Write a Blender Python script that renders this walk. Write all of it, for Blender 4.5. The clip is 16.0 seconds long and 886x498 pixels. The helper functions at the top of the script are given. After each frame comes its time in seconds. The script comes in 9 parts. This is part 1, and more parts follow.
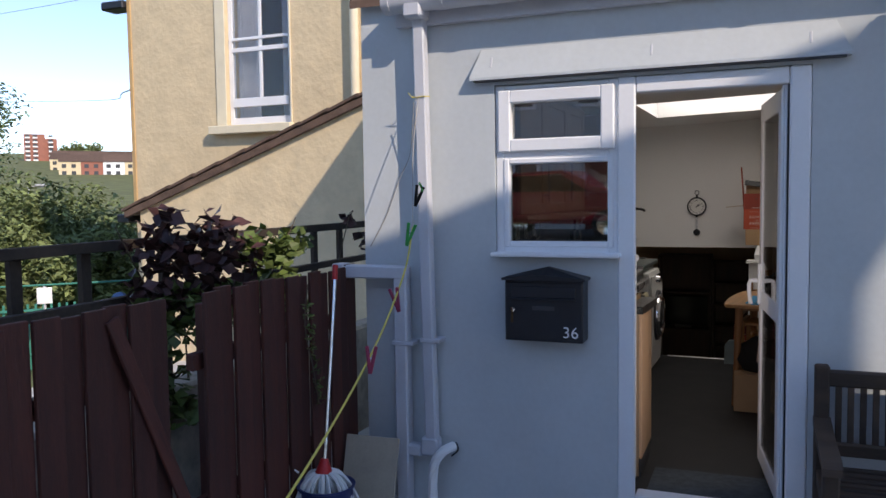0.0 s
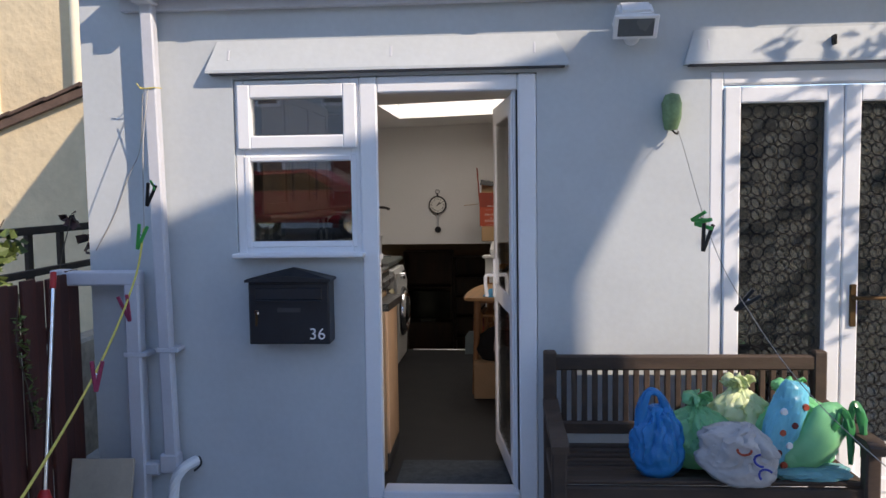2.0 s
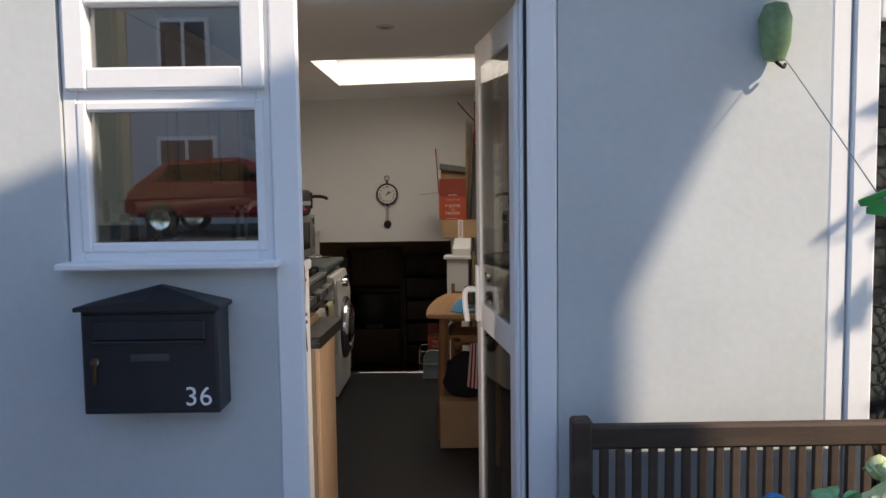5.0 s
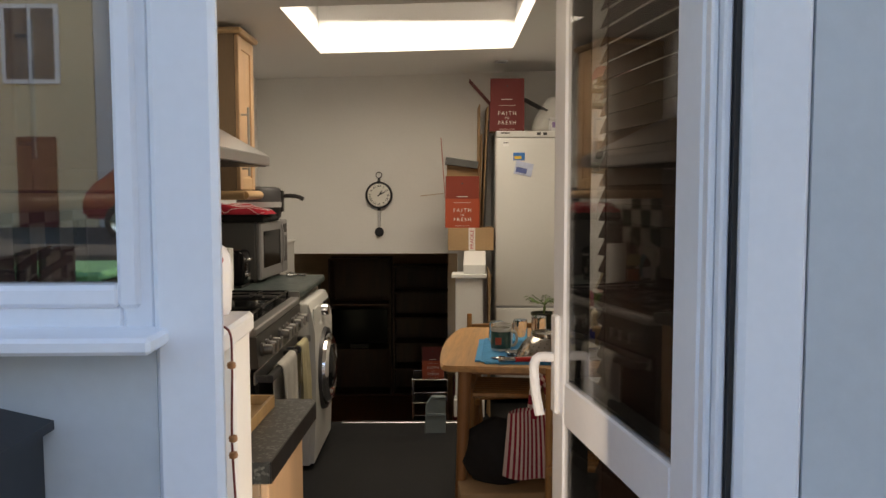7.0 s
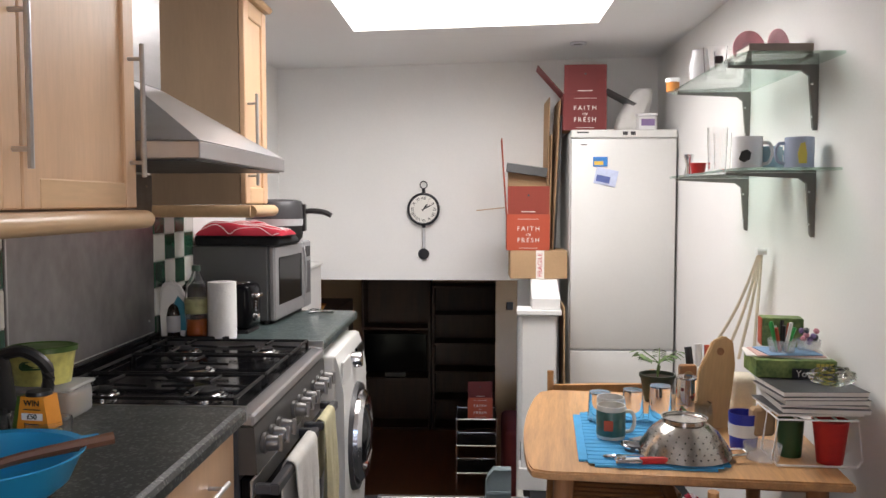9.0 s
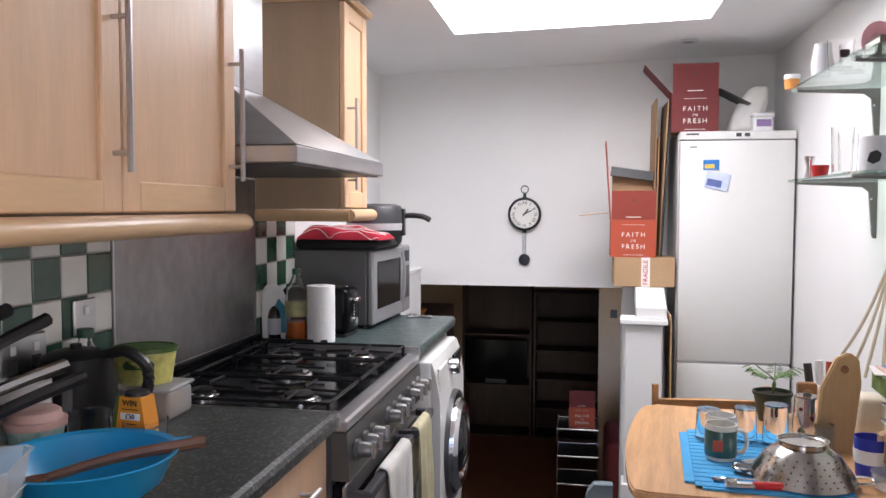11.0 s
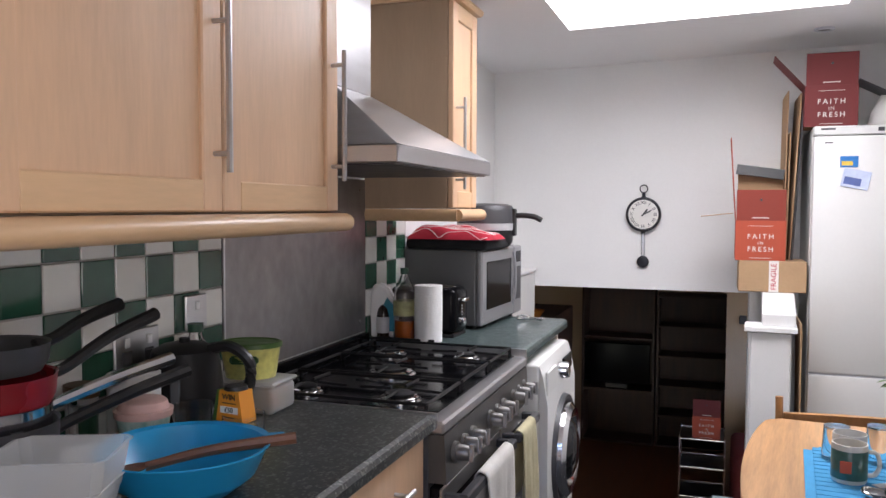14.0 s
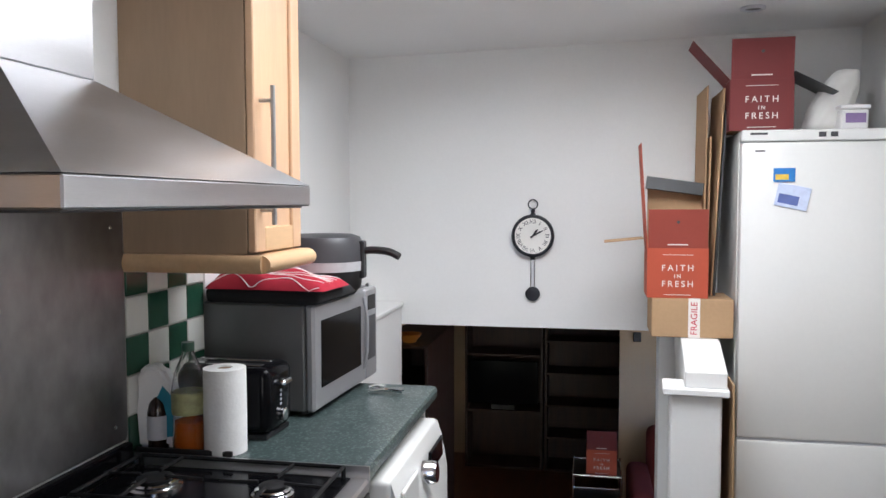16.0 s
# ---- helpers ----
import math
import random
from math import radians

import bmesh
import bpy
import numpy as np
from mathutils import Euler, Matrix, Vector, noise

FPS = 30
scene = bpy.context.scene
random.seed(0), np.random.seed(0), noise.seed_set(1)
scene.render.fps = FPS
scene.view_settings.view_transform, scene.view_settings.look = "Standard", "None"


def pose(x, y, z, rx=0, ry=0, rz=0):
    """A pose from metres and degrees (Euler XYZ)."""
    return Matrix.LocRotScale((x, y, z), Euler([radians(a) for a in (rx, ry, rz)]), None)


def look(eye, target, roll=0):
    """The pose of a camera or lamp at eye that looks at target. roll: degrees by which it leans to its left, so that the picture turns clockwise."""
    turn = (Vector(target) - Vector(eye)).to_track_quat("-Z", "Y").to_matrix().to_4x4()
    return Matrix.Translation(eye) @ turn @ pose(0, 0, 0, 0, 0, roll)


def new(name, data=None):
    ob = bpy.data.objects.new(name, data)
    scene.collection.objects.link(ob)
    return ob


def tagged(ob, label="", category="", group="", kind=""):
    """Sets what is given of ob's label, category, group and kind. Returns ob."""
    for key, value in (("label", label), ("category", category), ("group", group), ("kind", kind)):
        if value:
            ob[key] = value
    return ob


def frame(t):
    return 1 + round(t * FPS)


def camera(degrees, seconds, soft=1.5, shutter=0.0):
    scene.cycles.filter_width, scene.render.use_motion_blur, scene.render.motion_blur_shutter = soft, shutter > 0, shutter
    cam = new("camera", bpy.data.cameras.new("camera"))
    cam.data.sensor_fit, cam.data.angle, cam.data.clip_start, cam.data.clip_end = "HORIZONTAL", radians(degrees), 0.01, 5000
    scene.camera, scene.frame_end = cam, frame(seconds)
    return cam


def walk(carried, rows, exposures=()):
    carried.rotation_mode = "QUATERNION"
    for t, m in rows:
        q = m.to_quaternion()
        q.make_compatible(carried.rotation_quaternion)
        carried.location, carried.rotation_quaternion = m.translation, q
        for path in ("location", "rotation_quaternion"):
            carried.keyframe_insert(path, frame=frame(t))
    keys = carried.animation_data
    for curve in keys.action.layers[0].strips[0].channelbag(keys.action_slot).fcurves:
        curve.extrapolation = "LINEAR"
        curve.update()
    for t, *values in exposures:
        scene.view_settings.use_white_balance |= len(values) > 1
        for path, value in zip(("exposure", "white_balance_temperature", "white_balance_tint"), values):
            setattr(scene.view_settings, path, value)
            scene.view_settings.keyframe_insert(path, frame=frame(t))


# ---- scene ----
cam = camera(58.5, 16.0)
PATH = [
    (0, (0.042, 0.697, 1.51), (-0.701, 2.549, 1.381), -0.8),
    (0.5, (0.051, 0.714, 1.516), (-0.459, 2.643, 1.376), -0.7),
    (1, (0.055, 0.721, 1.511), (-0.279, 2.688, 1.371), -0.7),
    (1.5, (0.053, 0.74, 1.51), (-0.157, 2.724, 1.369), -0.8),
    (2, (0.047, 0.752, 1.511), (-0.084, 2.743, 1.37), -0.8),
    (2.5, (0.025, 0.79, 1.506), (-0.059, 2.784, 1.365), -0.8),
    (3, (0.001, 0.967, 1.493), (-0.058, 2.961, 1.352), -0.8),
    (3.2, (0.006, 1.079, 1.495), (-0.049, 3.073, 1.358), -0.9),
    (5.5, (-0.167, 2.54, 1.429), (-0.139, 4.534, 1.272), -0.4),
    (6, (-0.226, 2.892, 1.434), (-0.185, 4.886, 1.285), -0.1),
    (6.5, (-0.238, 3.241, 1.419), (-0.192, 5.235, 1.274), -0.2),
    (7, (-0.253, 3.544, 1.404), (-0.201, 5.538, 1.261), -0.1),
    (7.5, (-0.316, 3.927, 1.422), (-0.256, 5.921, 1.283), 0.1),
    (8, (-0.347, 4.217, 1.404), (-0.291, 6.212, 1.271), -0.0),
    (8.5, (-0.359, 4.442, 1.42), (-0.331, 6.438, 1.294), -0.1),
    (9, (-0.377, 4.557, 1.421), (-0.407, 6.553, 1.305), 0.0),
    (11.5, (-0.355, 4.621, 1.419), (-0.701, 6.588, 1.318), 0.1),
    (12, (-0.345, 4.623, 1.42), (-0.743, 6.58, 1.32), 0.1),
    (12.5, (-0.34, 4.632, 1.42), (-0.792, 6.577, 1.32), 0.2),
    (13, (-0.327, 4.635, 1.42), (-0.831, 6.568, 1.319), 0.1),
    (13.5, (-0.302, 4.624, 1.418), (-0.856, 6.543, 1.317), 0.2),
    (14, (-0.315, 4.671, 1.418), (-0.909, 6.578, 1.314), 0.2),
    (14.5, (-0.36, 4.868, 1.431), (-0.967, 6.77, 1.318), 0.2),
    (15, (-0.421, 5.083, 1.545), (-0.983, 6.999, 1.431), 0.2),
    (15.5, (-0.416, 5.318, 1.533), (-0.853, 7.266, 1.415), 0.0),
    (16, (-0.395, 5.626, 1.539), (-0.712, 7.597, 1.42), -0.1),
]
EXPOSURES = [(0.0, 0.95, 7400, 16), (0.6, 1.08, 7450, 16), (3.2, 1.27, 7900, 16), (5.3, 1.38, 8300, 13), (6.3, 1.58, 8900, 12), (7.0, 1.85, 9600, 13), (8.0, 2.15, 9900, 14), (8.5, 2.68, 8500, 14), (9.2, 3.05, 6800, 16), (12.5, 3.15, 6450, 18), (14.0, 3.05, 6450, 18), (15.2, 3.05, 6300, 14), (16.0, 2.98, 6300, 12)]
walk(cam, [(t, look(eye, target, roll)) for t, eye, target, roll in PATH], EXPOSURES)

# ---- world and light ----
SUNWAY = Vector((1.6, -1.0, 1.3)).normalized()
world = bpy.data.worlds.new("sky_world")
scene.world = world
world.use_nodes = True
wn = world.node_tree
sky = wn.nodes.new("ShaderNodeTexSky")
sky.sky_type, sky.sun_disc = "NISHITA", False
sky.air_density, sky.dust_density, sky.ozone_density = 0.7, 0.0, 3.2
sky.sun_elevation = math.asin(SUNWAY.z)
sky.sun_rotation = math.atan2(SUNWAY.x, SUNWAY.y)
wn.links.new(sky.outputs[0], wn.nodes["Background"].inputs[0])
wn.nodes["Background"].inputs[1].default_value = 0.15
sun = new("sun", bpy.data.lights.new("sun", "SUN"))
sun.data.energy, sun.data.angle, sun.data.color = 2.05, radians(0.55), (1.0, 0.94, 0.86)
sun.matrix_world = look(SUNWAY * 60, (0, 0, 0))

# sky and sunlit street seen through the open doorway
dk = new("doorway_sky_lamp", bpy.data.lights.new("doorway_sky_lamp", "AREA"))
dk.data.shape, dk.data.size, dk.data.size_y = "RECTANGLE", 0.42, 1.7
dk.data.energy, dk.data.color = 1.25, (1.0, 0.94, 0.88)
dk.matrix_world = pose(-0.12, 4.80, 1.10, 90, 0, 36)

# kitchen frame: the extension is a touch out of square with the front wall
KP = Matrix.Translation((-0.9, 6.46, 0)) @ pose(0, 0, 0, 0, 0, -1.55) @ Matrix.Translation((0.9, -6.46, 0))
sk = new("skylight_lamp", bpy.data.lights.new("skylight_lamp", "AREA"))
sk.data.shape, sk.data.size, sk.data.size_y = "RECTANGLE", 1.12, 1.12
sk.data.energy, sk.data.color = 5.6, (0.96, 0.98, 1.0)
sk.matrix_world = KP @ pose(-0.33, 7.73, 2.42)


# fill lamp that brightens the lower room, set in an added unseen window
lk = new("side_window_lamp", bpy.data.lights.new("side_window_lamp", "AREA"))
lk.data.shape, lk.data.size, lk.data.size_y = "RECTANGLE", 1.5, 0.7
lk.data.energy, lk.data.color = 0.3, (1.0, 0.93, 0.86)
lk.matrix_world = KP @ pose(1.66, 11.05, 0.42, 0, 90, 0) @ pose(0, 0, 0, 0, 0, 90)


# ---- materials ----
def mat(name, color, rough=0.6, metal=0.0, vary=0.12, scale=6.0, bump=0.0, fine=60.0, rand=0.0, island=0.0, stretch=(1, 1, 1), spec=0.5, coat=0.0, trans=0.0, second=None):
    m = bpy.data.materials.new(name)
    m.use_nodes = True
    t = m.node_tree
    b = t.nodes["Principled BSDF"]
    b.inputs["Roughness"].default_value, b.inputs["Metallic"].default_value = rough, metal
    b.inputs["Specular IOR Level"].default_value, b.inputs["Coat Weight"].default_value = spec, coat
    if trans:
        b.inputs["Transmission Weight"].default_value = trans
    co = t.nodes.new("ShaderNodeTexCoord")
    mp = t.nodes.new("ShaderNodeMapping")
    mp.inputs["Scale"].default_value = stretch
    t.links.new(co.outputs["Object"], mp.inputs[0])
    n1 = t.nodes.new("ShaderNodeTexNoise")
    n1.inputs["Scale"].default_value, n1.inputs["Detail"].default_value = scale, 4
    n2 = t.nodes.new("ShaderNodeTexNoise")
    n2.inputs["Scale"].default_value, n2.inputs["Detail"].default_value = fine, 3
    for n in (n1, n2):
        t.links.new(mp.outputs[0], n.inputs["Vector"])
    mix = t.nodes.new("ShaderNodeMath")
    mix.operation = "MULTIPLY_ADD"
    t.links.new(n2.outputs["Fac"], mix.inputs[0])
    mix.inputs[1].default_value = 0.45
    t.links.new(n1.outputs["Fac"], mix.inputs[2])
    ramp = t.nodes.new("ShaderNodeValToRGB")
    dark = second or [c * (1 - vary) for c in color]
    light = color if second else [min(1, c * (1 + vary)) for c in color]
    ramp.color_ramp.elements[0].position, ramp.color_ramp.elements[1].position = 0.5, 0.95
    ramp.color_ramp.elements[0].color, ramp.color_ramp.elements[1].color = (*dark, 1), (*light, 1)
    t.links.new(mix.outputs[0], ramp.inputs[0])
    out = ramp.outputs[0]
    if rand or island:
        hsv = t.nodes.new("ShaderNodeHueSaturation")
        ma = t.nodes.new("ShaderNodeMapRange")
        amount = rand or island
        ma.inputs["To Min"].default_value, ma.inputs["To Max"].default_value = 1 - amount, 1 + amount
        if rand:
            t.links.new(t.nodes.new("ShaderNodeObjectInfo").outputs["Random"], ma.inputs[0])
        else:
            t.links.new(t.nodes.new("ShaderNodeNewGeometry").outputs["Random Per Island"], ma.inputs[0])
        t.links.new(ma.outputs[0], hsv.inputs["Value"])
        t.links.new(out, hsv.inputs["Color"])
        out = hsv.outputs[0]
    t.links.new(out, b.inputs["Base Color"])
    if vary and not trans:
        rr = t.nodes.new("ShaderNodeMapRange")
        rr.inputs["To Min"].default_value, rr.inputs["To Max"].default_value = max(0.02, rough - 0.08), min(1, rough + 0.1)
        t.links.new(n1.outputs["Fac"], rr.inputs[0])
        t.links.new(rr.outputs[0], b.inputs["Roughness"])
    if bump:
        bp = t.nodes.new("ShaderNodeBump")
        bp.inputs["Strength"].default_value, bp.inputs["Distance"].default_value = min(1.0, bump), 0.004
        t.links.new(mix.outputs[0], bp.inputs["Height"])
        t.links.new(bp.outputs[0], b.inputs["Normal"])
    return m


def glass(name, tint=(1, 1, 1), rough=0.0, ior=1.45):
    m = bpy.data.materials.new(name)
    m.use_nodes = True
    b = m.node_tree.nodes["Principled BSDF"]
    b.inputs["Base Color"].default_value = (*tint, 1)
    b.inputs["Transmission Weight"].default_value, b.inputs["Roughness"].default_value, b.inputs["IOR"].default_value = 1.0, rough, ior
    return m


M_RENDER = mat("grey_masonry_paint", (0.525, 0.56, 0.575), 0.75, 0, 0.06, 2.2, 0.35, 34)
M_WHITE = mat("white_wall_paint", (0.80, 0.80, 0.79), 0.8, 0, 0.025, 1.8, 0.08, 90)
M_CEIL = mat("white_ceiling_paint", (0.82, 0.82, 0.82), 0.85, 0, 0.02, 1.5, 0.06, 90)
M_UPVC = mat("white_upvc", (0.82, 0.83, 0.85), 0.35, 0, 0.03, 3)
M_GUTTER = mat("grey_plastic_gutter", (0.55, 0.56, 0.60), 0.4, 0, 0.06, 5)
M_BLACK = mat("black_powder_coat", (0.012, 0.014, 0.02), 0.38, 0, 0.2, 8)
M_LETTER = mat("white_vinyl", (0.85, 0.85, 0.85), 0.5, 0, 0.02)
M_FENCE = mat("brown_stained_boards", (0.066, 0.017, 0.011), 0.7, 0, 0.35, 3, 0.5, 40, rand=0.25, stretch=(6, 6, 0.7))
M_BENCH = mat("weathered_teak", (0.062, 0.039, 0.027), 0.7, 0, 0.3, 4, 0.4, 50, rand=0.2, stretch=(1, 5, 5))
M_GROUND = mat("concrete_paving", (0.58, 0.565, 0.54), 0.9, 0, 0.2, 1.5, 0.5, 30)
M_BEIGE = mat("cream_roughcast", (0.70, 0.56, 0.36), 0.9, 0, 0.08, 3, 1.0, 14)
for n in M_BEIGE.node_tree.nodes:
    if n.type == "BUMP":
        n.inputs["Distance"].default_value = 0.02
M_ROOFTILE = mat("brown_roof_tile", (0.12, 0.075, 0.055), 0.85, 0, 0.3, 4, 0.5, 30, rand=0.2)
M_MAPLE = mat("maple_veneer", (0.64, 0.415, 0.255), 0.38, 0, 0.10, 2.5, 0.05, 30, stretch=(4, 4, 0.5))
M_MAPLEH = mat("maple_pelmet", (0.62, 0.41, 0.23), 0.35, 0, 0.10, 2.5, 0.05, 30, stretch=(4, 0.5, 4))
M_CARCASS = mat("beech_carcass", (0.36, 0.25, 0.16), 0.5, 0, 0.08, 2.5, 0.03, 30, stretch=(4, 4, 0.5))
M_STEEL = mat("brushed_steel", (0.55, 0.55, 0.56), 0.32, 1.0, 0.06, 3, 0.06, 60, stretch=(1, 1, 12))
M_SPLASH = mat("dulled_brushed_steel", (0.30, 0.29, 0.295), 0.36, 1.0, 0.26, 3.0, 0.015, 22, stretch=(1, 1.1, 0.8))
M_PANEL = mat("dark_satin_steel", (0.11, 0.108, 0.105), 0.4, 0.8, 0.08, 4)
M_KNOB = mat("grey_metal_knob", (0.14, 0.135, 0.13), 0.38, 0.6, 0.08, 8)
M_BLIND = mat("brown_wooden_slat", (0.045, 0.019, 0.012), 0.42, 0, 0.3, 4, 0.1, 30, stretch=(0.6, 8, 8), rand=0.12)
M_TANWOOD = mat("tan_timber_strip", (0.45, 0.28, 0.13), 0.55, 0, 0.15, 4, 0.1, 30, stretch=(6, 6, 0.6))
M_CHROME = mat("polished_chrome", (0.75, 0.75, 0.76), 0.12, 1.0, 0.03)
M_ENAMEL = mat("black_enamel", (0.004, 0.004, 0.005), 0.12, 0, 0.1, 6, spec=0.1)
M_IRON = mat("black_cast_iron", (0.008, 0.008, 0.009), 0.5, 0, 0.2, 20, 0.2, spec=0.25)
M_RUBBER = mat("black_plastic", (0.012, 0.012, 0.013), 0.4, 0, 0.15, 10)
M_DGREY = mat("dark_grey_plastic", (0.05, 0.05, 0.055), 0.4, 0, 0.1, 10)
M_WPLAST = mat("white_plastic", (0.8, 0.8, 0.8), 0.35, 0, 0.03, 5)
M_FRIDGE = mat("white_enamel_door", (0.72, 0.72, 0.70), 0.35, 0, 0.02, 3)
M_FLOOR = mat("dark_vinyl_floor", (0.017, 0.018, 0.020), 0.6, 0, 0.25, 5, 0.15, 60, spec=0.25)
M_TABLE = mat("oiled_teak_top", (0.52, 0.29, 0.13), 0.4, 0, 0.25, 3, 0.08, 22, stretch=(9, 0.6, 9))
M_TABLELEG = mat("teak_leg", (0.30, 0.14, 0.06), 0.45, 0, 0.2, 3, 0.08, 22, stretch=(9, 9, 0.6))
M_CARD = mat("brown_cardboard", (0.42, 0.27, 0.15), 0.9, 0, 0.08, 5, 0.1, 70)
M_REDCARD = mat("terracotta_printed_card", (0.43, 0.072, 0.033), 0.7, 0, 0.05, 4)
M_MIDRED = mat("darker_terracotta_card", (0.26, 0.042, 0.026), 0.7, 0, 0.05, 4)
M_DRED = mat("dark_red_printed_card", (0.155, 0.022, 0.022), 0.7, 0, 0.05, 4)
M_TILEW = mat("white_glazed_tile", (0.72, 0.72, 0.68), 0.16, 0, 0.04, 8, 0.12, 30, rand=0.04)
M_TILEG = mat("green_glazed_tile", (0.020, 0.078, 0.047), 0.16, 0, 0.15, 8, 0.12, 30, rand=0.15)
M_GROUT = mat("grey_grout", (0.40, 0.39, 0.36), 0.9, 0, 0.1, 20)
M_GLASS = glass("clear_glass")


def thin_glass(name, tint, gloss):
    """Clear sheet glass: see-through, with a mirror gloss that grows towards grazing angles."""
    m = bpy.data.materials.new(name)
    m.use_nodes = True
    t = m.node_tree
    t.nodes.remove(t.nodes["Principled BSDF"])
    a, g, f, x = t.nodes.new("ShaderNodeBsdfTransparent"), t.nodes.new("ShaderNodeBsdfGlossy"), t.nodes.new("ShaderNodeLayerWeight"), t.nodes.new("ShaderNodeMixShader")
    a.inputs[0].default_value, g.inputs["Roughness"].default_value = (*tint, 1), 0.015
    p, q = t.nodes.new("ShaderNodeMath"), t.nodes.new("ShaderNodeMath")
    p.operation, q.operation = "POWER", "MULTIPLY_ADD"
    t.links.new(f.outputs["Facing"], p.inputs[0])
    p.inputs[1].default_value, q.inputs[1].default_value, q.inputs[2].default_value = 5.0, 1.0 - gloss, gloss
    t.links.new(p.outputs[0], q.inputs[0])
    t.links.new(q.outputs[0], x.inputs[0])
    t.links.new(a.outputs[0], x.inputs[1])
    t.links.new(g.outputs[0], x.inputs[2])
    t.links.new(x.outputs[0], t.nodes["Material Output"].inputs[0])
    return m



M_PANE = thin_glass("window_glass", (0.58, 0.60, 0.60), 0.28)
M_GREENGLASS = thin_glass("shelf_glass", (0.86, 0.95, 0.91), 0.03)
M_LEAFGLASS = thin_glass("door_glass", (0.76, 0.76, 0.76), 0.05)


def cloudy_plastic(name, colour, cover):
    """Thin see-through plastic with a milky body."""
    m = bpy.data.materials.new(name)
    m.use_nodes = True
    t = m.node_tree
    b = t.nodes["Principled BSDF"]
    b.inputs["Base Color"].default_value, b.inputs["Roughness"].default_value = (*colour, 1), 0.3
    a, x = t.nodes.new("ShaderNodeBsdfTransparent"), t.nodes.new("ShaderNodeMixShader")
    x.inputs[0].default_value = cover
    t.links.new(a.outputs[0], x.inputs[1])
    t.links.new(b.outputs[0], x.inputs[2])
    t.links.new(x.outputs[0], t.nodes["Material Output"].inputs[0])
    return m

M_DARKWOOD = mat("dark_brown_wood", (0.055, 0.022, 0.013), 0.5, 0, 0.3, 4, 0.1, 30, stretch=(5, 5, 0.6))
M_LOWWALL = mat("warm_tan_wall", (0.50, 0.36, 0.24), 0.85, 0, 0.05, 2)
M_LOWFLOOR = mat("red_brown_floorboards", (0.20, 0.075, 0.03), 0.4, 0, 0.2, 3, 0.1, 30, stretch=(8, 0.7, 8))


def worktop_material(name, base, fleck):
    m = mat(name, base, 0.32, 0, 0.2, 30, 0.0, 200)
    t = m.node_tree
    b = t.nodes["Principled BSDF"]
    co = t.nodes.new("ShaderNodeTexCoord")
    v = t.nodes.new("ShaderNodeTexVoronoi")
    v.inputs["Scale"].default_value = 170
    r = t.nodes.new("ShaderNodeValToRGB")
    r.color_ramp.elements[0].position, r.color_ramp.elements[1].position = 0.62, 0.85
    r.color_ramp.elements[0].color, r.color_ramp.elements[1].color = (*base, 1), (*fleck, 1)
    t.links.new(co.outputs["Object"], v.inputs["Vector"])
    t.links.new(v.outputs["Color"], r.inputs[0])
    t.links.new(r.outputs[0], b.inputs["Base Color"])
    return m


M_WORKTOP = worktop_material("speckled_dark_laminate", (0.022, 0.026, 0.026), (0.13, 0.14, 0.13))
M_WORKTOP2 = worktop_material("speckled_green_laminate", (0.035, 0.055, 0.055), (0.14, 0.18, 0.17))


# ---- building helpers ----
def link(name, bm, material, parent=None, m=None, label="", smooth=False):
    me = bpy.data.meshes.new(name)
    bmesh.ops.recalc_face_normals(bm, faces=bm.faces)
    bm.to_mesh(me)
    bm.free()
    if smooth:
        for p in me.polygons:
            p.use_smooth = True
        me.set_sharp_from_angle(angle=radians(38))
    me.materials.append(material)
    ob = new(name, me)
    if parent:
        ob.parent = parent
    if m is not None:
        ob.matrix_basis = m
    if label:
        ob["label"] = label
    return ob


def part(name, bm, material, parent, label="", smooth=False, m=None):
    return link(name, bm, material, parent, m, label, smooth)


def thing(name, m, label, category, group="", kind=""):
    return tagged(new(name), label, category, group, kind) if m is None else place(tagged(new(name), label, category, group, kind), m)


def place(ob, m):
    ob.matrix_basis = m
    return ob


def box_bm(x0, x1, y0, y1, z0, z1, bev=0.0, seg=1):
    bm = bmesh.new()
    bmesh.ops.create_cube(bm, size=1)
    for v in bm.verts:
        v.co = Vector(((x0 + x1) / 2 + v.co.x * (x1 - x0), (y0 + y1) / 2 + v.co.y * (y1 - y0), (z0 + z1) / 2 + v.co.z * (z1 - z0)))
    if bev:
        bmesh.ops.bevel(bm, geom=bm.edges[:], offset=bev, segments=seg, affect="EDGES", profile=0.5)
    return bm


def bx(name, material, dims, parent=None, bev=0.003, m=None, label="", seg=1):
    return link(name, box_bm(*dims, bev=bev, seg=seg), material, parent, m, label, smooth=seg > 1)


def prism_bm(outline, axis, lo, hi):
    """A flat outline drawn out along x, y or z."""
    bm = bmesh.new()
    def at(p, h):
        return {"x": (h, p[0], p[1]), "y": (p[0], h, p[1]), "z": (p[0], p[1], h)}[axis]
    a = [bm.verts.new(at(p, lo)) for p in outline]
    b = [bm.verts.new(at(p, hi)) for p in outline]
    bm.faces.new(a)
    bm.faces.new(b[::-1])
    n = len(a)
    for i in range(n):
        bm.faces.new((a[i], b[i], b[(i + 1) % n], a[(i + 1) % n]))
    return bm


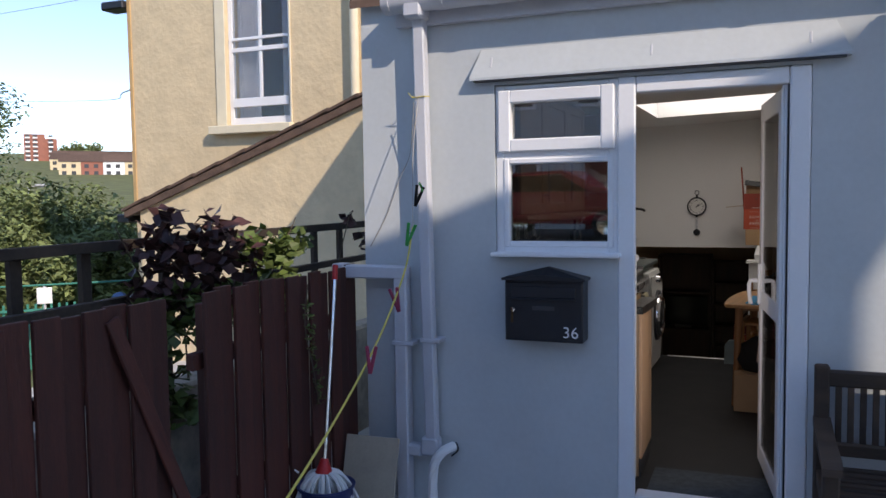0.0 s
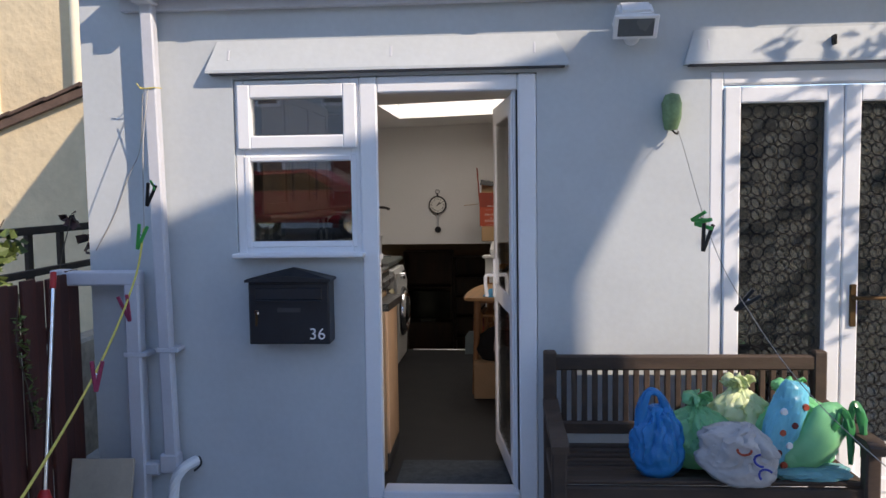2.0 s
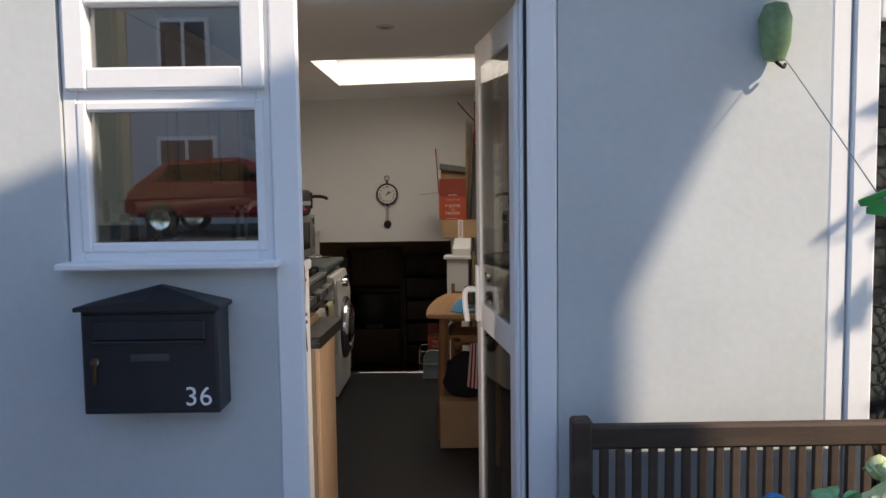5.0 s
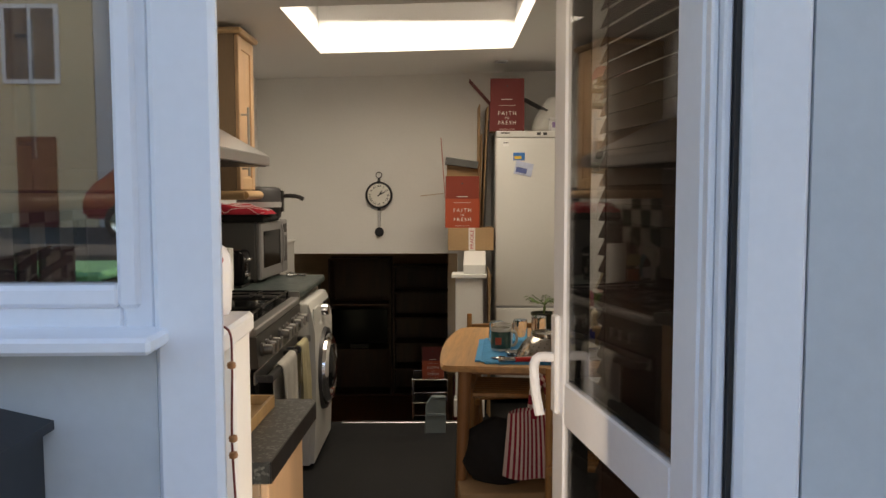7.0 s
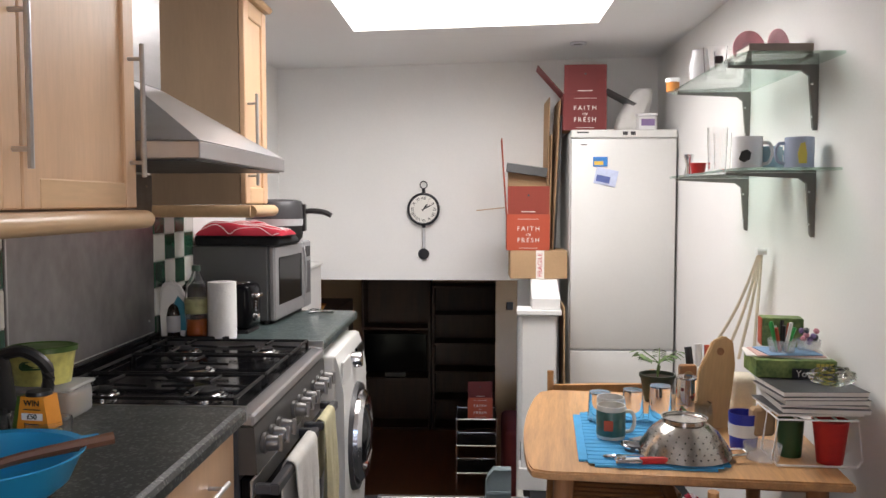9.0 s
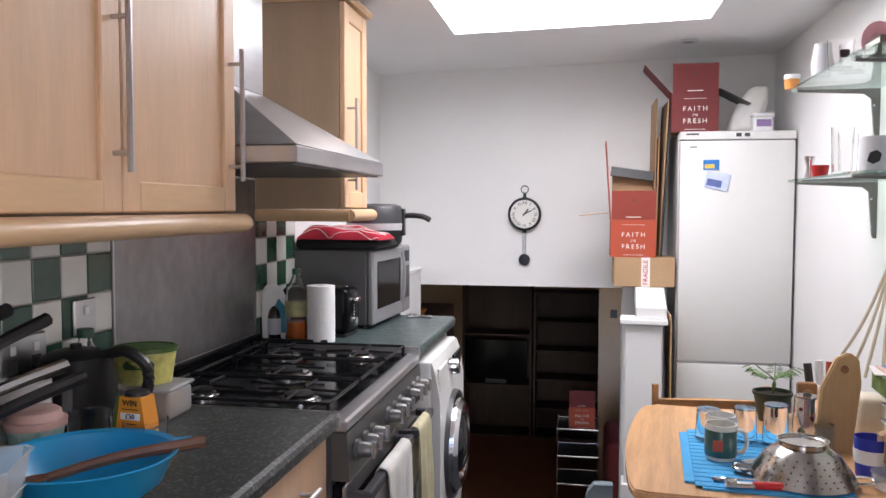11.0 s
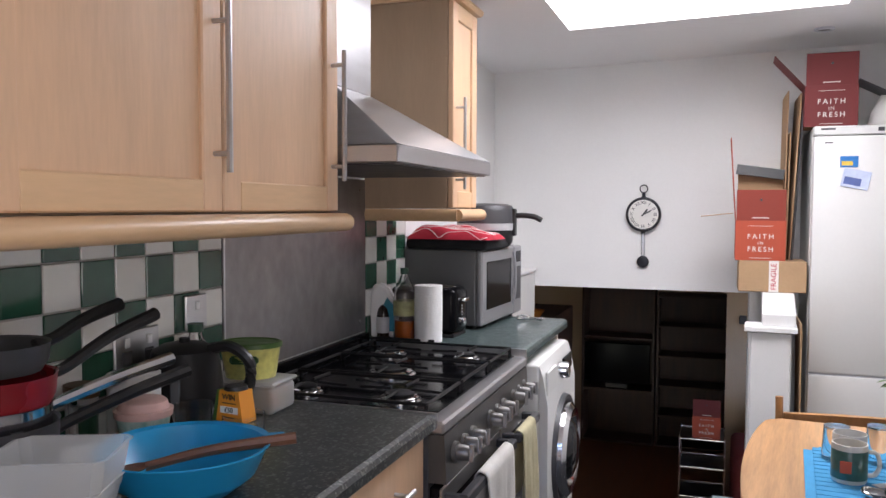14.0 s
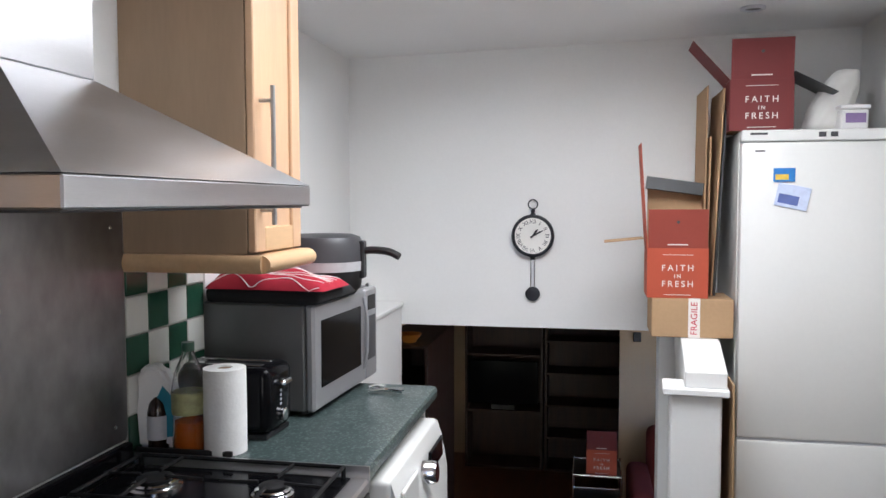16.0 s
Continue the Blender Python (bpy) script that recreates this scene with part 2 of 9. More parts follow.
def lathe_bm(profile, seg=24, bm=None):
    """A profile of (radius, height) turned about z."""
    bm = bm or bmesh.new()
    rings = []
    for r, h in profile:
        if r < 1e-5:
            rings.append([bm.verts.new((0, 0, h))])
        else:
            rings.append([bm.verts.new((r * math.cos(2 * math.pi * i / seg), r * math.sin(2 * math.pi * i / seg), h)) for i in range(seg)])
    for a, b in zip(rings, rings[1:]):
        for i in range(seg):
            j = (i + 1) % seg
            q = [a[i % len(a)], a[j % len(a)], b[j % len(b)], b[i % len(b)]]
            q = list(dict.fromkeys(q))
            if len(q) > 2:
                bm.faces.new(q)
    return bm


def tube_bm(points, r, seg=8, bm=None, r2=None, closed=False):
    bm = bm or bmesh.new()
    pts = [Vector(p) for p in points]
    rings = []
    up = Vector((0.03, 0.11, 1)).normalized()
    n = len(pts)
    for i, p in enumerate(pts):
        a, b = (pts[i - 1] if i or closed else p), (pts[(i + 1) % n] if i < n - 1 or closed else p)
        d = (b - a).normalized()
        s = d.cross(up)
        s = s.normalized() if s.length > 1e-4 else Vector((1, 0, 0))
        u = s.cross(d).normalized()
        rr = r if r2 is None else r + (r2 - r) * i / max(1, n - 1)
        rings.append([bm.verts.new(p + rr * (math.cos(2 * math.pi * k / seg) * s + math.sin(2 * math.pi * k / seg) * u)) for k in range(seg)])
    pairs = list(zip(rings, rings[1:])) + ([(rings[-1], rings[0])] if closed else [])
    for a, b in pairs:
        for k in range(seg):
            bm.faces.new((a[k], a[(k + 1) % seg], b[(k + 1) % seg], b[k]))
    if not closed:
        bm.faces.new(rings[0][::-1])
        bm.faces.new(rings[-1])
    return bm


def smooth_path(points, steps=6):
    """Points on a smooth curve through the given ones."""
    p = [Vector(q) for q in points]
    p = [2 * p[0] - p[1]] + p + [2 * p[-1] - p[-2]]
    out = []
    for i in range(1, len(p) - 2):
        for k in range(steps):
            t = k / steps
            a, b, c, d = p[i - 1], p[i], p[i + 1], p[i + 2]
            out.append(0.5 * (2 * b + (c - a) * t + (2 * a - 5 * b + 4 * c - d) * t * t + (3 * b - a - 3 * c + d) * t ** 3))
    return out + [p[-2]]


def tube(name, material, points, r, parent=None, m=None, label="", seg=8, curve=0, r2=None, closed=False):
    pts = smooth_path(points, curve) if curve else points
    return link(name, tube_bm(pts, r, seg, None, r2, closed), material, parent, m, label, smooth=True)


def lathe(name, material, profile, parent=None, m=None, label="", seg=24):
    return link(name, lathe_bm(profile, seg), material, parent, m, label, smooth=True)


def join(bms):
    """One bmesh out of several."""
    out = bmesh.new()
    for b in bms:
        me = bpy.data.meshes.new("tmp")
        b.to_mesh(me)
        b.free()
        out.from_mesh(me)
        bpy.data.meshes.remove(me)
    return out


def writing(text, size, material, parent, m, name="lettering", depth=0.0006, spacing=1.0):
    cu = bpy.data.curves.new(name, "FONT")
    cu.body, cu.size, cu.extrude, cu.align_x, cu.align_y, cu.space_character = text, size, depth, "CENTER", "CENTER", spacing
    tmp = bpy.data.objects.new("tmp", cu)
    scene.collection.objects.link(tmp)
    dg = bpy.context.evaluated_depsgraph_get()
    me = bpy.data.meshes.new_from_object(tmp.evaluated_get(dg))
    bpy.data.objects.remove(tmp)
    me.name = name
    me.materials.clear()
    me.materials.append(material)
    ob = new(name, me)
    ob.parent = parent
    ob.matrix_basis = m
    return ob


def structure(ob, label="", category=""):
    return tagged(ob, label, category, kind="structure")


def wall(name, material, dims, label="", m=None):
    return structure(bx(name, material, dims, bev=0, m=m), label)


FRONT = 4.557      # outer face of the house front
GROUND = -0.12

# ---- house front ----
def front_wall():
    """The rendered front wall with its window and door openings."""
    y0, y1 = FRONT, FRONT + 0.27
    xs = (-1.965, -1.215, -0.595, 0.25, 1.055, 2.35, 6.0)
    spans = {
        0: [(GROUND, 2.95)],
        1: [(GROUND, 1.205), (2.075, 2.95)],
        2: [(2.075, 2.95)],
        3: [(GROUND, 2.95)],
        4: [(2.06, 2.95)],
        5: [(GROUND, 2.95)],
    }
    bms = []
    for i, zs in spans.items():
        for a, b in zs:
            bms.append(box_bm(xs[i], xs[i + 1], y0, y1, a, b))
    bm = join(bms)
    bmesh.ops.remove_doubles(bm, verts=bm.verts, dist=0.0005)
    return structure(link("wall_front", bm, M_RENDER), "blue-grey painted rendered front wall of the house")


front_wall()
wall("wall_side", M_RENDER, (-1.965, -1.80, FRONT + 0.27, 9.6, GROUND, 2.95), "blue-grey rendered side wall of the house")
# roof over the front with fascia; unseen ridge raised to shade the lean-to
structure(link("roof", prism_bm([(FRONT - 0.06, 2.52), (FRONT - 0.06, 2.56), (7.85, 4.5), (9.9, 3.6), (9.9, 3.0), (FRONT + 0.27, 2.95)], "x", -2.0, 6.0), M_ROOFTILE), "brown tiled pitched roof of the extension")
structure(bx("fascia", M_GUTTER, (-1.74, 6.0, FRONT - 0.045, FRONT - 0.003, 2.40, 2.52), bev=0.004), "pale grey fascia board under the roof edge")


def gutter():
    g = thing("gutter", pose(0, 0, 0), "pale grey plastic gutter along the roof edge", "gutter")
    r, n = 0.062, 10
    outline = [(FRONT - 0.115 + r * math.cos(math.pi + math.pi * i / n), 2.515 + r * math.sin(math.pi + math.pi * i / n)) for i in range(n + 1)]
    outline += [(FRONT - 0.115 + (r - 0.006) * math.cos(-math.pi * i / n), 2.515 + (r - 0.006) * math.sin(-math.pi * i / n)) for i in range(n + 1)]
    part("channel", prism_bm(outline, "x", -1.74, 6.0), M_GUTTER, g, smooth=True)
    for x in (-1.74, -1.45, -1.18, 0.2, 1.5, 2.8):
        o = [(FRONT - 0.115 + 0.07 * math.cos(math.pi + math.pi * i / n), 2.52 + 0.07 * math.sin(math.pi + math.pi * i / n)) for i in range(n + 1)]
        part("bracket", prism_bm(o, "x", x - 0.02, x + 0.02), M_GUTTER, g, smooth=True)
    return g


gutter()


def drip_hood(x0, x1, z0, z1, label):
    """A sloped render hood above an opening, with filled fixing holes and a dark strip for the shade below."""
    h = thing("rain_hood", pose(0, FRONT, 0), label, "rain hood")
    o = [(-0.002, z1), (-0.048, z0 + 0.014), (-0.048, z0), (-0.002, z0)]
    bm = prism_bm(o, "x", x0, x1)
    for v in bm.verts:
        if v.co.z > z0 + 0.05:
            v.co.x += 0.05 if v.co.x < (x0 + x1) / 2 else -0.06
    part("board", bm, M_RENDER, h)
    # dark strip drawn in for the shadow gap along the hood's lower edge
    bx("drip_edge", M_DGREY, (x0 + 0.02, x1 - 0.02, -0.044, -0.004, z0 - 0.008, z0 - 0.0005), h, 0.001, label="dark strip for the shade line under the hood")
    k = (z1 - z0 - 0.014) / 0.046
    for x in (x0 + 0.11, (x0 + x1) / 2 + 0.03, x1 - 0.16):
        bx("filled_hole", M_GUTTER, (x - 0.005, x + 0.005, -0.0265, -0.0225, z0 + 0.06, z0 + 0.115), h, 0.001, pose(0, 0.0, 0) @ Matrix.Translation((0, -0.0245, z0 + 0.0875)) @ Matrix.Rotation(-math.atan(1 / k), 4, "X") @ Matrix.Translation((0, 0.0245, -z0 - 0.0875)))
    return h


drip_hood(-1.332, 0.40, 2.098, 2.255, "blue-grey sloping rain hood above the window and door")
drip_hood(0.93, 3.0, 2.088, 2.25, "blue-grey sloping rain hood above the double door")


def downpipe():
    p = thing("downpipe", pose(-1.555, FRONT, 0), "pale grey square plastic downpipe fixed to the wall", "downpipe")
    lean = pose(0, 0, 0.22, 0, -1.0, 0) @ pose(0, 0, -0.22)
    bx("pipe", M_GUTTER, (-0.031, 0.031, -0.095, -0.035, 0.22, 2.47), p, 0.007, lean)
    bx("outlet", M_GUTTER, (-0.088, 0.008, -0.17, -0.03, 2.42, 2.50), p, 0.01)
    bx("shoe", M_GUTTER, (-0.055, 0.04, -0.102, -0.028, 0.15, 0.25), p, 0.01)
    bx("shoe_branch", M_GUTTER, (-0.155, -0.056, -0.098, -0.032, 0.14, 0.205), p, 0.01)
    bx("strap", M_GUTTER, (-0.052, 0.058, -0.099, -0.001, 0.755, 0.777), p, 0.003)
    tube("waste_pipe", M_WPLAST, [(0.10, -0.02, 0.195), (0.07, -0.10, 0.185), (0.03, -0.12, 0.12), (0.02, -0.12, 0.0), (0.02, -0.12, GROUND)], 0.026, p, curve=5, label="white round waste pipe")
    tube("cable", M_RUBBER, [(0.11, -0.004, 0.21), (0.13, -0.03, 0.18), (0.10, -0.05, 0.15)], 0.005, p, curve=4)
    q = thing("drain_pipe", pose(-1.715, FRONT, 0), "pale grey square drain pipe with a horizontal arm", "downpipe")
    bx("pipe", M_GUTTER, (-0.038, 0.036, -0.105, -0.03, GROUND, 1.10), q, 0.008)
    bx("arm", M_GUTTER, (-0.40, 0.039, -0.108, -0.027, 1.085, 1.155), q, 0.008)
    bx("collar", M_GUTTER, (-0.40, -0.33, -0.114, -0.022, 1.08, 1.162), q, 0.006)
    bx("strap", M_GUTTER, (-0.05, 0.07, -0.109, -0.001, 0.735, 0.757), q, 0.003)


downpipe()


def framed(parent, name, x0, x1, z0, z1, w, y0, y1, material=M_UPVC, bev=0.006, label=""):
    """A rectangular frame of four members as one mesh."""
    b = [box_bm(x0, x0 + w, y0, y1, z0, z1, bev), box_bm(x1 - w, x1, y0, y1, z0, z1, bev), box_bm(x0 + w - 0.002, x1 - w + 0.002, y0 + 0.0015, y1 - 0.0015, z0 + 0.001, z0 + w, bev), box_bm(x0 + w - 0.002, x1 - w + 0.002, y0 + 0.0015, y1 - 0.0015, z1 - w, z1 - 0.001, bev)]
    return part(name, join(b), material, parent, label)


def pane(parent, x0, x1, z0, z1, y, material=M_PANE, m=None):
    g = bx("pane", material, (x0, x1, y, y + 0.006, z0, z1), parent, 0, m)
    g.visible_shadow = False
    return g


def front_window():
    w = thing("window_1", pose(0, FRONT, 0), "white plastic window with a top-hung upper light", "window", kind="structure")
    framed(w, "window_frame", -1.213, -0.597, 1.215, 2.07, 0.045, 0.012, 0.082)
    bx("transom", M_UPVC, (-1.17, -0.64, 0.015, 0.08, 1.70, 1.745), w, 0.004)
    framed(w, "opening_sash", -1.195, -0.612, 1.735, 2.045, 0.065, -0.012, 0.05)
    framed(w, "glazing_bead", -1.172, -0.616, 1.255, 1.705, 0.030, 0.006, 0.06)
    pane(w, -1.135, -0.67, 1.795, 1.985, 0.03)
    pane(w, -1.15, -0.64, 1.28, 1.68, 0.035)
    bx("window_sill", M_UPVC, (-1.222, -0.578, -0.075, 0.03, 1.210, 1.231), w, 0.005)
    return w


front_window()


def front_door():
    d = thing("door_1", pose(0, FRONT, 0), "white plastic glazed door standing open inwards", "door", kind="structure")
    bx("jamb", M_UPVC, (-0.597, -0.512, -0.004, 0.022, 0.0, 2.072), d, 0.008)
    bx("jamb_rebate", M_UPVC, (-0.597, -0.548, 0.0225, 0.085, 0.0, 2.07), d, 0.004)
    bx("timber_strip", M_TANWOOD, (-0.597, -0.538, 0.0855, 0.092, 0.0, 2.07), d, 0.001, label="bare tan timber strip")
    bx("jamb", M_UPVC, (0.160, 0.248, -0.004, 0.085, 0.0, 2.072), d, 0.008)
    # thin black strip put in for the dark gap between jamb and leaf
    bx("seal", M_RUBBER, (0.1525, 0.159, 0.012, 0.08, 0.05, 1.995), d, 0, label="black strip in the gap beside the leaf")
    bx("head", M_UPVC, (-0.51, 0.158, -0.002, 0.083, 1.995, 2.07), d, 0.006)
    bx("threshold", M_UPVC, (-0.511, 0.158, -0.03, 0.085, -0.02, 0.05), d, 0.006)
    bx("stop", M_UPVC, (0.140, 0.152, 0.020, 0.06, 0.05, 1.995), d, 0.003)
    bx("stop", M_UPVC, (0.129, 0.1395, 0.036, 0.06, 0.05, 1.995), d, 0.003)
    leaf = thing("door_leaf", pose(0.181, 0.063, 0.055, 0, 0, 180 - 83.0), "", "")
    leaf.parent = d
    del_keys = [k for k in ("label", "category") if k in leaf]
    for k in del_keys:
        del leaf[k]
    w, h = 0.70, 1.93
    b = [box_bm(0, 0.085, 0, 0.055, 0, h, 0.006), box_bm(w - 0.085, w, 0, 0.055, 0, h, 0.006)]
    b += [box_bm(0.083, w - 0.083, 0.001, 0.054, z0, z1, 0.006) for z0, z1 in ((0, 0.10), (0.84, 0.94), (h - 0.10, h))]
    part("leaf_frame", join(b), M_UPVC, leaf)
    pane(leaf, 0.08, w - 0.08, 0.09, 0.85, 0.044, M_LEAFGLASS)
    pane(leaf, 0.08, w - 0.08, 0.93, h - 0.09, 0.044, M_LEAFGLASS)
    for a, b in ((0.1005, 0.8395), (0.9405, h - 0.1005)):
        framed(leaf, "glazing_gasket", 0.0855, w - 0.0855, a, b, 0.008, 0.002, 0.0435, M_RUBBER, 0, "black glazing gasket")
    # wooden slatted blind on the room side
    me = None
    for i in range(48):
        z = 0.12 + i * 0.037
        if me is None:
            sl = bx("blind_slat", M_BLIND, (0.075, w - 0.075, -0.026, 0.018, -0.0012, 0.0012), leaf, 0, pose(0, -0.03, z, -66, 0, 0), "dark brown wooden blind slat")
            me = sl.data
        else:
            sl = new("blind_slat", me)
            sl.parent, sl.matrix_basis = leaf, pose(0, -0.03, z, -66, 0, 0)
    bx("blind_rail", M_BLIND, (0.07, w - 0.07, -0.05, -0.004, 1.90, 1.93), leaf, 0.003)
    for x in (0.16, w - 0.16):
        tube("blind_cord", M_BLIND, [(x, -0.008, 0.12), (x, -0.008, 1.91)], 0.0015, leaf, seg=5)
    # lever handle on both faces
    for s, y in ((1, 0.055), (-1, 0.0)):
        bx("handle_plate", M_WPLAST, (w - 0.06, w - 0.025, min(y, y + 0.012 * s), max(y, y + 0.012 * s), 0.86, 1.08), leaf, 0.004)
        tube("lever", M_WPLAST, [(w - 0.042, y + 0.01 * s, 0.985), (w - 0.042, y + 0.05 * s, 0.982), (w - 0.055, y + 0.056 * s, 0.93), (w - 0.075, y + 0.05 * s, 0.865)], 0.011, leaf, curve=4)
    return leaf


LEAF = front_door()


M_BLINDG = mat("slate_grey_blind", (0.095, 0.112, 0.118), 0.8, 0, 0.1, 6)


def double_door():
    d = thing("door_2", pose(0, FRONT, 0), "closed white double door with glass behind circle grilles", "door", kind="structure")
    x0, x1 = 1.057, 2.35
    framed(d, "door_frame", x0, x1, 0.0, 2.058, 0.06, 0.0, 0.085)
    bx("head_panel", M_RENDER, (x0 - 0.0, x1, 0.004, 0.03, 2.0, 2.06), d, 0.002)
    for a, b in ((1.12, 1.66), (1.665, 2.29)):
        leaf = framed(d, "leaf_frame", a, b, 0.06, 1.985, 0.075, -0.01, 0.05)
        bx("bottom_panel", M_UPVC, (a + 0.07, b - 0.07, 0.005, 0.04, 0.13, 0.30), d, 0.004)
        pane(d, a + 0.07, b - 0.07, 0.30, 1.915, 0.02, M_LEAFGLASS)
        bms = []
        r = 0.030
        for i in range(int((b - a - 0.15) / (2 * r)) + 1):
            for j in range(28):
                cx, cz = a + 0.075 + r + i * 2 * r, 1.90 - r - j * 2 * r
                if cx + r > b - 0.07:
                    continue
                bms.append(tube_bm([(cx + r * math.cos(q * math.pi / 9), 0.0165, cz + r * math.sin(q * math.pi / 9)) for q in range(18)], 0.0027, 4, closed=True))
        tagged(part("circle_grille", join(bms), M_IRON, d, "black wrought iron grille of touching circles"), kind="stuff")
        bx("blind", M_BLINDG, (a + 0.06, b - 0.06, 0.0275, 0.0355, 0.28, 1.94), d, 0)
    bx("handle_plate", mat("aged_brass", (0.11, 0.065, 0.03), 0.55, 0.8), (1.70, 1.73, -0.022, -0.008, 0.86, 1.06), d, 0.004, label="aged brass handle plate")
    tube("lever", bpy.data.materials["aged_brass"], [(1.715, -0.02, 1.0), (1.715, -0.06, 1.0), (1.76, -0.065, 1.0), (1.84, -0.06, 1.0)], 0.009, d, curve=4)


double_door()


# ---- kitchen shell ----
KX0, KX1, KY0, KY1 = -1.50, 0.722, FRONT + 0.27, 9.24
wall("wall_left", M_WHITE, (KX0 - 0.12, KX0, 4.84, KY1 + 0.1, -1.6, 2.6), "white painted kitchen wall", KP)
wall("wall_right", M_WHITE, (KX1, KX1 + 0.12, 4.84, KY1 + 0.1, -0.3, 2.6), "white painted kitchen wall", KP)
wall("wall_back", M_WHITE, (KX0, -0.075, KY1, KY1 + 0.16, 0.965, 2.6), "white painted wall above the stair opening", KP)
wall("wall_back", M_WHITE, (-0.075, KX1 + 0.12, KY1, KY1 + 0.16, -1.6, 2.6), "white painted wall behind the fridge", KP)
# floor with the stairwell cut off at its edge
FLOOR_EDGE = 8.33
wall("floor", M_FLOOR, (KX0, KX1, FRONT + 0.09, FLOOR_EDGE, -0.2, 0.0), "dark grey vinyl kitchen floor", KP)
structure(bx("floor", M_FLOOR, (-0.06, KX1, FLOOR_EDGE, KY1, -0.2, 0.0), bev=0, m=KP), "dark grey vinyl floor under the fridge")
structure(bx("trim", M_STEEL, (-0.80, -0.07, FLOOR_EDGE - 0.03, FLOOR_EDGE + 0.004, -0.012, 0.005), bev=0.002, m=KP), "metal nosing strip on the floor edge")


def ceiling():
    """The sloping ceiling with the opening and shaft of the skylight."""
    sx0, sx1, sy0, sy1 = -0.90, 0.235, 7.13, 8.30
    def zc(x):
        return 2.222 + 0.026 * (x + 0.9)
    bm = bmesh.new()
    xs, ys = (KX0 - 0.05, sx0, sx1, KX1 + 0.05), (4.6, sy0, sy1, KY1 + 0.05)
    g = [[bm.verts.new((x, y, zc(x))) for y in ys] for x in xs]
    for i in range(3):
        for j in range(3):
            if (i, j) != (1, 1):
                bm.faces.new((g[i][j], g[i + 1][j], g[i + 1][j + 1], g[i][j + 1]))
    # shaft sides lean outwards a little
    q = [g[1][1], g[2][1], g[2][2], g[1][2]]
    top = [bm.verts.new((v.co.x + dx, v.co.y + dy, 2.64)) for v, dx, dy in zip(q, (-0.03, 0.03, 0.03, -0.03), (-0.03, -0.03, 0.03, 0.03))]
    for i in range(4):
        bm.faces.new((q[i], q[(i + 1) % 4], top[(i + 1) % 4], top[i]))
    ob = link("ceiling", bm, M_CEIL, None, KP)
    mod = ob.modifiers.new("thickness", "SOLIDIFY")
    mod.thickness, mod.offset = 0.05, 1
    return structure(ob, "white ceiling with a skylight shaft")


ceiling()
w3 = thing("window_3", KP @ pose(-0.33, 7.73, 2.66), "bright rectangular skylight in the kitchen ceiling", "skylight", kind="structure")
framed_bm = join([box_bm(-0.64, -0.575, -0.66, 0.66, -0.02, 0.05), box_bm(0.575, 0.64, -0.66, 0.66, -0.02, 0.05), box_bm(-0.58, 0.58, -0.66, -0.59, -0.02, 0.05), box_bm(-0.58, 0.58, 0.59, 0.66, -0.02, 0.05)])
part("window_frame", framed_bm, M_UPVC, w3)

# inner window ledge, end of the wall and reveals
structure(bx("trim", M_WPLAST, (-1.50, -0.545, FRONT + 0.085, FRONT + 0.355, 1.165, 1.20), bev=0.006), "white window board on the kitchen side")
structure(bx("wall_stub", M_WHITE, (-1.50, -0.56, FRONT + 0.275, FRONT + 0.385, -0.0, 1.163), bev=0.004), "white boxed wall under the kitchen window")
structure(bx("wall_inner", M_WHITE, (0.253, 0.80, FRONT + 0.272, FRONT + 0.30, 0.0, 2.4), bev=0), "white wall beside the door")
structure(bx("wall_inner", M_WHITE, (-1.6, 0.9, FRONT + 0.272, FRONT + 0.30, 2.08, 2.6), bev=0), "white wall above the door")

# ---- lower room beyond the stairs ----
LZ = -1.25
wall("floor_lower", M_LOWFLOOR, (-3.2, 1.6, FLOOR_EDGE - 0.1, 14.2, LZ - 0.1, LZ), "red-brown wooden floor of the lower room", KP)
wall("ceiling_lower", M_CEIL, (-3.2, 1.6, KY1 + 0.165, 14.2, 0.97, 1.1), "dim ceiling of the lower room", KP)
wall("wall_lower_back", M_LOWWALL, (-3.2, 1.6, 14.2, 14.3, LZ, 1.0), "tan wall of the lower room", KP)
wall("wall_lower_left", M_LOWWALL, (-3.3, -3.2, KY1, 14.2, LZ, 1.0), "tan side wall of the lower room", KP)
# right wall left open for the added window, which is out of view
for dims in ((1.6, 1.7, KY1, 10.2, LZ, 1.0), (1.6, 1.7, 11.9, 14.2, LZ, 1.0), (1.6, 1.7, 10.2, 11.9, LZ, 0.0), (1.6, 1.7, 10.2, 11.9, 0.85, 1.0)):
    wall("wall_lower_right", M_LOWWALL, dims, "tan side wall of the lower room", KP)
wall("wall_lower_partition", M_LOWWALL, (-0.13, 1.598, 12.5, 12.62, LZ, 0.969), "tan partition wall in the lower room", KP)
lw = thing("window_4", KP @ pose(1.65, 11.05, 0), "added unseen side window that lets light into the lower room", "window", kind="structure")
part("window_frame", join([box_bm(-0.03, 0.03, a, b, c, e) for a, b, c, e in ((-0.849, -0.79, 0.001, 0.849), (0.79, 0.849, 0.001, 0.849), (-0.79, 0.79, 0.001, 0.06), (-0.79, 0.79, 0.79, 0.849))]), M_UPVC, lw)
tagged(bx("wall_thermostat", M_DGREY, (-0.02, 0.045, 12.480, 12.499, 0.35, 0.43), None, 0.004, KP), "small dark thermostat on the tan wall", "thermostat")
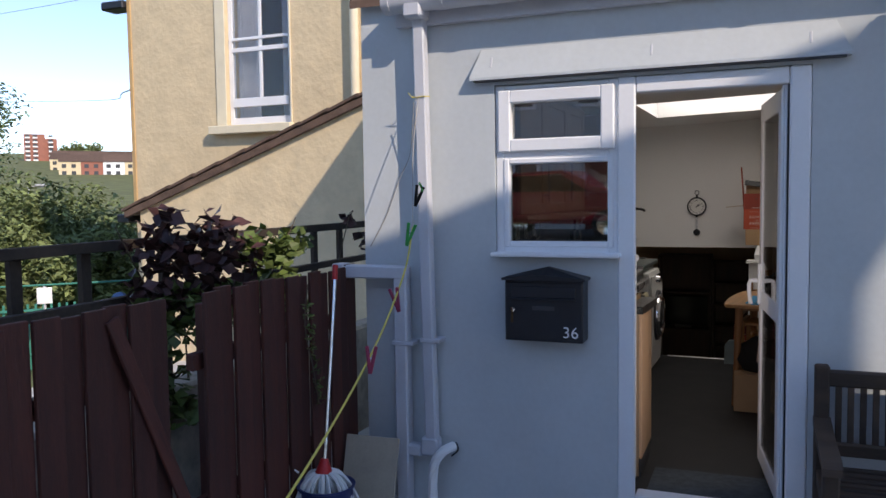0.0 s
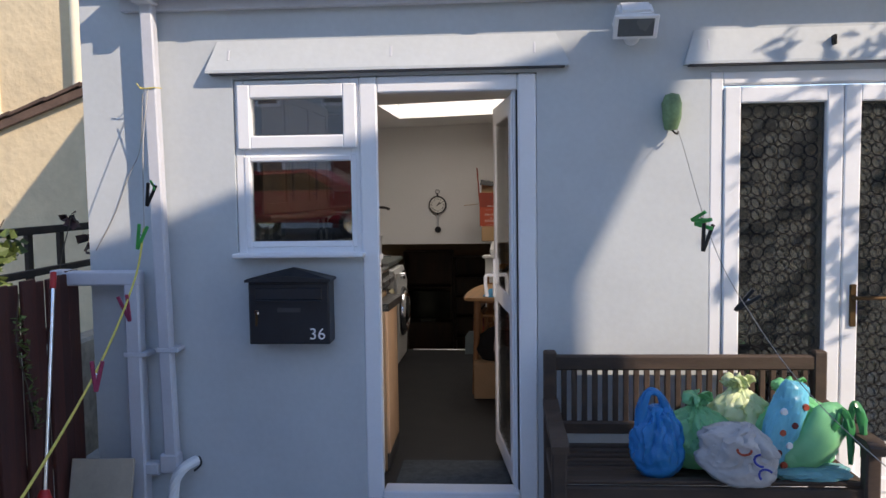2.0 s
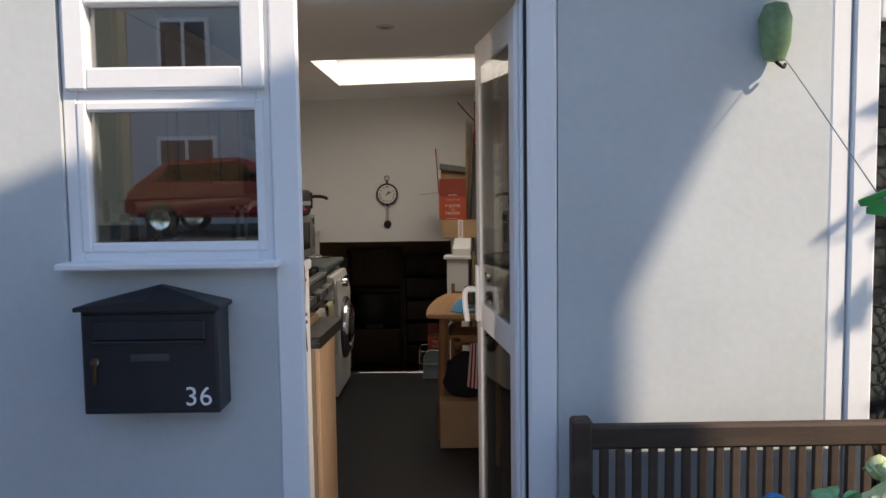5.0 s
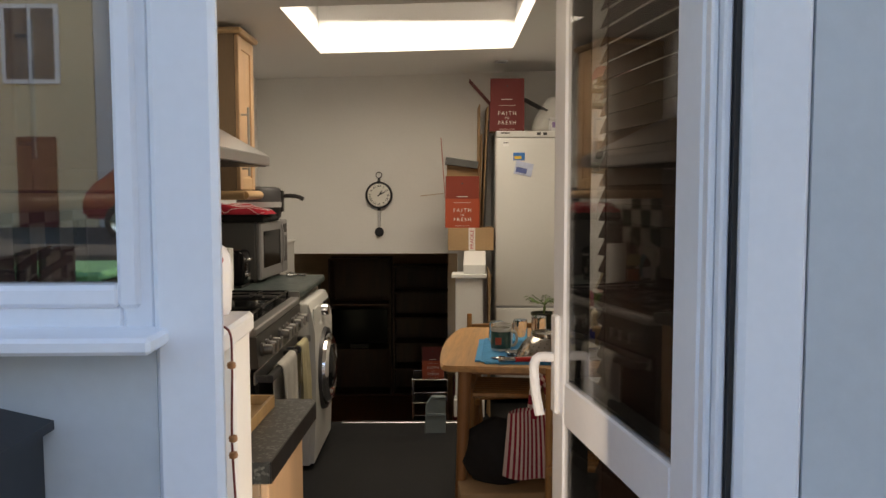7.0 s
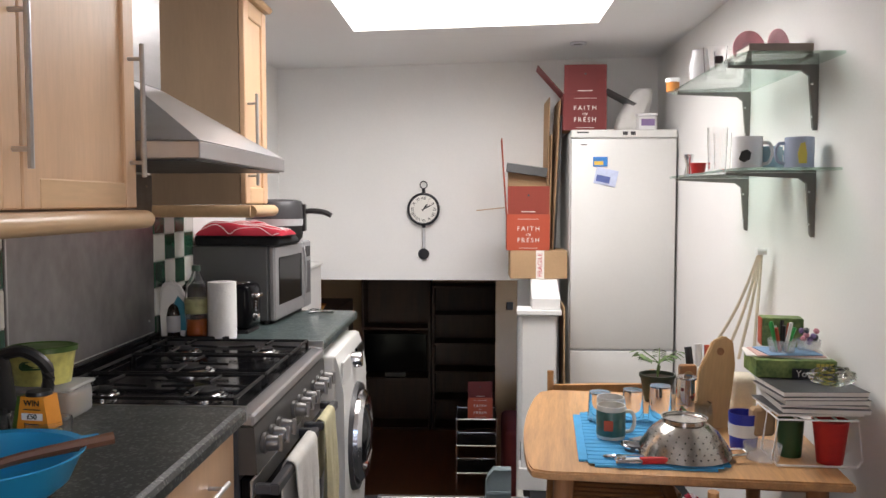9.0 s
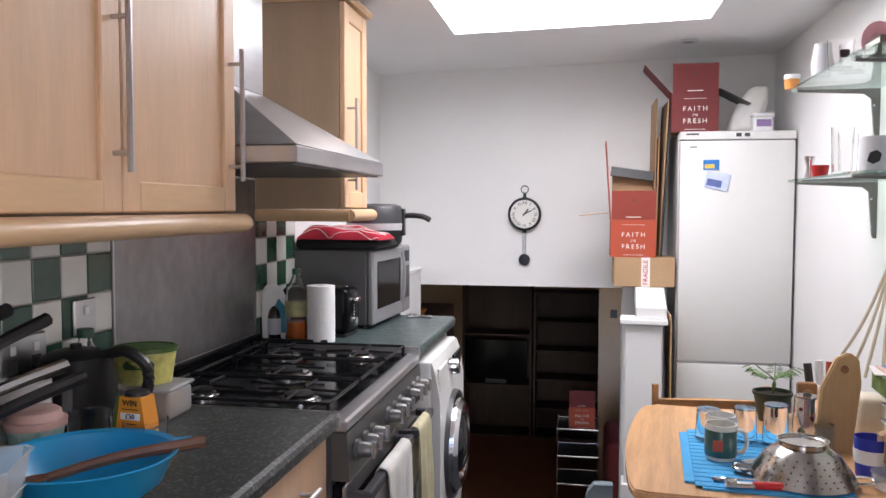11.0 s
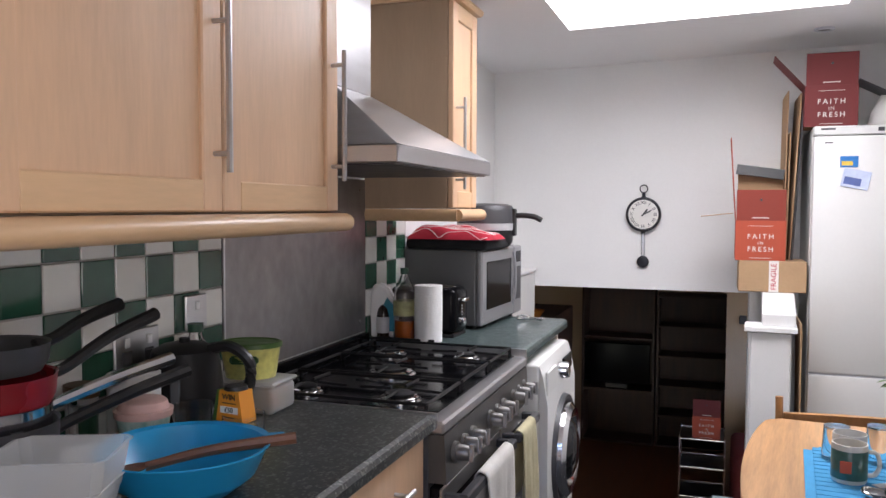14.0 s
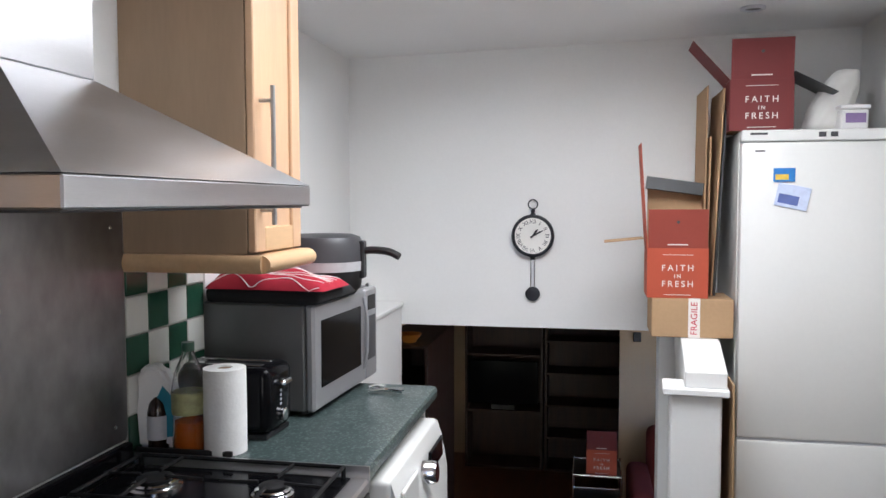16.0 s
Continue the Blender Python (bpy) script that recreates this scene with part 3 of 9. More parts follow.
for i in range(6):
    z = -0.2 - 0.175 * i
    st = structure(bx("step", M_DARKWOOD, (-0.80, -0.08, FLOOR_EDGE + 0.16 * i, FLOOR_EDGE + 0.16 * (i + 1) + 0.02, z - 0.05, z), bev=0.004, m=KP), "dark wooden stair tread going down")


def half_wall():
    h = thing("half_wall", KP @ pose(-0.020, 8.41, 0, 0, 0, -3.0) @ pose(0, 0.31, 0), "white boxed half wall with a raised cap beside the stairs", "half wall", kind="structure")
    bx("newel", M_WHITE, (-0.084, 0.088, -0.285, -0.165, 0.0, 0.8745), h, 0.006)
    bx("body", M_WHITE, (-0.030, 0.080, -0.1645, 0.49, 0.0, 0.8745), h, 0.004)
    bx("ledge", M_WHITE, (-0.108, 0.110, -0.31, -0.15, 0.875, 0.9), h, 0.004)
    cap = prism_bm([(-0.29, 0.9005), (-0.29, 0.957), (-0.03, 1.02), (0.49, 1.02), (0.49, 0.9005)], "x", -0.036, 0.103)
    bmesh.ops.bevel(cap, geom=cap.edges[:], offset=0.004, segments=1, affect="EDGES")
    part("cap", cap, M_WHITE, h)
    bx("rail", M_WHITE, (-0.034, 0.084, -0.149, 0.489, 0.8755, 0.9), h, 0.002)
    bx("skirting", M_WHITE, (-0.094, 0.098, -0.297, -0.165, 0.0, 0.11), h, 0.004)


half_wall()

# ---- kitchen units, left ----
def bar_handle(parent, length, axis, m):
    """A steel bar handle on two stand-offs; it stands out along +x."""
    a = 0.5 * length
    def p(t, out):
        return (out, 0, t) if axis == "z" else (out, t, 0)
    bms = [tube_bm([p(-a, 0.034), p(a, 0.034)], 0.006, 8)]
    bms += [tube_bm([p(s * (a - 0.035), 0.0), p(s * (a - 0.035), 0.036)], 0.005, 8) for s in (-1, 1)]
    return link("handle", join(bms), M_STEEL, parent, m, "brushed steel bar handle", smooth=True)


def shaker_door(parent, y0, y1, z0, z1, x, name="door", rail=0.06):
    """A framed door in the plane x, looking along +x."""
    d = part(name, box_bm(x + 0.002, x + 0.011, y0 + rail - 0.004, y1 - rail + 0.004, z0 + rail - 0.004, z1 - rail + 0.004), M_MAPLE, parent)
    for a, b in ((y0, y0 + rail), (y1 - rail, y1)):
        bx("stile", M_MAPLE, (x, x + 0.02, a, b, z0, z1), d, 0.003)
    for a, b in ((z0, z0 + rail), (z1 - rail, z1)):
        bx("rail", M_MAPLEH, (x + 0.0005, x + 0.0195, y0 + rail - 0.002, y1 - rail + 0.002, a, b), d, 0.003)
    return d


def wall_cabinet(y0, y1, z0, z1, doors, handles, label):
    c = thing("wall_cabinet", KP @ pose(KX0, y0, z0), label, "cabinet", "wall cabinets")
    w, h = y1 - y0, z1 - z0
    bx("body", M_CARCASS, (0.001, 0.325, 0.001, w - 0.001, 0, h), c, 0.001)
    for (a, b), hy in zip(doors, handles):
        d = shaker_door(c, a - y0 + 0.002, b - y0 - 0.002, 0.004, h - 0.004, 0.327)
        bar_handle(d, 0.315 if w > 0.35 else 0.33, "z", pose(0.347, hy - y0, 0.235))
    return c


CABX = 0.345
wall_cabinet(5.985 - 0.53, 6.475, 1.405, 2.13, [(5.455, 5.985), (5.985, 6.475)], [5.957, 6.44], "maple wall cabinet with two framed doors")
wall_cabinet(4.95, 5.453, 1.405, 2.13, [(4.95, 5.453)], [5.40], "maple wall cabinet with one framed door")
wall_cabinet(7.39, 7.69, 1.415, 2.16, [(7.39, 7.69)], [7.425], "narrow maple wall cabinet beside the cooker hood")


def pelmet(y0, y1, z, label, side):
    """A rounded light rail under the wall cabinets."""
    o = [(0.30, z)] + [(0.358 + 0.028 * math.sin(q * math.pi / 10), z - 0.0225 + 0.0225 * math.cos(q * math.pi / 10)) for q in range(11)] + [(0.30, z - 0.045)]
    bm = prism_bm([(KX0 + a, b) for a, b in o], "y", y0, y1)
    if side:
        bm = join([bm, prism_bm([(y0 - 0.012 + (0.385 - a) * 0.6, b) for a, b in o], "x", KX0 + 0.002, KX0 + 0.365)])
    return tagged(link("pelmet", bm, M_MAPLEH, None, KP, smooth=True), label, "pelmet")


pelmet(4.95, 6.485, 1.404, "rounded maple pelmet under the wall cabinets", False)
pelmet(7.385, 7.70, 1.414, "rounded maple pelmet under the narrow cabinet", True)


def cornice():
    c = bx("cornice", M_MAPLEH, (KX0 + 0.001, KX0 + 0.37, 7.37, 7.71, 2.161, 2.19), None, 0.01, KP)
    tagged(c, "maple cornice on the narrow wall cabinet", "cornice")


cornice()


def base_unit(y0, y1, drawers, label):
    b = thing("base_cabinet", KP @ pose(KX0, y0, 0), label, "cabinet", "base cabinets")
    w = y1 - y0
    bx("body", M_CARCASS, (0.002, 0.558, 0.001, w - 0.001, 0.13, 0.88), b, 0.001)
    bx("plinth", M_CARCASS, (0.05, 0.50, 0.001, w - 0.001, 0.0, 0.129), b, 0.001)
    z = 0.875
    for h in drawers:
        if h < 0.3:
            d = bx("drawer", M_MAPLE, (0.56, 0.58, 0.003, w - 0.003, z - h + 0.004, z), b, 0.004)
        else:
            d = shaker_door(b, 0.003, w - 0.003, z - h + 0.004, z, 0.56)
        bar_handle(d, min(0.3, w - 0.12), "y", pose(0.58, w / 2, z - min(h / 2, 0.09)))
        z -= h
    return b


base_unit(5.86, 6.465, (0.19, 0.19, 0.36), "maple drawer unit with steel bar handles")
base_unit(5.24, 5.858, (0.19, 0.55), "maple base cabinet with a drawer")
base_unit(4.95, 5.238, (0.74,), "narrow maple base cabinet")


def worktop(y0, y1, z, depth, material, label):
    o = [(KX0 + 0.002, z - 0.038), (KX0 + depth - 0.004, z - 0.038), (KX0 + depth, z - 0.034), (KX0 + depth, z - 0.014), (KX0 + depth - 0.005, z - 0.004), (KX0 + depth - 0.016, z), (KX0 + 0.002, z)]
    return tagged(link("worktop", prism_bm(o, "y", y0, y1), material, None, KP), label, "worktop")


worktop(4.95, 6.468, 0.92, 0.61, M_WORKTOP, "speckled dark grey laminate worktop with a rounded edge")
worktop(7.395, 8.22, 0.92, 0.62, M_WORKTOP2, "speckled green-grey laminate worktop over the washing machine")
tagged(bx("edge_strip", M_STEEL, (KX0 + 0.02, KX0 + 0.612, 6.469, 6.474, 0.885, 0.9225), None, 0.001, KP), "thin aluminium strip on the worktop end", "edge strip")
tagged(bx("edge_strip", M_STEEL, (KX0 + 0.02, KX0 + 0.622, 7.387, 7.394, 0.872, 0.9225), None, 0.001, KP), "thin aluminium strip on the worktop end", "edge strip")
tagged(bx("support_panel", M_WPLAST, (KX0 + 0.05, KX0 + 0.58, 8.195, 8.215, 0.001, 0.88), None, 0.002, KP), "white end panel carrying the worktop", "panel")


def cooker():
    c = thing("range_cooker", KP @ pose(KX0, 6.478, 0), "stainless steel and black five-burner range cooker", "cooker")
    w = 0.902
    bx("body", M_DGREY, (0.03, 0.585, 0.002, w - 0.002, 0.10, 0.865), c, 0.002)
    bx("plinth", M_RUBBER, (0.08, 0.53, 0.01, w - 0.01, 0.0, 0.10), c, 0.002)
    bx("hob_rim", M_STEEL, (0.02, 0.625, 0.001, w - 0.001, 0.866, 0.898), c, 0.006)
    bx("hob_plate", M_ENAMEL, (0.045, 0.585, 0.02, w - 0.02, 0.899, 0.904), c, 0.002)
    bx("upstand", M_ENAMEL, (0.008, 0.03, 0.01, w - 0.01, 0.895, 0.955), c, 0.004, label="black vented back rail")
    for (x, y, r) in ((0.45, 0.15, 0.055), (0.17, 0.15, 0.042), (0.30, 0.45, 0.07), (0.45, 0.75, 0.042), (0.17, 0.75, 0.055)):
        lathe("burner", M_CHROME, [(0, 0.90), (r * 1.1, 0.90), (r * 1.1, 0.905), (r * 0.95, 0.908), (r * 0.95, 0.913), (r * 0.85, 0.916), (0, 0.917)], c, pose(x, y, 0.003), "burner with a pale metal ring")
        lathe("burner_cap", M_IRON, [(0, 0.9165), (r * 0.72, 0.9165), (r * 0.72, 0.922), (r * 0.55, 0.925), (0, 0.926)], c, pose(x, y, 0.004))
    for y0 in (0.03, 0.32, 0.61):
        bms = []
        y1 = y0 + 0.265
        z = 0.930
        loop = [(0.06, y0), (0.57, y0), (0.57, y1), (0.06, y1)]
        for i in range(4):
            a, b = loop[i], loop[(i + 1) % 4]
            bms.append(tube_bm([(a[0], a[1], z), (b[0], b[1], z)], 0.0048, 6))
        for cx in ((0.45, 0.17) if y0 != 0.32 else (0.30,)):
            cy = (y0 + y1) / 2
            for dx, dy in ((1, 0), (-1, 0), (0, 1), (0, -1)):
                ex = 0.57 if dx > 0 else 0.06
                a = (cx + dx * 0.03, cy + dy * 0.03, z + 0.003)
                b = (cx + dx * 0.12, cy, z) if dx else (cx, y1 if dy > 0 else y0, z)
                bms.append(tube_bm([a, b], 0.0042, 6))
        for a in loop:
            bms.append(tube_bm([(a[0], a[1], z), (a[0], a[1], 0.904)], 0.006, 6))
        part("pan_support", join(bms), M_IRON, c, smooth=True)
    part("control_panel", prism_bm([(0.585, 0.865), (0.625, 0.865), (0.632, 0.745), (0.585, 0.745)], "y", 0.003, w - 0.003), M_PANEL, c)
    for i, y in enumerate((0.07, 0.145, 0.22, 0.40, 0.475, 0.55, 0.68, 0.755, 0.83)):
        k = lathe("knob", M_KNOB, [(0, 0.044), (0.016, 0.044), (0.019, 0.04), (0.021, 0.012), (0.027, 0.010), (0.027, 0)], c, pose(0.629, y, 0.807, 0, 90, 0), seg=16)
        bx("grip", M_STEEL, (-0.022, 0.022, -0.005, 0.005, 0.04, 0.052), k, 0.002)
    for y0, y1 in ((0.006, 0.56), (0.57, w - 0.006)):
        d = bx("oven_door", M_ENAMEL, (0.586, 0.615, y0, y1, 0.13, 0.735), c, 0.006)
        bx("door_trim", M_STEEL, (0.60, 0.619, y0 + 0.003, y1 - 0.003, 0.68, 0.73), d, 0.003)
        a, b = y0 + 0.03, y1 - 0.03
        bms = [box_bm(0.655, 0.68, a - 0.01, b + 0.01, 0.685, 0.715, 0.004)]
        bms += [box_bm(0.617, 0.66, q - 0.012, q + 0.012, 0.688, 0.712, 0.003) for q in (a, b)]
        part("oven_handle", join(bms), M_DGREY, d, "grey metal rail handle")
    return c


cooker()


def cooker_hood():
    h = thing("cooker_hood", KP @ pose(KX0, 6.93, 1.53), "pyramid chimney cooker hood in brushed stainless steel", "cooker hood")
    bx("rim", M_STEEL, (0.004, 0.495, -0.43, 0.43, 0.0, 0.045), h, 0.003)
    bx("underside", M_DGREY, (0.02, 0.48, -0.415, 0.415, -0.004, -0.0005), h, 0)
    bm = bmesh.new()
    lo = [bm.verts.new(p) for p in ((0.004, -0.43, 0.046), (0.495, -0.43, 0.046), (0.495, 0.43, 0.046), (0.004, 0.43, 0.046))]
    hi = [bm.verts.new(p) for p in ((0.004, -0.18, 0.238), (0.20, -0.18, 0.238), (0.20, 0.08, 0.238), (0.004, 0.08, 0.238))]
    for i in range(4):
        bm.faces.new((lo[i], lo[(i + 1) % 4], hi[(i + 1) % 4], hi[i]))
    bm.faces.new(hi)
    bm.faces.new(lo[::-1])
    part("canopy", bm, M_STEEL, h)
    bx("chimney", M_STEEL, (0.004, 0.198, -0.178, 0.078, 0.239, 0.695), h, 0.003)
    return h


cooker_hood()
sb = thing("splashback", KP @ pose(KX0, 0, 0), "brushed stainless steel splashback behind the cooker", "splashback")
bx("panel", M_SPLASH, (0.001, 0.008, 6.475, 7.38, 0.957, 1.52), sb, 0.001)
bx("edge_trim", M_STEEL, (0.0085, 0.0105, 6.4755, 6.4815, 0.958, 1.519), sb, 0.0005, label="bright folded steel edge")
for y, z in ((6.53, 1.0), (7.33, 1.0), (6.53, 1.48), (7.33, 1.48)):
    lathe("screw", M_CHROME, [(0, 0.0022), (0.004, 0.0016), (0.005, 0)], sb, pose(0.0081, y, z, 0, 90, 0), seg=10)


def washing_machine():
    w = thing("washing_machine", KP @ pose(KX0 + 0.09, 7.49, 0), "white front-loading washing machine with a chrome-ringed door", "washing machine")
    bx("body", M_FRIDGE, (0.0, 0.555, 0.0, 0.60, 0.015, 0.85), w, 0.012, seg=3)
    bm = prism_bm([(0.556, 0.03), (0.575, 0.03), (0.59, 0.35), (0.588, 0.70), (0.57, 0.80), (0.556, 0.845)], "y", 0.004, 0.596)
    part("front_panel", bm, M_FRIDGE, w, smooth=True)
    bx("drawer", M_FRIDGE, (0.575, 0.586, 0.02, 0.19, 0.73, 0.82), w, 0.004)
    k = lathe("dial", M_CHROME, [(0, 0.04), (0.028, 0.04), (0.031, 0.034), (0.034, 0.0)], w, pose(0.575, 0.30, 0.775, 0, 86, 0))
    bx("display", M_ENAMEL, (0.573, 0.583, 0.37, 0.55, 0.745, 0.81), w, 0.004)
    door = lathe("door", M_CHROME, [(0.125, 0.02), (0.14, 0.045), (0.165, 0.05), (0.185, 0.035), (0.19, 0.0)], w, pose(0.585, 0.30, 0.46, 0, 90, 0), "round chrome-rimmed door", 40)
    lathe("door_glass", mat("dark_door_glass", (0.01, 0.01, 0.012), 0.06, 0, 0.05), [(0, 0.07), (0.06, 0.066), (0.105, 0.05), (0.128, 0.022), (0.128, 0.0)], door, pose(0, 0, 0), "dark bulging door glass", 40)
    lathe("outer_rim", M_DGREY, [(0.19, 0.0), (0.20, 0.02), (0.215, 0.022), (0.222, 0.0)], door, pose(0, 0, 0), "", 40)
    for y in (0.06, 0.54):
        for x in (0.06, 0.50):
            lathe("foot", M_RUBBER, [(0.02, 0), (0.02, 0.016), (0, 0.016)], w, pose(x, y, 0), seg=10)


washing_machine()


def fridge():
    f = thing("fridge_freezer", KP @ pose(0.165, 8.735, 0), "tall white fridge freezer with worn edges", "fridge")
    w = 0.545
    bx("body", M_FRIDGE, (0, w, 0.045, 0.49, 0.03, 1.80), f, 0.006)
    d = bx("door", M_FRIDGE, (0.002, w - 0.002, -0.012, 0.043, 0.652, 1.755), f, 0.01, label="white fridge door", seg=2)
    d2 = bx("freezer_door", M_FRIDGE, (0.002, w - 0.002, -0.012, 0.043, 0.06, 0.643), f, 0.01, seg=2)
    bx("seal", M_GUTTER, (0.006, w - 0.006, -0.004, 0.043, 0.6435, 0.6515), f, 0, label="grey rubber seal")
    t = bx("top_trim", M_FRIDGE, (0.0, w, -0.012, 0.044, 1.758, 1.80), f, 0.005)
    for x in (0.265, 0.305):
        bx("switch", M_DGREY, (x, x + 0.025, -0.014, -0.011, 1.772, 1.79), t, 0)
    bx("label_strip", M_DGREY, (0.03, 0.09, -0.0135, -0.011, 1.782, 1.79), t, 0)
    bx("sticker", M_LETTER, (0.045, 0.085, -0.0135, -0.0115, 1.70, 1.73), d, 0)
    bx("sticker_line", M_DGREY, (0.048, 0.082, -0.0145, -0.0133, 1.72, 1.726), d, 0)
    for x in (0.06, w - 0.06):
        for y in (0.1, 0.44):
            lathe("foot", M_RUBBER, [(0.02, 0), (0.02, 0.03), (0, 0.03)], f, pose(x, y, 0), seg=10)
    return f


fridge()


def dining_table():
    """A table set a little askew, with bowed ends to its top."""
    t = thing("table", pose(-0.192, 6.557, 0, 0, 0, -8.0), "oiled teak table with a bowed edge and splayed legs", "table")
    w, d = 0.80, 0.90
    pts = [(w, 0.02), (w, d)] + [(0.05, d), (0.012, d - 0.03)] + [(-0.028 * (1 - (q / 4.0) ** 2), d / 2 - q * 0.1) for q in range(-4, 5)] + [(0.012, 0.012), (0.05, 0.0)]
    bm = prism_bm(pts, "z", 0.712, 0.735)
    bmesh.ops.bevel(bm, geom=[e for e in bm.edges if abs(e.verts[0].co.z - e.verts[1].co.z) < 1e-4], offset=0.005, segments=2, affect="EDGES")
    part("tabletop", bm, M_TABLE, t, smooth=True)
    bx("apron", M_TABLELEG, (0.09, 0.74, 0.075, 0.095, 0.688, 0.711), t, 0.003)
    bx("apron", M_TABLELEG, (0.09, 0.74, d - 0.11, d - 0.09, 0.63, 0.711), t, 0.003)
    bx("apron", M_TABLELEG, (0.075, 0.095, 0.10, d - 0.11, 0.63, 0.711), t, 0.003)
    for x, y, sx in ((0.095, 0.085, -1), (0.095, d - 0.10, -1), (0.73, 0.085, 1), (0.73, d - 0.10, 1)):
        part("leg", tube_bm([(x, y, 0.711), (x + 0.012 * sx, y, 0.35), (x + 0.03 * sx, y, 0.0)], 0.028, 12, r2=0.018), M_TABLELEG, t, smooth=True)
    return t


dining_table()


def tiles():
    """Green and white wall tiles, each its own piece, on the grouted wall."""
    field = structure(bx("wall_tiling", M_GROUT, (KX0 + 0.0005, KX0 + 0.003, 4.96, 6.47, 0.921, 1.43), bev=0, m=KP), "green and white chequered wall tiles")
    field2 = structure(bx("wall_tiling", M_GROUT, (KX0 + 0.0005, KX0 + 0.003, 7.384, 7.80, 0.921, 1.42), bev=0, m=KP), "green and white chequered wall tiles")
    p = 0.0985
    one = box_bm(0.003, 0.0095, 0.002, p - 0.002, 0.002, p - 0.002, 0.0018)
    me = bpy.data.meshes.new("tile")
    one.to_mesh(me)
    one.free()
    meg = me.copy()
    me.materials.append(M_TILEW)
    meg.materials.append(M_TILEG)
    for f, y0, n in ((field, 6.47 - 15 * p, 15), (field2, 7.386, 4)):
        for i in range(n):
            for j in range(5):
                ob = new("tile", meg if (i + j + (0 if f is field else 1)) % 2 == 1 else me)
                ob.parent = f
                ob.matrix_basis = pose(KX0, y0 + i * p, 0.9125 + j * p)


tiles()


# ---- worktop return under the window board ----
def worktop_return():
    c = thing("corner_unit", pose(0, 0, 0), "pale base unit with a dark worktop beside the door", "kitchen unit")
    bx("carcass", M_CARCASS, (-0.885, -0.548, 4.945, 5.345, 0.0, 0.879), c, 0.002)
    bx("end_panel", M_MAPLE, (-0.547, -0.532, 4.945, 5.345, 0.10, 0.879), c, 0.002)
    bx("plinth", M_DGREY, (-0.547, -0.56 + 0.02, 4.945, 5.345, 0.0, 0.098), c, 0.001)
    w = thing("return_worktop", pose(0, 0, 0), "short dark speckled worktop beside the door", "worktop")
    part("slab", prism_bm([(-0.917, 4.945), (-0.530, 4.945), (-0.505, 5.36), (-0.515, 5.385), (-0.917, 5.385)], "z", 0.8795, 0.9195), M_WORKTOP, w)
    part("edging", prism_bm([(-0.5295, 4.945), (-0.5265, 4.945), (-0.5015, 5.36), (-0.5045, 5.36)], "z", 0.8795, 0.9195), M_RUBBER, w)
    t = thing("wooden_tray", pose(-0.665, 5.20, 0.920, 0, 0, -3), "shallow pale wooden tray on the worktop", "tray")
    bx("base", M_TANWOOD, (-0.07, 0.07, -0.12, 0.12, 0, 0.006), t, 0.001)
    for a in (-0.07, 0.062):
        bx("side", M_TANWOOD, (a, a + 0.008, -0.12, 0.12, 0.0062, 0.028), t, 0.001)
    for a in (-0.12, 0.112):
        bx("end", M_TANWOOD, (-0.0615, 0.0615, a, a + 0.008, 0.0062, 0.028), t, 0.001)


worktop_return()

# ---- ground and distance ----
def height(x, y):
    """Level yard, a valley to the left and a hill beyond it."""
    d = math.hypot(min(0, x + 3.2), 0) * 0.9
    z = GROUND - 5.2 * min(1, max(0, d) / 24) ** 1.2
    far = math.hypot(x, y)
    if far > 70:
        z += (far - 70) * 0.07
    return z


M_GRASS = mat("dry_grass", (0.14, 0.15, 0.05), 0.95, 0, 0.3, 0.3, 0.2, 8)


def ground():
    xs = [-600, -300, -180, -120, -80, -50, -35, -25, -18, -13, -9, -6, -4.5, -3.4, -3.2, -1.9, 0, 3, 6, 20, 60, 200, 600]
    ys = [-600, -200, -60, -20, -8, -3, 0, 2, 3.5, 4.6, 9.3, 14.5, 20, 28, 38, 55, 80, 120, 180, 300, 600]
    bm = bmesh.new()
    g = [[bm.verts.new((x, y, height(x, y))) for y in ys] for x in xs]
    for i in range(len(xs) - 1):
        for j in range(len(ys) - 1):
            cx, cy = (xs[i] + xs[i + 1]) / 2, (ys[j] + ys[j + 1]) / 2
            if (-1.9 < cx < 6 and 4.6 < cy < 9.3) or (-3.4 < cx < 6 and 9.3 < cy < 14.5):
                continue
            bm.faces.new((g[i][j], g[i + 1][j], g[i + 1][j + 1], g[i][j + 1]))
    for f in bm.faces:
        f.material_index = 1 if f.calc_center_median().x < -9.5 else 0
    ob = structure(link("ground", bm, M_GROUND), "concrete yard and rough ground falling to a valley")
    ob.data.materials.append(M_GRASS)
    return ob


ground()
structure(bx("verge", M_GRASS, (-9.5, -3.4, -3, 30, -1.6, -1.0), bev=0.1), "rough grass bank below the fence")

M_LEAF = mat("hedge_leaf", (0.15, 0.19, 0.07), 0.7, 0, 0.3, 2, 0, 20, island=0.45)
M_LEAF2 = mat("pale_tree_leaf", (0.12, 0.17, 0.08), 0.7, 0, 0.3, 2, 0, 20, island=0.35)
M_VINE = mat("vine_leaf_green", (0.09, 0.13, 0.03), 0.6, 0, 0.3, 9, 0, 40, island=0.5)
M_VINERED = mat("vine_leaf_dark_red", (0.06, 0.022, 0.02), 0.55, 0, 0.3, 9, 0, 40, island=0.5)
M_BARK = mat("grey_brown_bark", (0.10, 0.075, 0.05), 0.9, 0, 0.3, 6, 0.5, 30)
M_BRICKRED = mat("red_brick_block", (0.34, 0.13, 0.09), 0.85, 0, 0.1, 0.5)


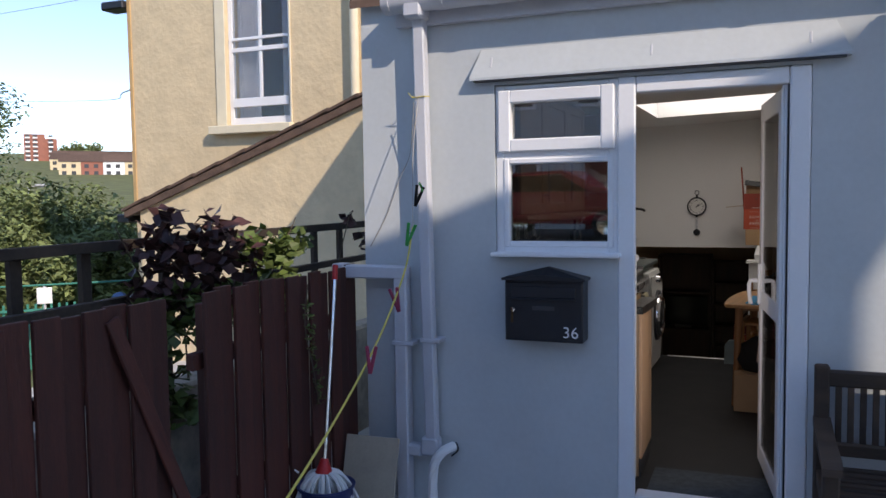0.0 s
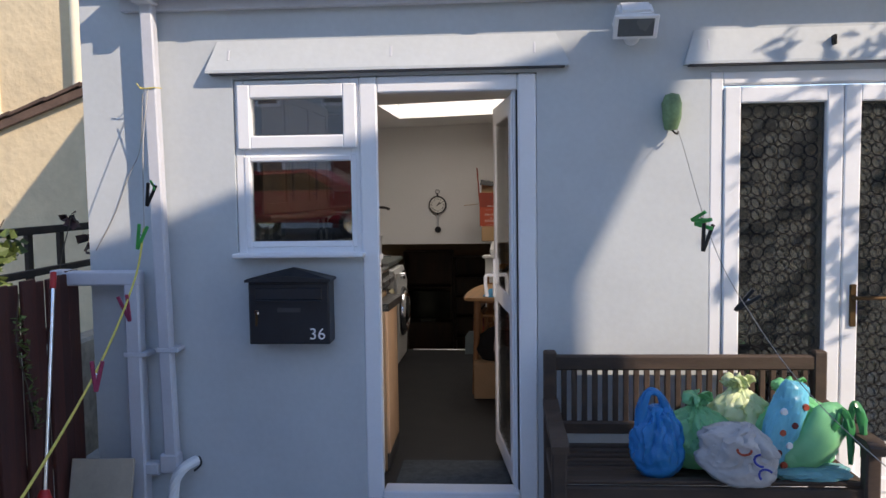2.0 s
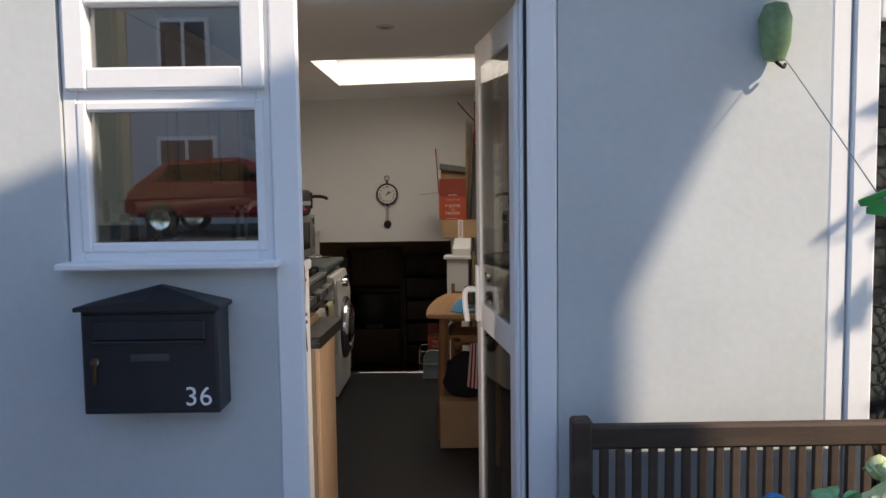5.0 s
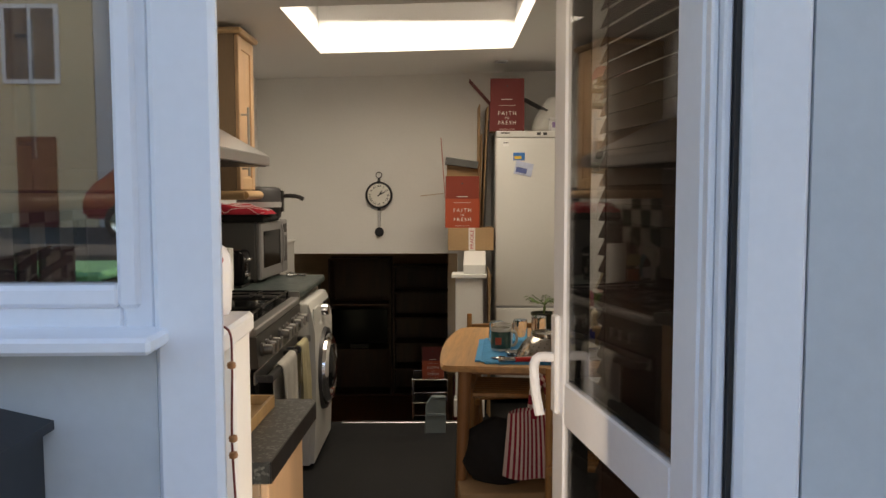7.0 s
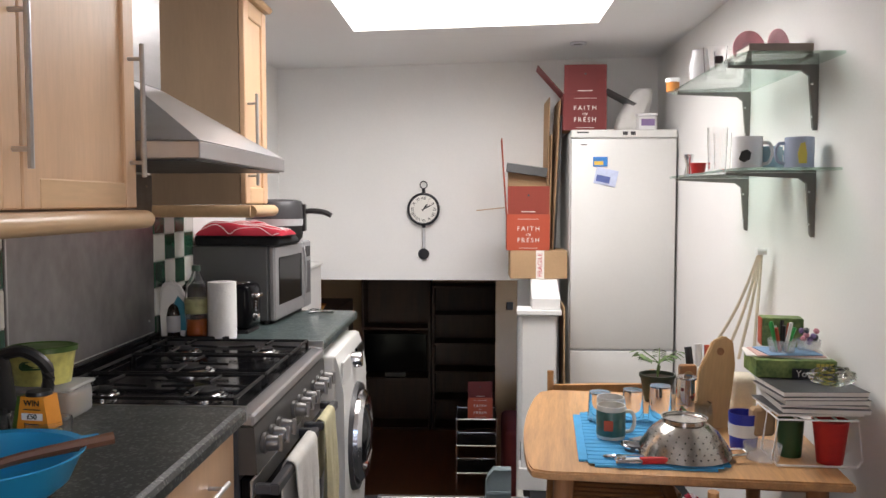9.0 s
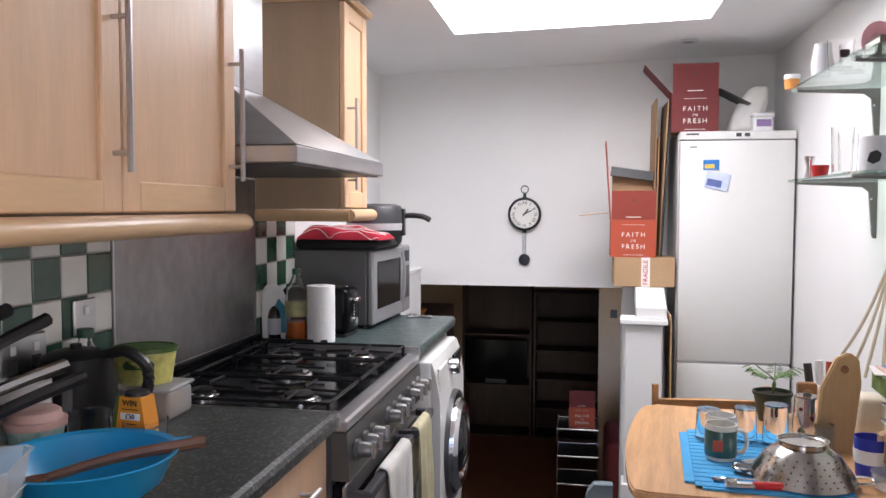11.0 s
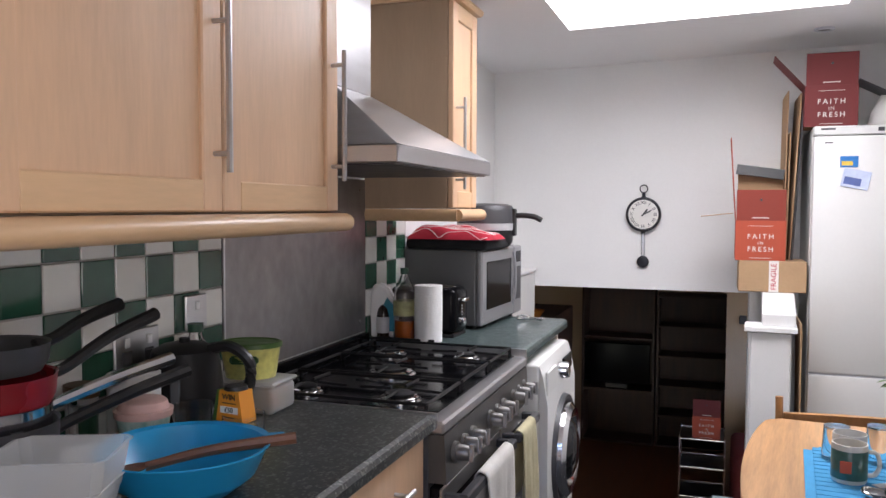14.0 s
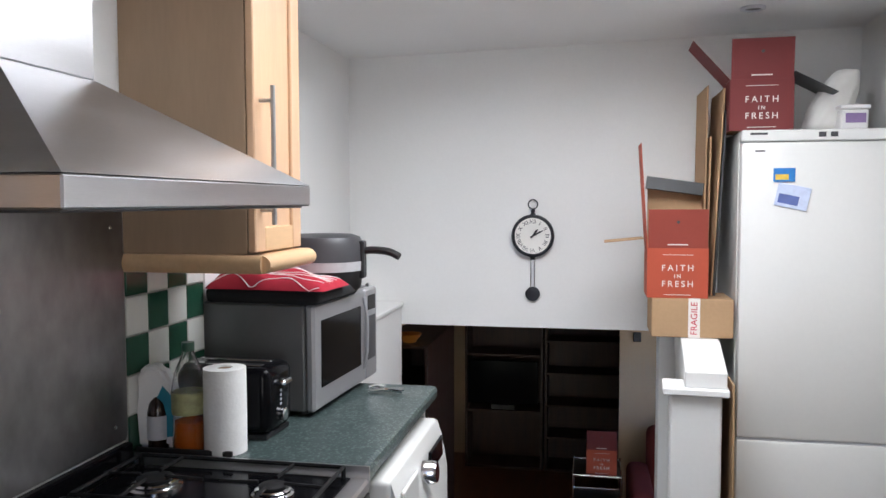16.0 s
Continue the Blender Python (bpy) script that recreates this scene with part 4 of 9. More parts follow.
def leaf_cloud(name, material, centres, count, size, parent, rng, wide=0.5):
    """Many small folded leaves scattered in lumpy balls."""
    verts, faces = [], []
    total = sum(r ** 2 for _, r in centres)
    for c, r in centres:
        for _ in range(int(count * r * r / total)):
            d = Vector((rng.gauss(0, 1), rng.gauss(0, 1), rng.gauss(0, 1))).normalized()
            p = Vector(c) + d * r * (rng.random() ** 0.45)
            q = Euler((rng.uniform(-1, 1), rng.uniform(-1, 1), rng.uniform(0, 6.3))).to_matrix()
            s = size * rng.uniform(0.6, 1.3)
            base = len(verts)
            for v in ((0, -1, 0), (wide, 0, 0.18), (0, 1.1, 0), (-wide, 0, 0.18)):
                verts.append(tuple(p + q @ (Vector(v) * s)))
            faces += [(base, base + 1, base + 2), (base, base + 2, base + 3)]
    me = bpy.data.meshes.new(name)
    me.from_pydata(verts, [], faces)
    me.materials.append(material)
    ob = new(name, me)
    ob.parent = parent
    return tagged(ob, kind="stuff")


def tree(x, y, h, spread, material, label, seed, count=2600, size=0.13, category="tree"):
    rng = random.Random(seed)
    z = height(x, y)
    t = thing("tree", pose(x, y, z), label, category)
    bms = [tube_bm([(0, 0, -0.2), (0.1, 0.05, h * 0.35), (0.05, 0.1, h * 0.75)], 0.06 * h / 2.5, 8, r2=0.02)]
    centres = []
    for i in range(9):
        a = i * 2.4
        b = h * (0.3 + 0.055 * i)
        tip = Vector((math.cos(a) * spread * rng.uniform(0.4, 0.8), math.sin(a) * spread * rng.uniform(0.4, 0.8), b + h * 0.14))
        bms.append(tube_bm([(0.08, 0.05, b), tip * 0.5 + Vector((0, 0, b * 0.5)), tip], 0.03 * h / 3, 6, r2=0.01))
        centres.append((tip, spread * rng.uniform(0.32, 0.55)))
    centres += [(Vector((rng.uniform(-0.5, 0.5) * spread, rng.uniform(-0.5, 0.5) * spread, h * rng.uniform(0.6, 0.92))), spread * rng.uniform(0.3, 0.5)) for _ in range(6)]
    part("trunk", join(bms), M_BARK, t, smooth=True)
    leaf_cloud("crown", material, centres, count, size, t, rng)
    return t


for i, (x, y, h, s) in enumerate(((-16.5, 13.5, 4.3, 2.6), (-18.5, 16.5, 4.1, 2.6), (-15.2, 16.4, 2.7, 1.9), (-17.2, 20.0, 3.1, 2.3), (-20.5, 13.2, 5.0, 2.6), (-21.5, 19.5, 4.8, 2.9), (-13.8, 13.2, 2.7, 1.7), (-14.6, 18.9, 2.5, 1.8), (-24.0, 17.0, 5.2, 3.0))):
    tree(x, y, h, s, M_LEAF, "dense dark green tree beyond the garden fence", 20 + i, 15000, 0.08)
tree(-21.2, 16.6, 8.6, 1.9, M_LEAF2, "slender pale green birch tree above the hedge", 50, 5000, 0.075)
tree(-19.8, 15.4, 7.2, 1.3, M_LEAF2, "slender pale green birch tree above the hedge", 51, 3200, 0.07)


def tower_block():
    b = thing("apartment_block", pose(-372, 329, 19, 0, 0, 48) @ Matrix.Diagonal((0.75, 0.75, 0.85, 1)), "distant red-brick apartment block with pale balconies", "building")
    bx("wall", M_BRICKRED, (-11, 3, -5, 5, 0, 24), b, 0)
    bx("wall", M_BRICKRED, (3, 11, -4, 5, 0, 21.5), b, 0)
    bx("roof", M_GUTTER, (-11.2, 3.2, -5.2, 5.2, 24, 24.5), b, 0)
    for i in range(6):
        for x in (-8.5, -3.5, 6.8):
            w = bx("balcony", M_LETTER, (x - 1.6, x + 1.6, -5.9, -5.02, 7 + 2.9 * i, 7.9 + 2.9 * i), b, 0)
            bx("window", M_DGREY, (x - 1.5, x + 1.5, -5.06, -5.01, 8.0 + 2.9 * i, 9.2 + 2.9 * i), b, 0)


tower_block()


def terrace(x, y, n, turn, z):
    for i in range(n):
        m = pose(x, y, z, 0, 0, turn) @ pose(i * 7.0, 0, 0)
        m.translation.z = height(m.translation.x, m.translation.y) - 0.6
        h = thing("house", m, "distant terraced house with a brown tiled roof", "house", "houses on the far hill")
        bx("wall", (M_BEIGE, M_BRICKRED, M_LETTER)[i % 3], (0, 6.9, 0, 8, 0, 5.4), h, 0)
        part("roof", prism_bm([(-0.3, 5.4), (4, 8.0), (8.3, 5.4)], "x", -0.05, 6.95), M_ROOFTILE, h)
        for a in (1.0, 4.0):
            for zz in (0.9, 3.3):
                bx("window", M_DGREY, (a, a + 1.4, -0.06, -0.005, zz, zz + 1.3), h, 0)


for d, a0, z in ((300, 47.5, -1.0), (340, 48.0, 5.0), (390, 47.6, 11.0), (430, 47.9, 15.0)):
    terrace(-d * math.sin(radians(a0)), d * math.cos(radians(a0)), 6, 46, z)
tree(-331, 322, 9, 8, M_LEAF, "distant round tree on the hilltop", 61, 1500, 1.0)
tree(-339, 320, 8, 7, M_LEAF, "distant round tree on the hilltop", 62, 1500, 1.0)


def street_lamp():
    l = thing("street_lamp", pose(-22.0, 19.6, height(-22, 19.6)), "grey street lamp with a flat head", "street lamp")
    part("pole", tube_bm([(0, 0, 0), (0, 0, 5.6)], 0.06, 10, r2=0.035), M_GUTTER, l, smooth=True)
    bx("arm", M_GUTTER, (0, 0.5, -0.02, 0.02, 5.58, 5.62), l, 0.005, pose(0, 0, 0, 0, 0, 35))
    bx("lamp_head", M_GUTTER, (0.2, 0.75, -0.1, 0.1, 5.60, 5.68), l, 0.02, pose(0, 0, 0, 0, 0, 35))
    s = thing("street_sign", pose(-10.5, 9.94, height(-10.5, 9.94), 0, 0, 48), "white street sign on a grey post", "sign")
    part("post", tube_bm([(0, 0, 0), (0, 0, 1.42)], 0.02, 8), M_GUTTER, s, smooth=True)
    bx("plate", M_LETTER, (-0.11, 0.11, -0.04, -0.028, 1.14, 1.40), s, 0.004)
    r = thing("road_sign", pose(-9.9, 10.9, height(-9.9, 10.9), 0, 0, 44), "round blue and white road sign on a post", "sign")
    part("post", tube_bm([(0, 0, 0), (0, 0, 1.12)], 0.025, 8), M_LETTER, r, smooth=True)
    lathe("disc", mat("blue_sign_face", (0.08, 0.20, 0.50), 0.4), [(0, 0.0), (0.13, 0.0), (0.13, 0.012), (0, 0.012)], r, pose(0, -0.03, 1.0, 90, 0, 0))
    M_TEAL = mat("teal_railing_paint", (0.03, 0.22, 0.17), 0.5, 0, 0.15)
    f = thing("railings", pose(-11.0, 10.8, height(-11.0, 10.8), 0, 0, 46), "teal painted metal railings beside the road", "railings")
    for z in (0.25, 1.0):
        bx("rail", M_TEAL, (-2.6, 2.4, -0.02, 0.02, z, z + 0.04), f, 0.004)
    one = bx("pale", M_TEAL, (-0.02, 0.02, 0.0205, 0.04, 0.0, 1.12), f, 0.004, pose(-2.5, 0, 0))
    for i in range(1, 40):
        o = new("pale", one.data)
        o.parent, o.matrix_basis = f, pose(-2.5 + 0.12 * i, 0, 0)
    tube("guard_cable", M_TEAL, [(-14.5, 8.2, 0.06), (-10.0, 12.0, 0.12)], 0.018)
    tagged(bpy.data.objects["guard_cable"], "thin teal guard cable along the bank", "cable")
    tube("overhead_cable", M_RUBBER, [(-60, 40, 14), (-30, 30, 11.2), (-8.6, 10.1, 5.0)], 0.012, curve=8)
    tagged(bpy.data.objects["overhead_cable"], "thin black overhead cable crossing the sky", "cable")
    tube("overhead_cable", M_RUBBER, [(-60, 44, 9.5), (-30, 30, 6.4), (-8.7, 10.1, 3.2)], 0.012, curve=8)
    tagged(bpy.data.objects["overhead_cable.001"], "thin black overhead cable crossing the sky", "cable")


street_lamp()


# ---- neighbouring house ----
def neighbour():
    h = thing("neighbour_house", pose(0, 0, 0), "cream roughcast house with a sash window and lean-to", "house")
    X0, X1, Y = -8.62, -2.4, 10.0
    wx0, wx1, wz0, wz1 = -6.93, -5.88, 2.56, 4.62
    bms = [box_bm(X0, wx0, Y, Y + 0.3, -1.5, 8), box_bm(wx1, X1, Y, Y + 0.3, -1.5, 8), box_bm(wx0, wx1, Y, Y + 0.3, -1.5, wz0), box_bm(wx0, wx1, Y, Y + 0.3, wz1, 8)]
    part("wall", join(bms), M_BEIGE, h)
    bx("side_wall", M_BEIGE, (X0, X0 + 0.3, Y + 0.3, Y + 8, -1.5, 8), h, 0)
    M_CREAM = mat("cream_window_surround", (0.78, 0.70, 0.52), 0.7, 0, 0.05)
    bx("corner_trim", mat("tan_corner_stone", (0.55, 0.36, 0.17), 0.8), (X0 - 0.03, X0 + 0.03, Y - 0.02, Y + 0.05, 1.4, 8), h, 0.004)
    bx("eaves_gutter", M_BLACK, (X0 - 0.45, X0 - 0.03, Y - 0.1, Y + 0.2, 4.35, 4.47), h, 0.02)
    for a, b in ((wx0 - 0.16, wx0), (wx1, wx1 + 0.02)):
        bx("surround", M_CREAM, (a, b, Y - 0.02, Y - 0.001, wz0, wz1), h, 0.003)
    bx("sill", M_CREAM, (wx0 - 0.24, wx1 + 0.05, Y - 0.13, Y - 0.002, wz0 - 0.12, wz0 - 0.002), h, 0.01)
    win = bx("window", M_UPVC, (wx0 + 0.002, wx0 + 0.07, Y + 0.07, Y + 0.14, wz0, wz1), h, 0.004, label="white sash window with net curtains")
    bx("frame", M_UPVC, (wx1 - 0.07, wx1 - 0.002, Y + 0.07, Y + 0.14, wz0, wz1), win, 0.004)
    bx("sill_rail", M_UPVC, (wx0 + 0.07, wx1 - 0.07, Y + 0.07, Y + 0.13, wz0 + 0.002, wz0 + 0.11), win, 0.004)
    bx("sash_rail", M_UPVC, (wx0 + 0.07, wx1 - 0.07, Y + 0.05, Y + 0.10, wz0 + 0.26, wz0 + 0.38), win, 0.004)
    bx("meeting_rail", M_UPVC, (wx0 + 0.07, wx1 - 0.07, Y + 0.06, Y + 0.12, wz0 + 1.02, wz0 + 1.08), win, 0.004)
    bx("meeting_rail", M_UPVC, (wx0 + 0.07, wx1 - 0.07, Y + 0.06, Y + 0.12, wz0 + 1.18, wz0 + 1.22), win, 0.004)
    bx("glazing_bar", M_UPVC, (-6.425, -6.385, Y + 0.07, Y + 0.11, wz0 + 0.38, wz1), win, 0.003)
    bx("pane", M_GLASS, (wx0 + 0.05, wx1 - 0.05, Y + 0.09, Y + 0.096, wz0 + 0.05, wz1), win, 0)
    M_NET = mat("white_curtain", (0.72, 0.72, 0.74), 0.9, 0, 0.06)
    for a, b in ((wx0 + 0.06, wx0 + 0.40), (wx1 - 0.25, wx1 - 0.06)):
        bm = bmesh.new()
        n = 40
        lo = [bm.verts.new((a + (b - a) * i / n, Y + 0.22 + 0.03 * math.sin(i * 1.3), wz0 + 0.05)) for i in range(n + 1)]
        hi = [bm.verts.new((v.co.x, v.co.y, wz1)) for v in lo]
        for i in range(n):
            bm.faces.new((lo[i], lo[i + 1], hi[i + 1], hi[i]))
        part("curtain", bm, M_NET, win, "gathered white curtain", smooth=True)
    bx("room_back", M_DGREY, (wx0 - 0.5, wx1 + 0.5, Y + 1.2, Y + 1.25, wz0 - 0.5, wz1 + 0.2), h, 0)
    part("rain_pipe", tube_bm([(-4.86, Y - 0.07, 2.6), (-4.86, Y - 0.07, 8)], 0.06, 12), M_CREAM, h, "cream painted rain pipe", smooth=True)
    # lean-to with its tiled verge
    y = 9.4
    def roofz(x):
        return 1.40 + (x + 8.17) * 0.363
    part("lean_to_wall", prism_bm([(-8.0, -1.5), (-2.2, -1.5), (-2.2, roofz(-2.2) - 0.06), (-8.0, roofz(-8.0) - 0.06)], "y", y, y + 0.25), M_BEIGE, h)
    part("lean_to_roof", prism_bm([(-8.2, roofz(-8.2) - 0.05), (-2.2, roofz(-2.2) - 0.05), (-2.2, roofz(-2.2)), (-8.2, roofz(-8.2))], "y", y - 0.02, Y - 0.003), M_ROOFTILE, h)
    one = None
    for i in range(15):
        x = -8.24 + i * 0.415
        m = pose(x, 0, roofz(x) + 0.0, 0, -math.degrees(math.atan(0.363)) - 2.2, 0)
        if one is None:
            one = bx("verge_tile", M_ROOFTILE, (0, 0.47, y - 0.10, y + 0.15, 0.004, 0.04), h, 0.004, m, "weathered brown roof tile")
        else:
            o = new("verge_tile", one.data)
            o.parent, o.matrix_basis = h, m
    part("verge_mortar", prism_bm([(-8.22, roofz(-8.22) - 0.09), (-2.2, roofz(-2.2) - 0.09), (-2.2, roofz(-2.2) + 0.0), (-8.22, roofz(-8.22) + 0.0)], "y", y - 0.075, y - 0.004), M_ROOFTILE, h)
    bx("gutter_end", M_BLACK, (-8.42, -8.2, y - 0.02, y + 0.3, 1.22, 1.34), h, 0.02)


neighbour()


# ---- unseen walls added to the side and behind, to shade the front ----
def side_house():
    h = thing("side_house", pose(0, 1.2, 0), "added cream walls out of view that shade the front and fence", "house")
    ox, oz = 5.37, 4.36
    # outline carried back along the sun's rays from the shade on the front
    o = [(-3.6 + ox, GROUND), (-3.6 + ox, 0.75 + oz), (-1.57 + ox, 1.40 + oz), (0.54 + ox, 2.25 + oz), (0.9 + ox, 2.45 + oz), (1.14 + ox, 2.45 + oz), (0.47 + ox, 1.1 + oz), (0.465 + ox, GROUND)]
    part("gable_wall", prism_bm(o, "y", -0.3, 0.0), M_BEIGE, h)
    # free-standing slab added to keep the sun off the fence
    bx("rear_wing", M_BEIGE, (4.0, 8.05, -3.6, -3.2, GROUND, 8.7), h, 0)


side_house()


# ---- fence, trellis and climber ----
def fence():
    f = thing("fence", pose(-2.03, 0, GROUND), "dark red-brown stained board fence with a broken gap", "fence")
    rng = random.Random(4)
    y = 1.55
    p = 0.1
    while y < 4.5:
        w = p + 0.004
        if 3.05 < y + w / 2 < 3.21:
            y += p
            continue
        h = 1.265 + rng.uniform(-0.012, 0.012)
        bm = box_bm(-0.008, 0.010, 0, w, 0.01, h, 0.003)
        for v in bm.verts:
            v.co.y += 0.006 * math.sin(v.co.z * 2.3)
        part("board", bm, M_FENCE, f, m=pose(0.0195 * (round(y * 10) % 2) - 0.01, y, 0, rng.uniform(-0.15, 0.15), 0, 0.5))
        y += p
    for z in (0.35, 0.95):
        bx("rail", M_FENCE, (-0.06, -0.02, 1.5, 3.07, z, z + 0.07), f, 0.004)
        bx("rail", M_FENCE, (-0.06, -0.02, 3.22, 4.5, z, z + 0.07), f, 0.004)
    bx("post", M_FENCE, (-0.14, -0.06, 3.38, 3.46, 0, 1.2), f, 0.006)
    bx("loose_board", M_FENCE, (-0.008, 0.006, -0.028, 0.028, -0.62, 0.56), f, 0.003, pose(0.031, 2.98, 0.72, 24.0, 0, 0), "loose board leaning across the fence")
    return f


fence()


def trellis():
    t = thing("trellis", pose(-2.74, 2.27, GROUND, 0, 0, 3.2), "weathered dark wooden trellis behind the fence", "trellis")
    M_TREL = mat("weathered_dark_wood", (0.05, 0.035, 0.025), 0.85, 0, 0.4, 4, 0.4, 40, rand=0.2)
    for z, th in ((1.40, 0.05), (1.13, 0.045)):
        for a, b in ((-0.4, 1.9), (1.905, 4.4)):
            bx("rail", M_TREL, (-0.025, 0.02, a, b, z, z + th), t, 0.004)
    for y in (0.15, 0.80, 1.19, 1.75, 2.2, 2.62, 2.98, 3.43, 3.85):
        bx("post", M_TREL, (-0.06, -0.027, y - 0.03, y + 0.03, 0.2, 1.42), t, 0.004)
    w = structure(bx("garden_wall", mat("pale_rough_stone", (0.45, 0.40, 0.32), 0.95, 0, 0.3, 8, 0.8, 30), (-2.72, -2.55, 2.5, 8.8, GROUND - 1.5, 0.62), bev=0.02), "low rough stone garden wall")


trellis()


def climber():
    c = thing("climbing_plant", pose(-2.72, -0.14, 0), "climbing vine with dark red and green leaves on the trellis", "climbing plant")
    rng = random.Random(9)
    stems = []
    for y0, y1 in ((3.4, 4.0), (3.9, 4.3), (4.2, 3.6), (4.6, 5.1), (5.6, 5.8)):
        stems.append(tube_bm(smooth_path([(0.05, y0, GROUND), (0.1, y0 + 0.1, 0.5), (0.02, (y0 + y1) / 2, 1.0), (0.06, y1, 1.4)], 5), 0.008, 6, r2=0.003))
    part("stem", join(stems), M_BARK, c, smooth=True)
    red = [(Vector((0.05, 3.85 + 0.10 * i, 1.27 + 0.10 * math.sin(i * 1.7))), rng.uniform(0.10, 0.17)) for i in range(7)] + [(Vector((0.04, 3.8 + 0.16 * i, 1.02)), 0.12) for i in range(4)] + [(Vector((0.0, 5.9, 1.36)), 0.07), (Vector((0.0, 6.15, 1.2)), 0.09), (Vector((0.05, 3.75, 1.1)), 0.09)]
    green = [(Vector((0.06, 4.55 + 0.13 * i, 1.20 + 0.06 * math.sin(i * 2.1))), rng.uniform(0.09, 0.15)) for i in range(5)] + [(Vector((0.22, 3.62 + 0.06 * i, 1.0 - 0.16 * i)), 0.10) for i in range(4)] + [(Vector((0.1, 4.0 + 0.3 * i, 0.95)), 0.16) for i in range(4)]
    leaf_cloud("red_leaves", M_VINERED, red, 520, 0.044, c, rng, 0.85)
    leaf_cloud("green_leaves", M_VINE, green, 900, 0.040, c, rng, 0.8)
    ivy = tagged(new("ivy"), "thin trailing ivy on the fence boards", "ivy")
    ivy.matrix_basis = pose(-2.0, 3.96, 0)
    part("stem", tube_bm(smooth_path([(0, 0.05, 1.1), (0.01, 0.0, 0.9), (0.01, 0.06, 0.7), (0.02, 0.1, 0.5)], 5), 0.003, 5), M_BARK, ivy)
    leaf_cloud("leaves", M_VINE, [(Vector((0.012, 0.02 + 0.012 * i, 1.0 - 0.055 * i)), 0.03) for i in range(10)], 120, 0.016, ivy, rng)


climber()
# sparse unseen branch, added so that its leaves dapple the double door
dap = tagged(new("overhanging_branch"), "unseen leafy branch over the yard that dapples the door", "branch")
part("trunk", tube_bm([(5.9, 2.9, GROUND), (5.8, 2.95, 1.6), (5.3, 3.1, 2.7)], 0.05, 8, r2=0.03), M_BARK, dap, smooth=True)
part("limb", tube_bm(smooth_path([(5.3, 3.1, 2.7), (4.5, 3.35, 3.25), (3.6, 3.45, 3.45), (2.95, 3.45, 3.3)], 4), 0.02, 6, r2=0.006), M_BARK, dap, smooth=True)
part("limb", tube_bm(smooth_path([(5.3, 3.1, 2.7), (4.4, 3.4, 2.75), (3.7, 3.45, 2.65), (3.1, 3.45, 2.45)], 4), 0.016, 6, r2=0.005), M_BARK, dap, smooth=True)
TWIGS = [(Vector((3.0 + 0.17 * a + 0.05 * (b % 2), 3.45, 2.35 + 0.24 * b)), 0.11) for a in range(8) for b in range(6) if (a * 5 + b * 3) % 4 != 0]
leaf_cloud("leaves", M_LEAF, TWIGS, 330, 0.055, dap, random.Random(3))


# ---- things on the front wall ----
def letter_box():
    b = thing("letter_box", pose(-0.935, FRONT, 0.80), "black metal wall letter box with a pitched lid", "letter box")
    w, d, h = 0.195, 0.12, 0.30
    bx("body", M_BLACK, (-w, w, -d, -0.002, 0, h), b, 0.004)
    bm = bmesh.new()
    e = 0.012
    base = [bm.verts.new(p) for p in ((-w - e, -d - 0.02, h), (w + e, -d - 0.02, h), (w + e, 0, h), (-w - e, 0, h))]
    mid = [bm.verts.new((v.co.x, v.co.y, h + 0.012)) for v in base]
    top = [bm.verts.new((0, -d - 0.02, h + 0.03)), bm.verts.new((0, -0.03, h + 0.062)), bm.verts.new((0, 0, h + 0.062))]
    bm.faces.new(base[::-1])
    for i, j in ((1, 2), (3, 0), (2, 3)):
        bm.faces.new((base[i], base[j], mid[j], mid[i]))
    bm.faces.new((base[0], base[1], mid[1], top[0], mid[0]))
    bm.faces.new((mid[0], top[0], top[1]))
    bm.faces.new((mid[0], top[1], top[2], mid[3]))
    bm.faces.new((mid[1], top[1], top[0]))
    bm.faces.new((mid[1], mid[2], top[2], top[1]))
    bm.faces.new((mid[3], top[2], mid[2]))
    part("lid", bm, M_BLACK, b)
    d1 = bx("door", M_BLACK, (-w + 0.006, w - 0.006, -d - 0.004, -d, 0.012, h - 0.01), b, 0.002)
    fl = bx("flap", M_BLACK, (-w + 0.035, w - 0.035, -d - 0.011, -d - 0.004, 0.215, 0.272), b, 0.003)
    bx("lip", M_BLACK, (-w + 0.035, w - 0.035, -d - 0.018, -d - 0.004, 0.205, 0.2145), b, 0.002)
    bx("name_plate", M_DGREY, (-0.055, 0.055, -d - 0.0055, -d - 0.0035, 0.155, 0.175), b, 0)
    lathe("lock", M_CHROME, [(0.012, 0), (0.012, 0.008), (0, 0.009)], b, pose(-0.155, -d - 0.003, 0.155, 90, 0, 0), seg=16)
    bx("key", bpy.data.materials["aged_brass"], (-0.006, 0.006, -0.012, -0.009, -0.06, 0.006), b, 0.002, pose(-0.155, -d, 0.15, 0, 3, 0), "brass key hanging in the lock")
    writing("36", 0.078, M_LETTER, b, pose(0.135, -d - 0.0055, 0.048, 90, 0, 0), spacing=1.05)


letter_box()


